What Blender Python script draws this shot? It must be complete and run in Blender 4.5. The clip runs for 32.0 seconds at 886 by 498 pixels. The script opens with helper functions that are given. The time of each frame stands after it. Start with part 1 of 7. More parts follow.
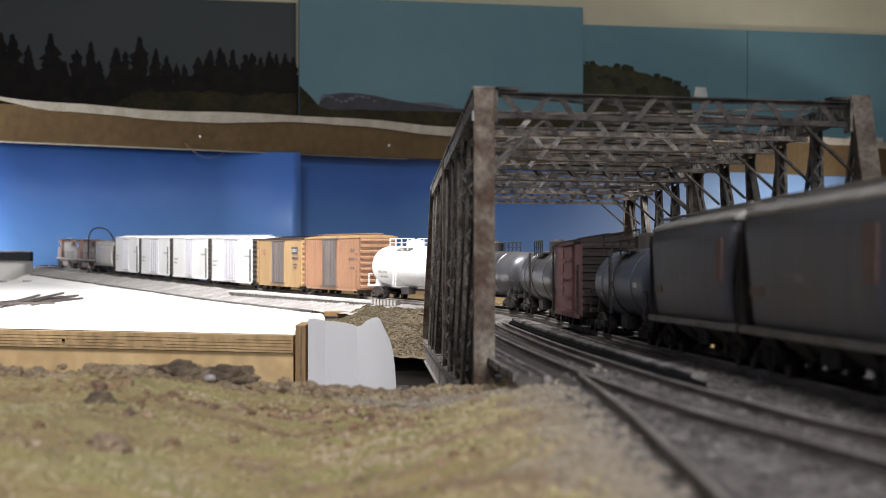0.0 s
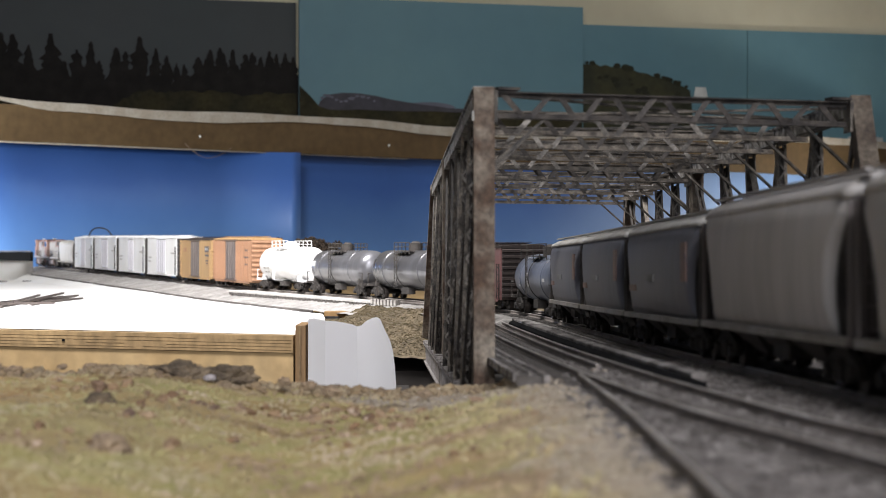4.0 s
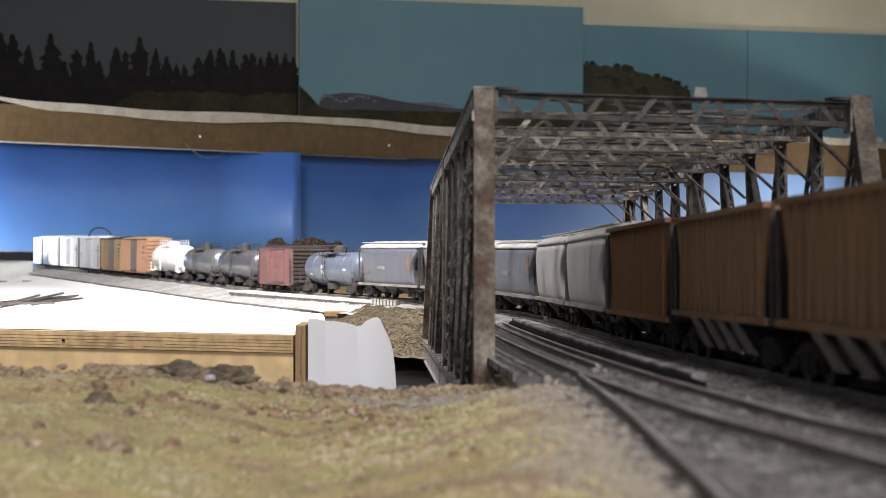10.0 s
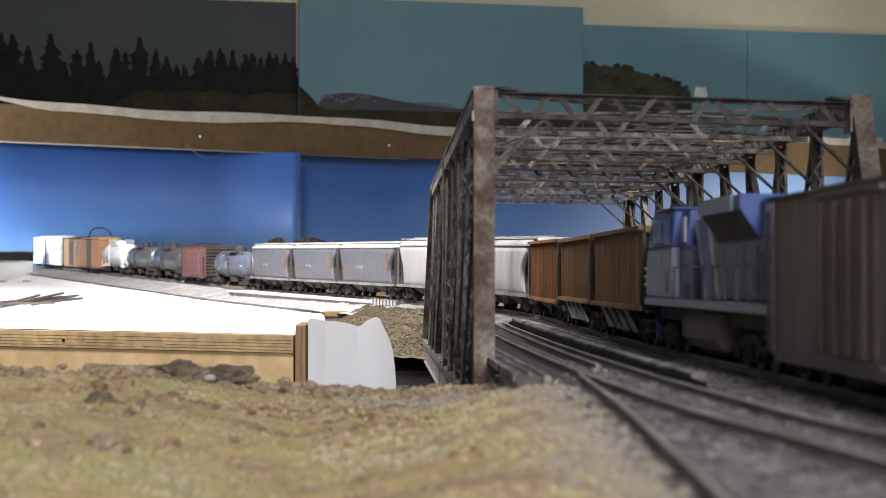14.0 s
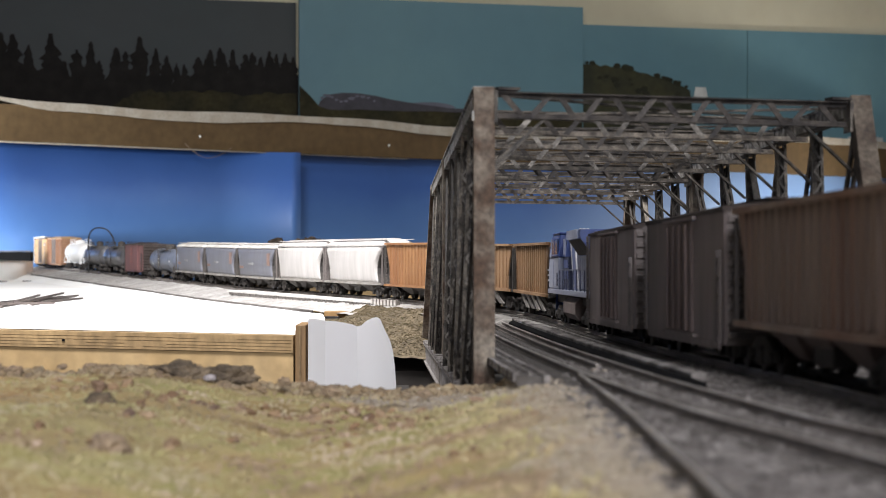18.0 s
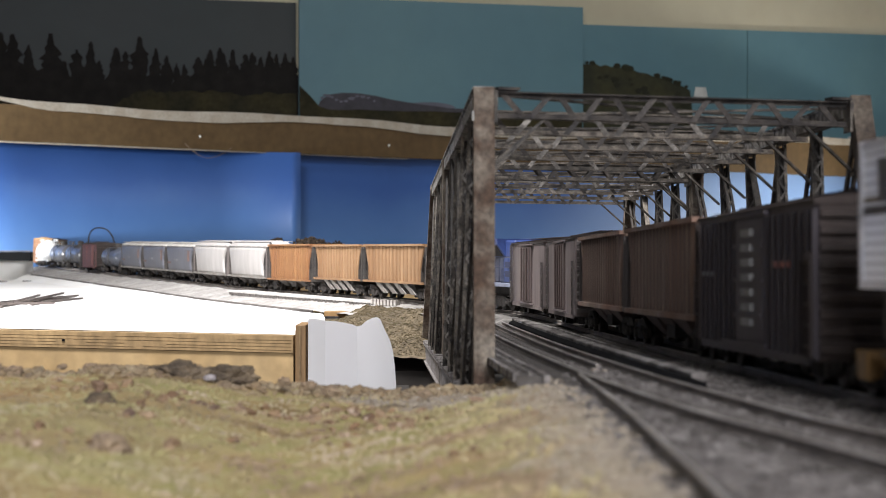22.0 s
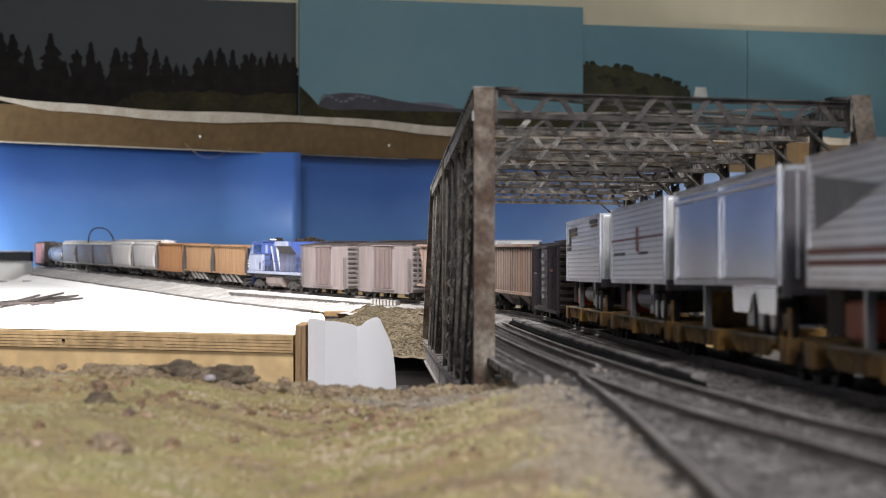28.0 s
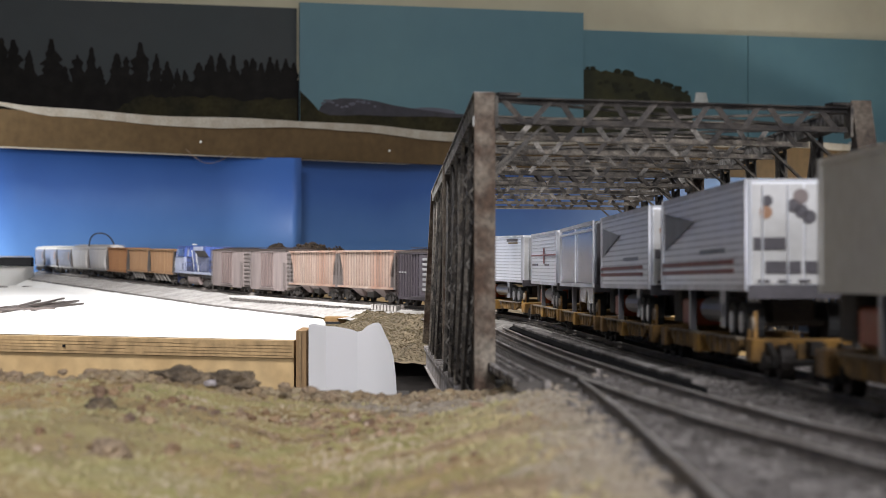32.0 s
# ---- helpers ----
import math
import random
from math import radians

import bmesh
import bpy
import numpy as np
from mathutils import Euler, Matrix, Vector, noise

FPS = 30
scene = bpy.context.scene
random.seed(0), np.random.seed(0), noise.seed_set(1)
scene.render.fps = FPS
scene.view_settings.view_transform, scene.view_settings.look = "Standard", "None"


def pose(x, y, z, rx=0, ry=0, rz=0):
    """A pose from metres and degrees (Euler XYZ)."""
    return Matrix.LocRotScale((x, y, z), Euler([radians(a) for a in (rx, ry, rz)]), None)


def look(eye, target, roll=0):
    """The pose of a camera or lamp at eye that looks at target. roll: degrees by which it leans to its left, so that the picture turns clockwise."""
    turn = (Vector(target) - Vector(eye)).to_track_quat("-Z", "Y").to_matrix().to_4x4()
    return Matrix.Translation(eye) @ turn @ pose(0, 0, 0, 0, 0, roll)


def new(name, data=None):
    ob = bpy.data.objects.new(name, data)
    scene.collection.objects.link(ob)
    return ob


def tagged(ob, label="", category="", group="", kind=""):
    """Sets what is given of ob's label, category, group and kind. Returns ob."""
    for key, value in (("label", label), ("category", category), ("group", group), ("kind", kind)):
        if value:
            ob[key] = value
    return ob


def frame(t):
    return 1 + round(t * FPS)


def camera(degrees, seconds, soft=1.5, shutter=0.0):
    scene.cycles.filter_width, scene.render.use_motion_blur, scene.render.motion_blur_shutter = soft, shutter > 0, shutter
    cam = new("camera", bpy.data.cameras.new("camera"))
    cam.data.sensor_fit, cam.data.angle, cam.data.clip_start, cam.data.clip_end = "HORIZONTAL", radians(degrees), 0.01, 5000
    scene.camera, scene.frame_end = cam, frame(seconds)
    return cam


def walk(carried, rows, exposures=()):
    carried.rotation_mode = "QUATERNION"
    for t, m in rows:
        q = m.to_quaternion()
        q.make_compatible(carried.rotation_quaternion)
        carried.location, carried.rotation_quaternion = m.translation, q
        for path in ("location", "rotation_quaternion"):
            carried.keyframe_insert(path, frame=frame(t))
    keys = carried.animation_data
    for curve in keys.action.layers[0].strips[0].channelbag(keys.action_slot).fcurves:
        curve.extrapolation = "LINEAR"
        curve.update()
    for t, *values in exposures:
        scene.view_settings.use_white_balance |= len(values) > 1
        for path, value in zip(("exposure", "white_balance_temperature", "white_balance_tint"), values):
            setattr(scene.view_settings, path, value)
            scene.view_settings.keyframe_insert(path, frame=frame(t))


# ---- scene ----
# The camera stands on the layout's scenery, a hand's height above the rails, and is nudged upwards in the last second.
cam = camera(27.53, 32.0, soft=0.8, shutter=0.9)
EYE = 1.2


def aim(up, side=0.0):
    return look((0, 0, EYE), (side, 1, EYE + up))


walk(cam, [(0, aim(0.00344)), (31.0, aim(0.00344)), (31.5, aim(0.0051, -0.0001)), (32.0, aim(0.0064, -0.0003))],
     exposures=[(0, -0.25), (2.0, -0.23), (3.5, -0.17), (6.0, -0.05), (8.0, 0.0), (27.5, 0.0), (29.0, -0.04), (30.5, -0.08), (32.0, -0.15)])
cam.data.dof.use_dof = True
cam.data.dof.focus_distance = 1.2
cam.data.dof.aperture_fstop = 38

# ---- light: the room's ceiling light, added fill for the upper boards, and the bright work light over the white table ----
world = bpy.data.worlds.new("room_air")
scene.world = world
world.use_nodes = True
world.node_tree.nodes["Background"].inputs[0].default_value = (0.48, 0.59, 0.82, 1)
world.node_tree.nodes["Background"].inputs[1].default_value = 0.17
scene.view_settings.exposure = 0.0


def area(name, eye, target, sx, sy, power, colour, spread=180):
    d = bpy.data.lights.new(name, "AREA")
    d.shape, d.size, d.size_y, d.energy, d.color, d.spread = "RECTANGLE", sx, sy, power, colour, radians(spread)
    ob = new(name, d)
    ob.matrix_basis = look(eye, target)
    return ob


area("ceiling_light_near", (0.35, -1.3, 2.4), (0.0, 0.8, 1.15), 0.5, 0.5, 41, (0.95, 0.945, 1.0))
area("room_lamp", (0.07, -2.1, EYE + 0.4), (0.0, 1.0, EYE), 0.35, 0.35, 14, (0.95, 0.945, 1.0))
# Fill without a known fixture, added to brighten the upper painted boards.
area("upper_board_fill", (0.9, 3.5, 2.6), (0.4, 5.3, 1.7), 1.4, 0.3, 5.2, (0.97, 1.0, 0.98))
area("work_light", (-0.50, 0.92, EYE + 1.2), (-0.18, 2.0, EYE), 0.5, 0.3, 26, (0.98, 0.965, 0.98), 98)
area("bench_lamp_left", (-1.22, 3.16, EYE + 0.02), (-0.70, 4.0, EYE + 0.03), 0.25, 0.08, 9.5, (0.95, 0.98, 1.0), 150)
area("bench_lamp_right", (1.35, 5.05, EYE - 0.02), (0.75, 5.02, EYE + 0.05), 0.16, 0.10, 5.5, (1.0, 0.98, 0.95))


# ---- materials ----
def mat(name, colour, rough=0.7, metal=0.0, vary=0.25, scale=60.0, bump=0.0, second=None, mix=0.5, streak=False, spec=0.5, each=0.0):
    """A painted or weathered surface: base colour broken by fine grain and by larger blotches of the second colour."""
    m = bpy.data.materials.new(name)
    m.use_nodes = True
    nt = m.node_tree
    bsdf = nt.nodes["Principled BSDF"]
    bsdf.inputs["Metallic"].default_value = metal
    bsdf.inputs["Specular IOR Level"].default_value = spec
    co = nt.nodes.new("ShaderNodeTexCoord")
    mp = nt.nodes.new("ShaderNodeMapping")
    mp.inputs["Scale"].default_value = (1, 1, 0.12) if streak else (1, 1, 1)
    nt.links.new(co.outputs["Object"], mp.inputs["Vector"])
    fine = nt.nodes.new("ShaderNodeTexNoise")
    fine.inputs["Scale"].default_value, fine.inputs["Detail"].default_value = scale * 6, 5
    big = nt.nodes.new("ShaderNodeTexNoise")
    big.inputs["Scale"].default_value, big.inputs["Detail"].default_value = scale, 4
    for n in (fine, big):
        nt.links.new(mp.outputs["Vector"], n.inputs["Vector"])
    if second is None:
        second = tuple(c * 0.6 for c in colour)
    ramp = nt.nodes.new("ShaderNodeValToRGB")
    ramp.color_ramp.elements[0].position, ramp.color_ramp.elements[1].position = 0.5 - 0.25 * mix, 0.5 + 0.25 * (1.1 - mix) + 0.1
    ramp.color_ramp.elements[0].color, ramp.color_ramp.elements[1].color = (*second, 1), (*colour, 1)
    nt.links.new(big.outputs["Fac"], ramp.inputs["Fac"])
    mixn = nt.nodes.new("ShaderNodeMix")
    mixn.data_type, mixn.blend_type = "RGBA", "OVERLAY"
    mixn.inputs["Factor"].default_value = vary
    nt.links.new(ramp.outputs["Color"], mixn.inputs["A"])
    nt.links.new(fine.outputs["Fac"], mixn.inputs["B"])
    out = mixn
    if each:
        info = nt.nodes.new("ShaderNodeObjectInfo")
        span = nt.nodes.new("ShaderNodeMapRange")
        span.inputs["To Min"].default_value, span.inputs["To Max"].default_value = 1 - each, 1 + each
        nt.links.new(info.outputs["Random"], span.inputs["Value"])
        out = nt.nodes.new("ShaderNodeMix")
        out.data_type, out.blend_type = "RGBA", "MULTIPLY"
        out.inputs["Factor"].default_value = 1.0
        nt.links.new(mixn.outputs["Result"], out.inputs["A"])
        nt.links.new(span.outputs["Result"], out.inputs["B"])
    nt.links.new(out.outputs["Result"], bsdf.inputs["Base Color"])
    rr = nt.nodes.new("ShaderNodeMapRange")
    rr.inputs["To Min"].default_value, rr.inputs["To Max"].default_value = max(0.05, rough - 0.12), min(1, rough + 0.12)
    nt.links.new(big.outputs["Fac"], rr.inputs["Value"])
    nt.links.new(rr.outputs["Result"], bsdf.inputs["Roughness"])
    if bump:
        b = nt.nodes.new("ShaderNodeBump")
        b.inputs["Strength"].default_value, b.inputs["Distance"].default_value = 0.7, bump
        nt.links.new(fine.outputs["Fac"], b.inputs["Height"])
        nt.links.new(b.outputs["Normal"], bsdf.inputs["Normal"])
    return m




# ---- building helpers ----
def box(bm, x0, x1, y0, y1, z0, z1):
    v = [bm.verts.new((x, y, z)) for x in (x0, x1) for y in (y0, y1) for z in (z0, z1)]
    for f in ((0, 1, 3, 2), (4, 6, 7, 5), (0, 4, 5, 1), (2, 3, 7, 6), (0, 2, 6, 4), (1, 5, 7, 3)):
        bm.faces.new([v[i] for i in f])


def beam(bm, p, q, w, h, up=(0, 0, 1)):
    """A straight bar from p to q, w across and h in the direction nearest to up."""
    p, q = Vector(p), Vector(q)
    d = (q - p).normalized()
    s = d.cross(Vector(up))
    s = s.normalized() if s.length > 1e-6 else Vector((1, 0, 0))
    u = s.cross(d).normalized()
    v = [bm.verts.new(e + s * (a * w / 2) + u * (b * h / 2)) for e in (p, q) for a, b in ((-1, -1), (1, -1), (1, 1), (-1, 1))]
    for f in ((0, 3, 2, 1), (4, 5, 6, 7), (0, 1, 5, 4), (1, 2, 6, 5), (2, 3, 7, 6), (3, 0, 4, 7)):
        bm.faces.new([v[i] for i in f])


def tube(bm, p, q, r, n=10, r2=None):
    p, q = Vector(p), Vector(q)
    r2 = r if r2 is None else r2
    d = (q - p).normalized()
    s = d.cross(Vector((0, 0, 1)))
    s = s.normalized() if s.length > 1e-6 else Vector((1, 0, 0))
    u = s.cross(d)
    rings = []
    for e, rad in ((p, r), (q, r2)):
        rings.append([bm.verts.new(e + (s * math.cos(2 * math.pi * i / n) + u * math.sin(2 * math.pi * i / n)) * rad) for i in range(n)])
    for i in range(n):
        bm.faces.new((rings[0][i], rings[0][(i + 1) % n], rings[1][(i + 1) % n], rings[1][i]))
    bm.faces.new(rings[0][::-1])
    bm.faces.new(rings[1])


def loft(bm, sections, caps=True, closed=True):
    """Joins rings of points, each with the same count, into a skin."""
    rings = [[bm.verts.new(p) for p in s] for s in sections]
    n = len(rings[0])
    for a, b in zip(rings, rings[1:]):
        for i in range(n if closed else n - 1):
            j = (i + 1) % n
            bm.faces.new((a[i], a[j], b[j], b[i]))
    if caps:
        bm.faces.new(rings[0][::-1])
        bm.faces.new(rings[-1])


def extrude_y(bm, outline, y0, y1):
    """A slab with the given (x, z) outline between y0 and y1."""
    loft(bm, [[(x, y0, z) for x, z in outline], [(x, y1, z) for x, z in outline]])


def mesh_of(bm, name, material, smooth=False, bevel=0.0):
    if bevel:
        bmesh.ops.bevel(bm, geom=list(bm.edges), offset=bevel, segments=1, affect="EDGES", clamp_overlap=True)
    bmesh.ops.recalc_face_normals(bm, faces=bm.faces)
    me = bpy.data.meshes.new(name)
    bm.to_mesh(me)
    bm.free()
    if smooth:
        for p in me.polygons:
            p.use_smooth = True
    me.materials.append(material)
    return me


def part(name, bm, material, parent, label="", smooth=False, bevel=0.0, at=None):
    me = bm if isinstance(bm, bpy.types.Mesh) else mesh_of(bm, name, material, smooth, bevel)
    ob = new(name, me)
    ob.parent = parent
    if at is not None:
        ob.matrix_basis = at
    if label:
        tagged(ob, label)
    return ob


def thing(name, label, category, m=None, group="", kind=""):
    ob = new(name)
    ob.empty_display_size = 0.02
    if m is not None:
        ob.matrix_basis = m
    return tagged(ob, label, category, group, kind)


def single(name, bm, material, label, category="", group="", kind="", smooth=False, bevel=0.0):
    return tagged(new(name, mesh_of(bm, name, material, smooth, bevel)), label, category, group, kind)


def fresh():
    return bmesh.new()


def wob(x, y, s, seed=0.0):
    return noise.noise(Vector((x * s, y * s, seed)))


# ---- the railway's line: straight over the bridge, a bend, a long straight, and a bend round behind ----
SPEED = 0.09513
STEP = 0.01
S_AXIS = np.arange(-6.0, 5.0, STEP)


def soft_step(s, a):
    return 1 / (1 + np.exp(-(s - a) / 0.033))


BEND = -1.179 * (soft_step(S_AXIS, 0.0922) - soft_step(S_AXIS, 0.3705)) + 1.25 * soft_step(S_AXIS, 2.62)
BEND = BEND + 0.0273 * soft_step(S_AXIS, -0.75) * (1 - soft_step(S_AXIS, 0.0922))
TURN = np.concatenate([[0], np.cumsum((BEND[1:] + BEND[:-1]) / 2 * STEP)])
I0 = int(round((-0.666 + 6.0) / STEP))
TURN = TURN - TURN[I0] - 0.0511
MID = (TURN[1:] + TURN[:-1]) / 2
PX = np.concatenate([[0], np.cumsum(np.sin(MID) * STEP)])
PY = np.concatenate([[0], np.cumsum(np.cos(MID) * STEP)])
PX, PY = PX - PX[I0] + 0.0906, PY - PY[I0] + 0.348
HALF = 0.0175
LX, LY = PX + HALF * np.cos(TURN), PY - HALF * np.sin(TURN)
RISE = np.interp(S_AXIS, (-0.95, -0.6, -0.3, 0.0, 0.15, 0.5, 0.95, 1.6, 2.4, 2.8), (-0.0290, -0.0315, -0.0355, -0.0385, -0.0391, -0.0370, -0.0362, -0.0297, -0.0222, -0.0200))
RISE = np.convolve(np.pad(RISE, 10, mode="edge"), np.ones(21) / 21, mode="valid")
RAIL = EYE + RISE


def line(s, off=0.0, up=0.0):
    """The place on the train's track at s metres along it, off metres to the right of its middle."""
    a = float(np.interp(s, S_AXIS, TURN))
    return Vector((float(np.interp(s, S_AXIS, LX)) + off * math.cos(a), float(np.interp(s, S_AXIS, LY)) - off * math.sin(a), float(np.interp(s, S_AXIS, RAIL)) + up))


def ride(s, span):
    """The pose of a car whose middle is at s, on trucks span apart: its x points ahead."""
    a, b = line(s - span / 2), line(s + span / 2)
    d = (b - a).normalized()
    side = Vector((0, 0, 1)).cross(d).normalized()
    up = d.cross(side)
    m = Matrix((d, side, up)).transposed().to_4x4()
    m.translation = (a + b) / 2
    return m


# ---- the room ----
M_cream = mat("cream_wall_paint", (0.62, 0.57, 0.42), 0.8, vary=0.1, scale=3, second=(0.56, 0.51, 0.37))
# Unseen walls, tinted blue so their bounce cools the train's left side.
M_room_wall = mat("room_wall_bounce_blue", (0.45, 0.54, 0.68), 0.8, vary=0.1, scale=3, second=(0.41, 0.49, 0.62))
M_floor = mat("grey_floor", (0.25, 0.24, 0.22), 0.7, scale=4)
M_ceil = mat("ceiling_white", (0.75, 0.74, 0.7), 0.9, vary=0.1, scale=2)
bm = fresh()
box(bm, -3.2, 3.4, -4.6, 6.6, -0.1, 0.0)
single("floor", bm, M_floor, "grey painted room floor", kind="structure")
bm = fresh()
box(bm, -3.2, 3.4, -4.6, 6.6, 2.7, 2.8)
single("ceiling", bm, M_ceil, "white ceiling", kind="structure")
for nm, b in (("wall_west", (-3.3, -3.2, -4.6, 6.6)), ("wall_east", (3.4, 3.5, -4.6, 6.6)), ("wall_south", (-3.2, 3.4, -4.7, -4.6)), ("wall_north", (-3.2, 3.4, 6.6, 6.7))):
    bm = fresh()
    box(bm, *b, 0.0, 2.7)
    single(nm, bm, M_room_wall, "pale blue-grey room wall", kind="structure")

# The upper deck and its painted boards stand on a line that recedes to the right.
DECK0, DECK1 = Vector((-1.1, 3.541, 0)), Vector((1.75, 5.808, 0))
DECK = (DECK1 - DECK0).normalized()
BACK = Vector((-DECK.y, DECK.x, 0))


def deck_frame(z):
    m = Matrix((DECK, BACK, Vector((0, 0, 1)))).transposed().to_4x4()
    m.translation = Vector((DECK0.x, DECK0.y, z))
    return m


M_fascia = mat("brown_fascia", (0.105, 0.069, 0.033), 0.75, vary=0.35, scale=9, second=(0.08, 0.051, 0.024), spec=0.2)
M_lip = mat("white_plaster_edge", (0.37, 0.345, 0.295), 0.9, vary=0.3, scale=30, bump=0.001, second=(0.29, 0.255, 0.205))


def sky_blue(name, fade=None):
    """Deep blue above, paler towards the foot with cloudy edges; fade paints lamp glow along x."""
    m = mat(name, (0.038, 0.104, 0.325), 0.42, vary=0.08, scale=2, second=(0.030, 0.086, 0.285))
    nt = m.node_tree
    bsdf = nt.nodes["Principled BSDF"]
    deep = bsdf.inputs["Base Color"].links[0].from_socket
    co = nt.nodes.new("ShaderNodeTexCoord")
    sep = nt.nodes.new("ShaderNodeSeparateXYZ")
    nt.links.new(co.outputs["Object"], sep.inputs[0])
    cloud = nt.nodes.new("ShaderNodeTexNoise")
    cloud.inputs["Scale"].default_value, cloud.inputs["Detail"].default_value = 9, 4
    nt.links.new(co.outputs["Object"], cloud.inputs["Vector"])
    wavy = nt.nodes.new("ShaderNodeMath")
    wavy.operation = "MULTIPLY_ADD"
    wavy.inputs[1].default_value = 0.07
    nt.links.new(cloud.outputs["Fac"], wavy.inputs[0])
    nt.links.new(sep.outputs["Z"], wavy.inputs[2])
    ramp = nt.nodes.new("ShaderNodeMapRange")
    ramp.inputs["From Min"].default_value, ramp.inputs["From Max"].default_value = 0.04, 0.20
    ramp.inputs["To Min"].default_value, ramp.inputs["To Max"].default_value = 1.0, 0.0
    nt.links.new(wavy.outputs[0], ramp.inputs["Value"])
    mx = nt.nodes.new("ShaderNodeMix")
    mx.data_type = "RGBA"
    nt.links.new(ramp.outputs["Result"], mx.inputs["Factor"])
    nt.links.new(deep, mx.inputs["A"])
    mx.inputs["B"].default_value = (0.095, 0.205, 0.44, 1)
    out = mx
    # The paler end colour stands for a lamp's glow on the board.
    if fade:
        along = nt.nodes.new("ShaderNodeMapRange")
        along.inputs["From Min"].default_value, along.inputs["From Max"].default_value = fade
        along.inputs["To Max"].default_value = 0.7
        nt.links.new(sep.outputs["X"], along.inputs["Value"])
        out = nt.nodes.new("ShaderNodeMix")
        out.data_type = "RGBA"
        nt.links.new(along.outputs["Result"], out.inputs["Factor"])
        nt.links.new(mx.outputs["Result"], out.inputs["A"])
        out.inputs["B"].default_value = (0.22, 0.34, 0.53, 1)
    nt.links.new(out.outputs["Result"], bsdf.inputs["Base Color"])
    return m


M_blue = sky_blue("blue_backdrop_paint")
M_blue_lit_end = sky_blue("blue_backdrop_lit_end", (1.75, 2.4))
M_sky_paint = mat("painted_sky", (0.135, 0.255, 0.285), 0.55, vary=0.08, scale=2.5, second=(0.105, 0.215, 0.26))
M_dusk_paint = mat("painted_dusk_sky", (0.035, 0.047, 0.050), 0.6, vary=0.1, scale=2.5, second=(0.027, 0.034, 0.036))
M_tree_paint = mat("painted_conifer", (0.023, 0.0205, 0.019), 0.9, vary=0.2, scale=30, spec=0.2)
M_hill_paint = mat("painted_olive_hill", (0.055, 0.05, 0.018), 0.8, vary=0.5, scale=9, second=(0.022, 0.024, 0.010))
M_bush_paint = mat("painted_dark_bush", (0.028, 0.029, 0.012), 0.9, vary=0.3, scale=30, second=(0.016, 0.017, 0.008))
M_bank_paint = mat("painted_brown_green_bank", (0.055, 0.047, 0.022), 0.8, vary=0.6, scale=14, second=(0.026, 0.024, 0.014), spec=0.15)
M_ridge_paint = mat("painted_purple_ridge", (0.075, 0.07, 0.085), 0.8, vary=0.3, scale=12, second=(0.045, 0.042, 0.05))
M_cloud_paint = mat("painted_pale_cloud", (0.2, 0.2, 0.25), 0.8, vary=0.2, scale=10)
M_white_block = mat("white_card", (0.72, 0.72, 0.68), 0.7, vary=0.1, scale=20)

# fascia board of the upper deck with its wavy plaster lip
L_DECK = (DECK1 - DECK0).length
fascia = thing("upper_deck", "brown painted upper deck fascia with a wavy white plaster edge", "shelf", deck_frame(EYE), kind="structure")
bm = fresh()
loft(bm, [[(u, 0, 0.234), (u, 0.02, 0.234), (u, 0.02, 0.31 + 0.026 * rise), (u, 0, 0.31 + 0.026 * rise)] for u, rise in ((0, 0), (1.75, 0), (2.1, 0.45), (2.5, 1), (L_DECK, 1))])
part("fascia_board", bm, M_fascia, fascia)
bm = fresh()
box(bm, 0, L_DECK, 0.0205, 0.9, 0.285, 0.3)
part("deck_board", bm, M_fascia, fascia)
bm = fresh()
N = 90
top, low = [], []
for i in range(N + 1):
    u = L_DECK * i / N
    w = 0.008 * math.sin(u * 7.1 + 0.6) + 0.005 * wob(u, 0, 5) + 0.004 * math.sin(u * 17)
    bulge = 0.02 * math.exp(-(u / 0.22) ** 2) + 0.026 * float(np.interp(u, (1.75, 2.1, 2.5), (0, 0.45, 1)))
    top.append((u, 0.318 + 0.4 * w + bulge))
    low.append((u, 0.318 + 0.4 * w + bulge - float(np.interp(u, (0.2, 0.26, 0.36, 0.51, 0.80, 0.96, 1.16, 1.4, 3.0), (0.005, 0.007, 0.018, 0.018, 0.025, 0.014, 0.018, 0.022, 0.02))) + 0.002 * wob(u, 0, 14)))
outline = top + low[::-1]
loft(bm, [[(u, y, z) for u, z in outline] for y in (-0.006, 0.03)])
part("plaster_edge", bm, M_lip, fascia, "wavy off-white plaster edge")
# The light along the fascia's lower edge is painted as a pale strip.
bm = fresh()
loft(bm, [[(u, -0.0012, 0.2315), (u, 0.018, 0.2315), (u, 0.018, 0.2315 + h), (u, -0.0012, 0.2315 + h)] for u, h in ((0, 0.0024), (0.5, 0.0022), (0.9, 0.0012), (1.3, 0.0006))])
part("lit_edge", bm, M_lip, fascia, "pale strip painting the lit lower edge")
for u, z in ((0.72, 0.262), (1.24, 0.262)):
    bm = fresh()
    bmesh.ops.create_uvsphere(bm, u_segments=8, v_segments=5, radius=0.003)
    part("screw", bm, M_white_block, fascia, "small pale screw head", at=pose(u, -0.001, z))

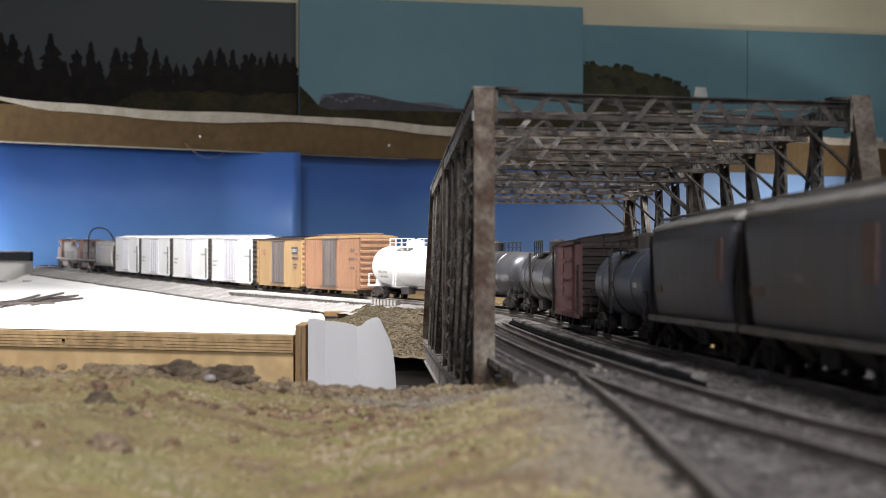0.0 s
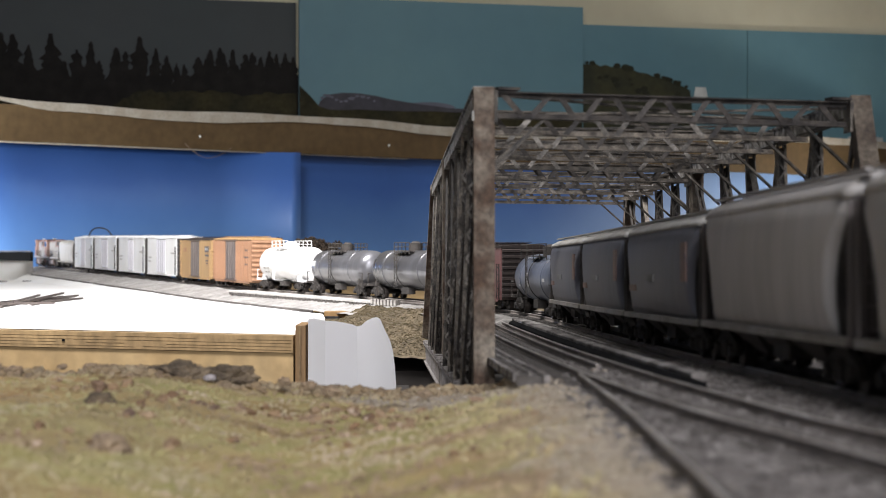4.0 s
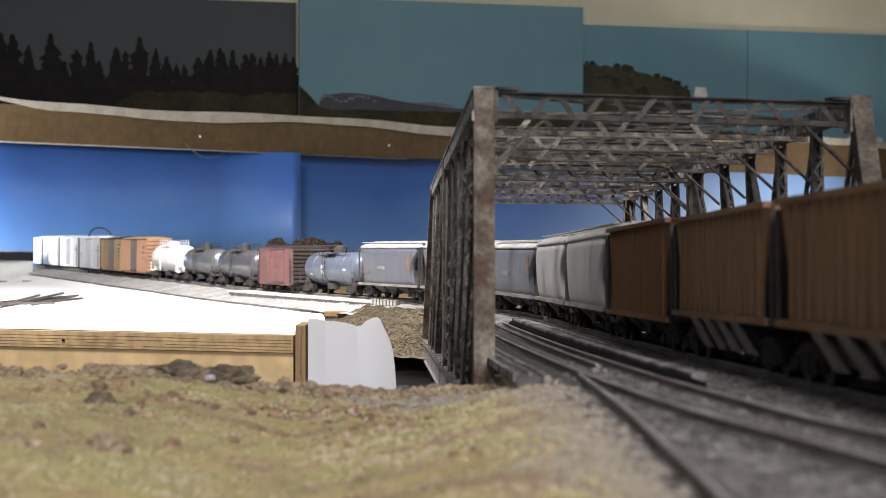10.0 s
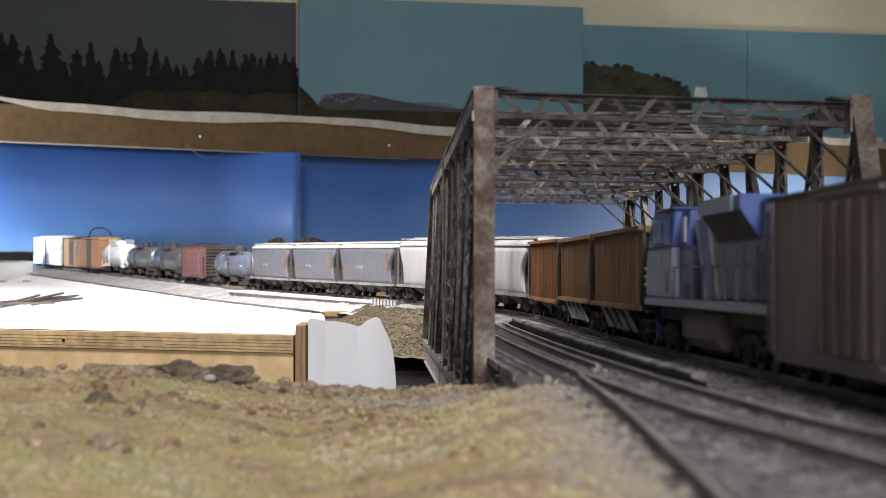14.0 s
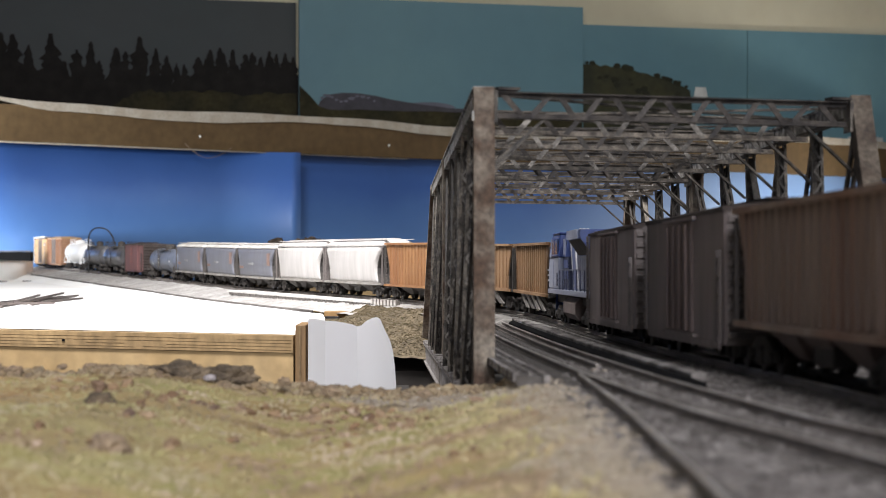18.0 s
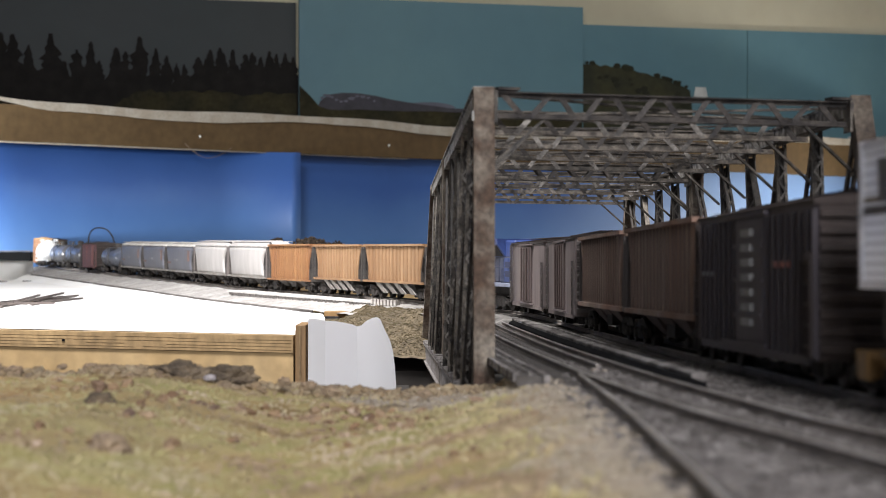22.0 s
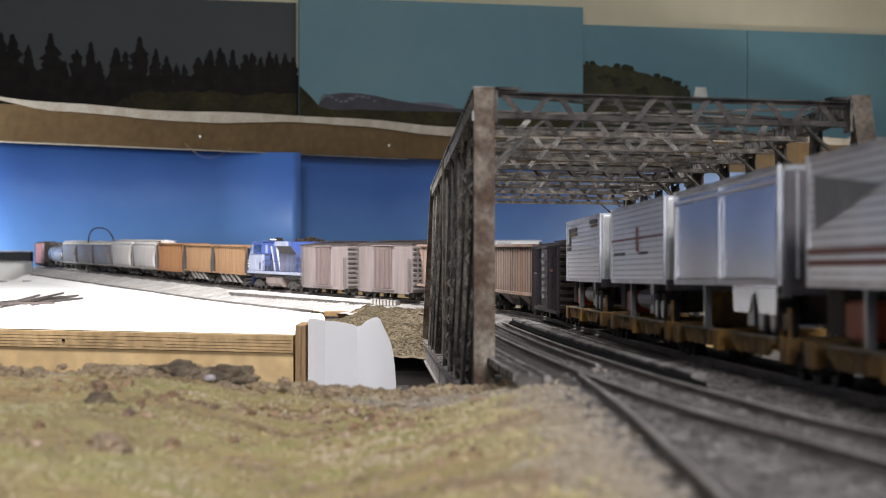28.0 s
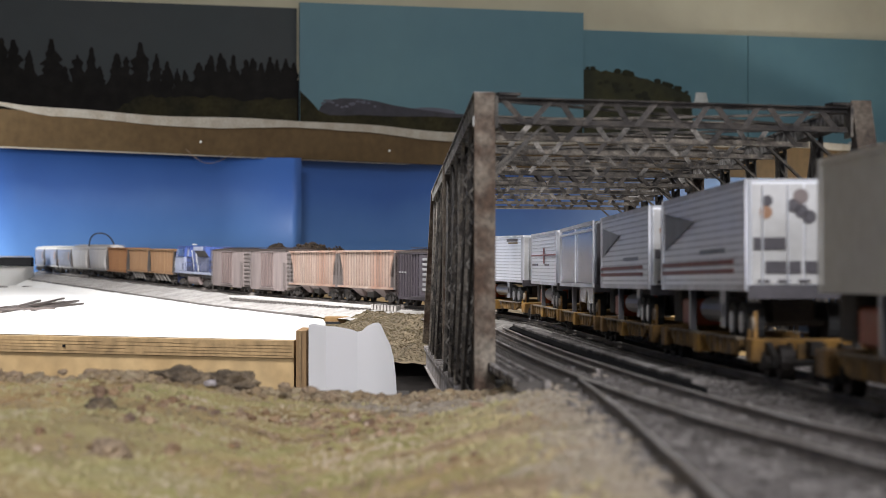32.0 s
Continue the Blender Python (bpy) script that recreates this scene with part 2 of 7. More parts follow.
# blue boards under the deck
bm = fresh()
curve = [(u, 0.022) for u in (0.0, 0.3, 0.6, 0.78)] + [(0.78 + 0.182 * k / 10, 0.022 - 0.060 * (k / 10) ** 2) for k in range(1, 11)]
loft(bm, [[(u, y, z) for u, y in curve] + [(u, y + 0.006, z) for u, y in curve[::-1]] for z in (-0.12, 0.2335)])
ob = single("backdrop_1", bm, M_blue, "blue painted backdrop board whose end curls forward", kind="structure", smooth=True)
ob.matrix_basis = deck_frame(EYE)
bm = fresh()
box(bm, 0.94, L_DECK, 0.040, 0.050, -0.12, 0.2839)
ob = single("backdrop_2", bm, M_blue_lit_end, "blue painted backdrop board with lamp glow painted pale at one end", kind="structure")
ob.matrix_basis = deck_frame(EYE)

# painted boards above the deck
WALL0 = Vector((-0.408, 5.10, 0))
WALLD = Vector((0.8185, 0.22, 0)).normalized()
WALLB = Vector((-WALLD.y, WALLD.x, 0))


def wall_frame(y=0.0):
    m = Matrix((WALLD, WALLB, Vector((0, 0, 1)))).transposed().to_4x4()
    p = WALL0 + WALLB * y
    m.translation = Vector((p.x, p.y, EYE))
    return m


bm = fresh()
box(bm, -1.6, 2.4, 0.034, 0.1, 0.2, 1.3)
ob = single("wall_upper", bm, M_cream, "cream painted wall above the painted boards", kind="structure")
ob.matrix_basis = wall_frame()


def board(name, label, u0, u1, y, z1, m):
    ob = thing(name, label, "painted board", wall_frame(y))
    bm = fresh()
    box(bm, u0, u1, 0, 0.012, 0.3, z1)
    part("panel", bm, m, ob)
    return ob


def painted(parent, name, outline, m, y):
    bm = fresh()
    loft(bm, [[(u, yy, z) for u, z in outline] for yy in (y, y + 0.0015)])
    return part(name, bm, m, parent)


rnd = random.Random(5)
forest = board("forest_backdrop", "dark painted backdrop of conifers against a dusk sky", -1.15, -0.003, 0.02, 0.715, M_dusk_paint)
for u, h, w in ((-0.817, 0.605, 0.031), (-0.779, 0.601, 0.039), (-0.748, 0.573, 0.031), (-0.678, 0.606, 0.046), (-0.642, 0.532, 0.027), (-0.614, 0.564, 0.036), (-0.575, 0.587, 0.031), (-0.554, 0.535, 0.029), (-0.508, 0.573, 0.032), (-0.484, 0.563, 0.032), (-0.437, 0.605, 0.036), (-0.403, 0.574, 0.028), (-0.371, 0.554, 0.03), (-0.339, 0.535, 0.021), (-0.321, 0.531, 0.021), (-0.281, 0.553, 0.034), (-0.244, 0.575, 0.028), (-0.225, 0.581, 0.026), (-0.206, 0.566, 0.026), (-0.182, 0.577, 0.028), (-0.15, 0.565, 0.032), (-0.129, 0.57, 0.028), (-0.105, 0.558, 0.026), (-0.08, 0.575, 0.026), (-0.058, 0.568, 0.026), (-0.033, 0.571, 0.028), (-0.007, 0.561, 0.024)):
    z0, k = 0.36, 26
    left, right = [], []
    lean = rnd.uniform(-0.1, 0.1)
    for i in range(k + 1):
        f = 1 - i / k
        z = z0 + (h - z0) * (1 - f)
        half = w * 1.3 * min(1, 0.08 + 1.5 * f ** 0.85) * rnd.uniform(0.6, 1.2)
        c = u + lean * (z - z0) * 0.3
        left.append((c - half * rnd.uniform(0.6, 1.15), z + (rnd.uniform(-0.004, 0.004) if 0 < i < k else 0)))
        right.append((c + half * rnd.uniform(0.6, 1.15), z + (rnd.uniform(-0.004, 0.004) if 0 < i < k else 0)))
    painted(forest, "painted_conifer", left + right[::-1], M_tree_paint, -0.004 - 0.0001 * rnd.random())
painted(forest, "painted_forest_mass", [(-1.15, 0.33)] + [(-1.15 + 1.147 * i / 80, 0.492 + 0.03 * wob(i, 5, 0.37) + rnd.uniform(-0.016, 0.018)) for i in range(81)] + [(-0.003, 0.33)], M_tree_paint, -0.0052)
painted(forest, "painted_bush_bank", [(-1.15, 0.3)] + [(-1.15 + 1.147 * i / 90, 0.375 + 0.080 / (1 + math.exp(-(i - 50) / 2.2)) + 0.010 * wob(i, 1, 0.2) + 0.007 * wob(i, 3, 0.7) + rnd.uniform(-0.003, 0.003)) for i in range(91)] + [(-0.003, 0.3)], M_bank_paint, -0.008)

lake = board("sky_backdrop", "painted backdrop of a teal sky over a low purple ridge", 0.0, 0.845, -0.012, 0.728, M_sky_paint)
ridge = [(0.045, 0.40), (0.06, 0.436), (0.085, 0.453), (0.125, 0.460), (0.175, 0.459), (0.22, 0.453), (0.27, 0.443), (0.34, 0.434), (0.44, 0.424), (0.56, 0.420), (0.84, 0.412), (0.84, 0.31), (0.045, 0.31)]
painted(lake, "painted_ridge", [(u, z + 0.003 * wob(u, 0, 40, 3)) for u, z in ridge], M_ridge_paint, -0.004)
for i in range(12):
    u, z, r = 0.066 + 0.15 * (i / 11) ** 1.3, 0.444 + 0.010 * math.sin(i * 0.29 * math.pi) * rnd.uniform(0.6, 1.1), rnd.uniform(0.003, 0.006)
    painted(lake, "painted_pale_rock", [(u + r * 1.6 * math.cos(q * math.pi / 4) * rnd.uniform(0.7, 1.2), z + r * math.sin(q * math.pi / 4) * rnd.uniform(0.6, 1.1)) for q in range(8)], M_cloud_paint, -0.0056 - 0.00005 * i)
painted(lake, "painted_green_shore", [(0.0, 0.305)] + [(0.84 * i / 30, 0.412 + (0.066 * max(0, 1 - i / 2.3)) + 0.004 * wob(i, 7, 0.7)) for i in range(31)] + [(0.84, 0.305)], M_bank_paint, -0.007)
painted(lake, "painted_cloud", [(0.38 + 0.075 * math.cos(a * math.pi / 8) * (1 + 0.15 * wob(a, 2, 1)), 0.425 + 0.014 * math.sin(a * math.pi / 8)) for a in range(16)], M_cloud_paint, -0.0025)

hills = board("hill_backdrop", "painted backdrop of a teal sky and a scrubby olive hill", 0.848, 1.382, 0.02, 0.682, M_sky_paint)
painted(hills, "painted_hill", [(0.85, 0.31)] + [(0.85 + 0.36 * i / 24, 0.565 - 0.075 * (i / 24) ** 2 - (0.14 if i == 24 else 0) + 0.006 * wob(i, 9, 0.9)) for i in range(25)] + [(1.21, 0.31)], M_hill_paint, -0.004)
for i in range(34):
    u = 0.86 + 0.33 * rnd.random()
    f = (u - 0.85) / 0.36
    z = 0.565 - 0.075 * f * f + (0.004 if i < 17 else -0.02 - 0.06 * rnd.random())
    r = rnd.uniform(0.004, 0.010)
    painted(hills, "painted_bush", [(u + r * 1.3 * math.cos(a * math.pi / 5) * rnd.uniform(0.8, 1.2), z + r * math.sin(a * math.pi / 5)) for a in range(10)], M_bush_paint, -0.006 - 0.00005 * i)
painted(hills, "painted_white_house", [(1.205, 0.47), (1.212, 0.505), (1.245, 0.505), (1.252, 0.47)], M_white_block, -0.006)
plain = board("plain_sky_backdrop", "plain teal painted sky board", 1.3845, 2.2, 0.02, 0.682, M_sky_paint)

# small white card buildings on the deck
for u, y, w, h in ((3.01, 0.04, 0.035, 0.045), (3.06, 0.055, 0.12, 0.062)):
    bm = fresh()
    box(bm, 0, w, 0, 0.04, 0, h)
    ob = single("card_building", bm, M_white_block, "small white card building on the upper deck", "model building", bevel=0.001)
    ob.matrix_basis = deck_frame(EYE) @ pose(u, y, 0.3)

# thin wires hanging from the deck
M_wire = mat("dull_wire", (0.24, 0.17, 0.13), 0.6, vary=0.2)
M_blackwire = mat("black_wire", (0.01, 0.01, 0.012), 0.4, vary=0.1)


def wire(name, pts, r, m, label):
    cu = bpy.data.curves.new(name, "CURVE")
    cu.dimensions, cu.bevel_depth, cu.bevel_resolution = "3D", r, 1
    sp = cu.splines.new("NURBS")
    sp.points.add(len(pts) - 1)
    for p, q in zip(sp.points, pts):
        p.co = (*q, 1)
    sp.use_endpoint_u, sp.order_u = True, 3
    cu.materials.append(m)
    return tagged(new(name, cu), label, "wire")


w = wire("hanging_wire", [(0.68, -0.004, 0.245), (0.70, -0.01, 0.225), (0.73, -0.012, 0.212), (0.77, -0.01, 0.222), (0.80, -0.004, 0.24)], 0.0007, M_wire, "thin brown wire hanging under the deck fascia")
w.matrix_basis = deck_frame(EYE)

# ---- lower benchwork ----
M_tan = mat("tan_ground_paint", (0.36, 0.24, 0.10), 0.9, vary=0.4, scale=25, bump=0.0008, second=(0.26, 0.17, 0.07))
M_white_table = mat("white_foam_board", (0.86, 0.86, 0.85), 0.8, vary=0.06, scale=8, second=(0.8, 0.79, 0.76))
M_ply = mat("plywood_face", (0.38, 0.27, 0.135), 0.7, vary=0.4, scale=14, second=(0.33, 0.22, 0.10))
M_ply_dark = mat("plywood_dark_ply", (0.24, 0.16, 0.075), 0.8, vary=0.6, scale=40, second=(0.16, 0.104, 0.048))
M_ply_edge = mat("plywood_edge_grain", (0.33, 0.222, 0.105), 0.8, vary=0.7, scale=22, second=(0.22, 0.145, 0.068))
# Dark brown that puts the shade in and under the gorge into the colour.
M_pit_shade = mat("dark_pit_shade", (0.05, 0.042, 0.036), 0.95, vary=0.3, scale=20)
M_ballast = mat("grey_ballast", (0.27, 0.255, 0.235), 0.95, vary=0.8, scale=45, bump=0.0015, second=(0.14, 0.13, 0.118))
M_bank = mat("tan_rock_bank", (0.15, 0.116, 0.07), 0.95, vary=0.9, scale=60, bump=0.002, second=(0.075, 0.057, 0.034))
E_T = EYE
M_black0 = mat("matt_black_board", (0.008, 0.008, 0.009), 0.9, vary=0.3, scale=40, spec=0.1)
M_rail0 = mat("dull_rail", (0.2, 0.19, 0.2), 0.5, 0.5, vary=0.3)

bm = fresh()
box(bm, -1.6, -0.09, 1.65, 3.0, E_T - 0.2, E_T - 0.0605)
box(bm, -0.09, 0.30, 1.62, 3.0, E_T - 0.2, E_T - 0.0605)
vs = [bm.verts.new(p) for p in ((-1.6, 3.0, E_T - 0.0605), (1.6, 3.0, E_T - 0.0605), (1.9, 6.2, E_T - 0.05), (-1.6, 6.2, E_T - 0.05))]
bm.faces.new(vs)
single("benchwork", bm, M_tan, "tan painted benchwork top of the lower deck", kind="structure")

# white table top with its plywood front
def table_z(y):
    return E_T - 0.0525 + 0.0092 * (y - 1.25) / 1.9


M_offcut0 = mat("brown_post_wood", (0.28, 0.165, 0.07), 0.7, vary=0.4, scale=60, streak=True)
def front(x):
    """The table's front runs back slightly from its corner post."""
    return 1.25 + 0.42 * max(0.0, -0.1035 - x)


def slab(bm, x0, x1, d0, d1, z0, z1):
    loft(bm, [[(x, front(x) + d0, z0), (x, front(x) + d1, z0), (x, front(x) + d1, z1), (x, front(x) + d0, z1)] for x in (x0, x1)])


table = thing("work_table", "white topped plywood table beside the track", "table")
bm = fresh()
pts = [(-0.75, front(-0.75) + 0.012), (-0.103, 1.262), (-0.103, 1.40), (-0.16, 1.62), (-0.30, 2.02), (-0.62, 2.86), (-0.78, 3.25), (-1.0, 3.3), (-1.0, front(-1.0) + 0.012)]
loft(bm, [[(x, y, table_z(y) + d) for x, y in pts] for d in (-0.003, 0.0)])
part("white_top", bm, M_white_table, table, "bright white board top")
bm = fresh()
slab(bm, -1.0, -0.1035, 0.0, 0.022, E_T - 0.0675, E_T - 0.0556)
part("plywood_edge", bm, M_ply_edge, table, "plywood edge with dark plies")
bm = fresh()
slab(bm, -0.2788, -0.2766, -0.0006, 0.0003, E_T - 0.0630, E_T - 0.0614)
part("knot", bm, M_black0, table, "small black knot hole")
rnd = random.Random(8)
for z, h in ((0.0586, 0.0002), (0.0610, 0.00016), (0.0634, 0.00022), (0.0656, 0.00016)):
    bm = fresh()
    x = -0.46
    while x < -0.108:
        w = rnd.uniform(0.015, 0.17)
        zz = E_T - z + rnd.uniform(-0.0004, 0.0004)
        slab(bm, x, min(x + w, -0.105), -0.0002, 0.0002, zz, zz + h * rnd.uniform(0.4, 1.9))
        x += w + rnd.uniform(-0.012, 0.035)
    part("dark_ply", bm, M_ply_dark, table)
bm = fresh()
slab(bm, -1.0, -0.1035, 0.0012, 0.022, E_T - 0.2, E_T - 0.0676)
part("riser", bm, M_ply, table, "plain ochre plywood riser")
bm = fresh()
box(bm, -0.1008, -0.0935, 1.235, 1.285, E_T - 0.2, E_T - 0.0475)
part("corner_post", bm, M_offcut0, table, "thin plywood corner post", bevel=0.0005)
bm = fresh()
box(bm, -0.0985, -0.0972, 1.2343, 1.236, E_T - 0.2, E_T - 0.048)
part("dark_ply", bm, M_ply_dark, table)

# second loose white sheet and offcuts near the end of the table
bm = fresh()
pts = [(-0.24, 1.66), (-0.118, 1.40), (-0.092, 1.41), (-0.10, 1.50), (-0.2, 1.70)]
loft(bm, [[(x, y, table_z(y) + d) for x, y in pts] for d in (0.0004, 0.0028)])
single("white_sheet", bm, M_white_table, "loose white sheet on the table end", "sheet")
bm = fresh()
box(bm, 0, 0.0215, 0, 0.014, 0, 0.0056)
M_offcut = mat("brown_wood_offcut", (0.3, 0.17, 0.06), 0.7, vary=0.4, scale=60, streak=True)
ob = single("wood_offcut", bm, M_offcut, "brown wooden offcut beside the track", "offcut", bevel=0.0006)
ob.matrix_basis = pose(-0.0985, 1.495, table_z(1.50) - 0.0006, 0, 0, -4)
bm = fresh()
box(bm, 0, 0.029, 0, 0.006, 0, 0.0018)
ob = single("black_strip", bm, M_blackwire, "thin black strip on the table end", "strip")
ob.matrix_basis = pose(-0.1135, 1.468, table_z(1.47), 0, 0, -5)

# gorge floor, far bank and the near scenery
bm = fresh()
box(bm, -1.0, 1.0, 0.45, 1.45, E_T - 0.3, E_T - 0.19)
single("gorge_floor", bm, M_pit_shade, "gorge floor under the bridge, coloured dark as shade", kind="structure")


def sheet(name, x0, x1, y0, y1, nx, ny, height, material, label, kind="structure", smooth=True):
    bm = fresh()
    g = [[bm.verts.new((x0 + (x1 - x0) * i / nx, y0 + (y1 - y0) * j / ny, height(x0 + (x1 - x0) * i / nx, y0 + (y1 - y0) * j / ny))) for i in range(nx + 1)] for j in range(ny + 1)]
    for j in range(ny):
        for i in range(nx):
            bm.faces.new((g[j][i], g[j][i + 1], g[j + 1][i + 1], g[j + 1][i]))
    return single(name, bm, material, label, kind=kind, smooth=smooth)


def far_bank(x, y):
    f = min(1, max(0, (y - 1.31) / 0.085))
    base = E_T - 0.072 + 0.028 * f ** 0.7
    base -= 0.009 * min(1, max(0, (-0.062 - x) / 0.02))
    return base + 0.006 * wob(x, y, 45, 1) + 0.0016 * wob(x, y, 130, 2) - 0.002 * min(1, max(0, (y - 1.5) / 0.1))


bm = fresh()
box(bm, -0.1025, 0.6, 1.3105, 1.60, E_T - 0.2, E_T - 0.084)
single("far_bank_base", bm, M_pit_shade, "base of the far bank, coloured dark as shade", kind="structure")
sheet("far_bank", -0.106, 0.17, 1.305, 1.64, 110, 130, far_bank, M_bank, "tan rocky bank at the far end of the bridge")


def edge_y(x):
    return 0.625 + 0.012 * wob(x, 0, 30, 4) + 0.006 * wob(x, 0, 90, 5) - 0.02 * max(0, -x / 0.15)


def near_ground(x, y):
    e = edge_y(x)
    z = E_T - 0.0472 + 0.0080 * min(1, max(0, (-x - 0.045) / 0.045))
    z += 0.0022 * wob(x, y, 35, 1) + 0.0019 * wob(x, y, 110, 2) + 0.0008 * wob(x, y, 300, 3)
    if y > e:
        z -= min(0.16, (y - e) * 2.2 + 0.5 * min(0.03, (y - e)))
    g = min(1, max(0, (y - 0.48) / 0.11))
    x0, w = -0.035 + 0.049 * g, 0.075 - 0.049 * g
    if x > x0:
        f = min(1, (x - x0) / w)
        f = f * f * (3 - 2 * f)
        s = (y - 0.348)
        rail = E_T + float(np.interp(-0.666 + s, S_AXIS, RISE))
        z = z * (1 - f) + f * (rail - 0.0024 + 0.0013 * wob(x, y, 140, 6)) if y < e + 0.002 else z
    return z


def greened(nt, co, base):
    """Lays dusty olive patches over a mix node's colour, the same ones on every material that uses it."""
    n = nt.nodes.new("ShaderNodeTexNoise")
    n.inputs["Scale"].default_value, n.inputs["Detail"].default_value = 10, 3
    nt.links.new(co.outputs["Object"], n.inputs["Vector"])
    f = nt.nodes.new("ShaderNodeMapRange")
    f.inputs["From Min"].default_value, f.inputs["From Max"].default_value = 0.46, 0.62
    f.inputs["To Max"].default_value = 0.38
    nt.links.new(n.outputs["Fac"], f.inputs["Value"])
    mx = nt.nodes.new("ShaderNodeMix")
    mx.data_type = "RGBA"
    nt.links.new(f.outputs["Result"], mx.inputs["Factor"])
    nt.links.new(base.outputs["Result"], mx.inputs["A"])
    mx.inputs["B"].default_value = (0.35, 0.325, 0.165, 1)
    return mx


def ground_material():
    m = bpy.data.materials.new("flocked_scenery")
    m.use_nodes = True
    nt = m.node_tree
    bsdf = nt.nodes["Principled BSDF"]
    bsdf.inputs["Roughness"].default_value = 0.95
    bsdf.inputs["Specular IOR Level"].default_value = 0.15
    co = nt.nodes.new("ShaderNodeTexCoord")

    def ns(scale, detail=4):
        n = nt.nodes.new("ShaderNodeTexNoise")
        n.inputs["Scale"].default_value, n.inputs["Detail"].default_value = scale, detail
        nt.links.new(co.outputs["Object"], n.inputs["Vector"])
        return n

    def rgb(fac, stops):
        r = nt.nodes.new("ShaderNodeValToRGB")
        while len(r.color_ramp.elements) < len(stops):
            r.color_ramp.elements.new(0.5)
        for e, (p, c) in zip(r.color_ramp.elements, stops):
            e.position, e.color = p, (*c, 1)
        nt.links.new(fac, r.inputs["Fac"])
        return r

    grass = rgb(ns(42, 6).outputs["Fac"], ((0.30, (0.16, 0.11, 0.07)), (0.42, (0.38, 0.28, 0.16)), (0.52, (0.42, 0.345, 0.19)), (0.60, (0.35, 0.32, 0.15)), (0.72, (0.50, 0.40, 0.27))))
    patch = rgb(ns(14, 3).outputs["Fac"], ((0.40, (0.62, 0.50, 0.40)), (0.50, (0.55, 0.52, 0.40)), (0.60, (0.50, 0.50, 0.36))))
    tint = nt.nodes.new("ShaderNodeMix")
    tint.data_type, tint.blend_type = "RGBA", "OVERLAY"
    tint.inputs["Factor"].default_value = 0.55
    nt.links.new(grass.outputs["Color"], tint.inputs["A"])
    nt.links.new(patch.outputs["Color"], tint.inputs["B"])
    tint = greened(nt, co, tint)
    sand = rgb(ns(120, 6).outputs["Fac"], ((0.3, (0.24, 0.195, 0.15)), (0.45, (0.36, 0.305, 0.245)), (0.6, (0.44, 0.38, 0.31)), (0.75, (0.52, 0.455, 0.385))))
    dark_gravel = rgb(ns(120, 6).outputs["Fac"], ((0.3, (0.06, 0.054, 0.05)), (0.45, (0.16, 0.145, 0.136)), (0.6, (0.25, 0.23, 0.215)), (0.75, (0.36, 0.335, 0.32))))
    sep = nt.nodes.new("ShaderNodeSeparateXYZ")
    nt.links.new(co.outputs["Object"], sep.inputs[0])
    a = nt.nodes.new("ShaderNodeMath")
    a.operation = "MULTIPLY_ADD"
    a.inputs[1].default_value = 0.02
    nt.links.new(sep.outputs["Y"], a.inputs[0])
    rim = nt.nodes.new("ShaderNodeMapRange")
    rim.inputs["From Min"].default_value, rim.inputs["From Max"].default_value = 0.5, 0.64
    rim.inputs["To Min"].default_value, rim.inputs["To Max"].default_value = 0.0, 0.07
    nt.links.new(sep.outputs["Y"], rim.inputs["Value"])
    lean = nt.nodes.new("ShaderNodeMath")
    nt.links.new(sep.outputs["X"], lean.inputs[0])
    nt.links.new(rim.outputs["Result"], lean.inputs[1])
    nt.links.new(lean.outputs[0], a.inputs[2])
    n2 = ns(45, 4)
    b = nt.nodes.new("ShaderNodeMath")
    b.operation = "MULTIPLY_ADD"
    b.inputs[1].default_value = 0.03
    nt.links.new(n2.outputs["Fac"], b.inputs[0])
    nt.links.new(a.outputs[0], b.inputs[2])
    mr = nt.nodes.new("ShaderNodeMapRange")
    mr.inputs["From Min"].default_value, mr.inputs["From Max"].default_value = 0.026, 0.054
    nt.links.new(b.outputs[0], mr.inputs["Value"])
    mx = nt.nodes.new("ShaderNodeMix")
    mx.data_type = "RGBA"
    nt.links.new(mr.outputs["Result"], mx.inputs["Factor"])
    nt.links.new(tint.outputs["Result"], mx.inputs["A"])
    # The gravel turns darker towards the track.
    darkening = nt.nodes.new("ShaderNodeMapRange")
    darkening.inputs["From Min"].default_value, darkening.inputs["From Max"].default_value = 0.043, 0.056
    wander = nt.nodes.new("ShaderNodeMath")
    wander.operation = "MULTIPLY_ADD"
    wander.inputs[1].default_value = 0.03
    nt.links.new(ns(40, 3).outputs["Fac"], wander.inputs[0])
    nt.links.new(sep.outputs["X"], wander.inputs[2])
    nt.links.new(wander.outputs[0], darkening.inputs["Value"])
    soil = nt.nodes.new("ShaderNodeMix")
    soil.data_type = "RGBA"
    nt.links.new(darkening.outputs["Result"], soil.inputs["Factor"])
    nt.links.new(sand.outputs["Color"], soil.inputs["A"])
    nt.links.new(dark_gravel.outputs["Color"], soil.inputs["B"])
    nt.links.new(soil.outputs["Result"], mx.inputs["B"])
    nt.links.new(mx.outputs["Result"], bsdf.inputs["Base Color"])
    bp = nt.nodes.new("ShaderNodeBump")
    bp.inputs["Strength"].default_value, bp.inputs["Distance"].default_value = 0.8, 0.0012
    nt.links.new(ns(420, 5).outputs["Fac"], bp.inputs["Height"])
    nt.links.new(bp.outputs["Normal"], bsdf.inputs["Normal"])
    return m


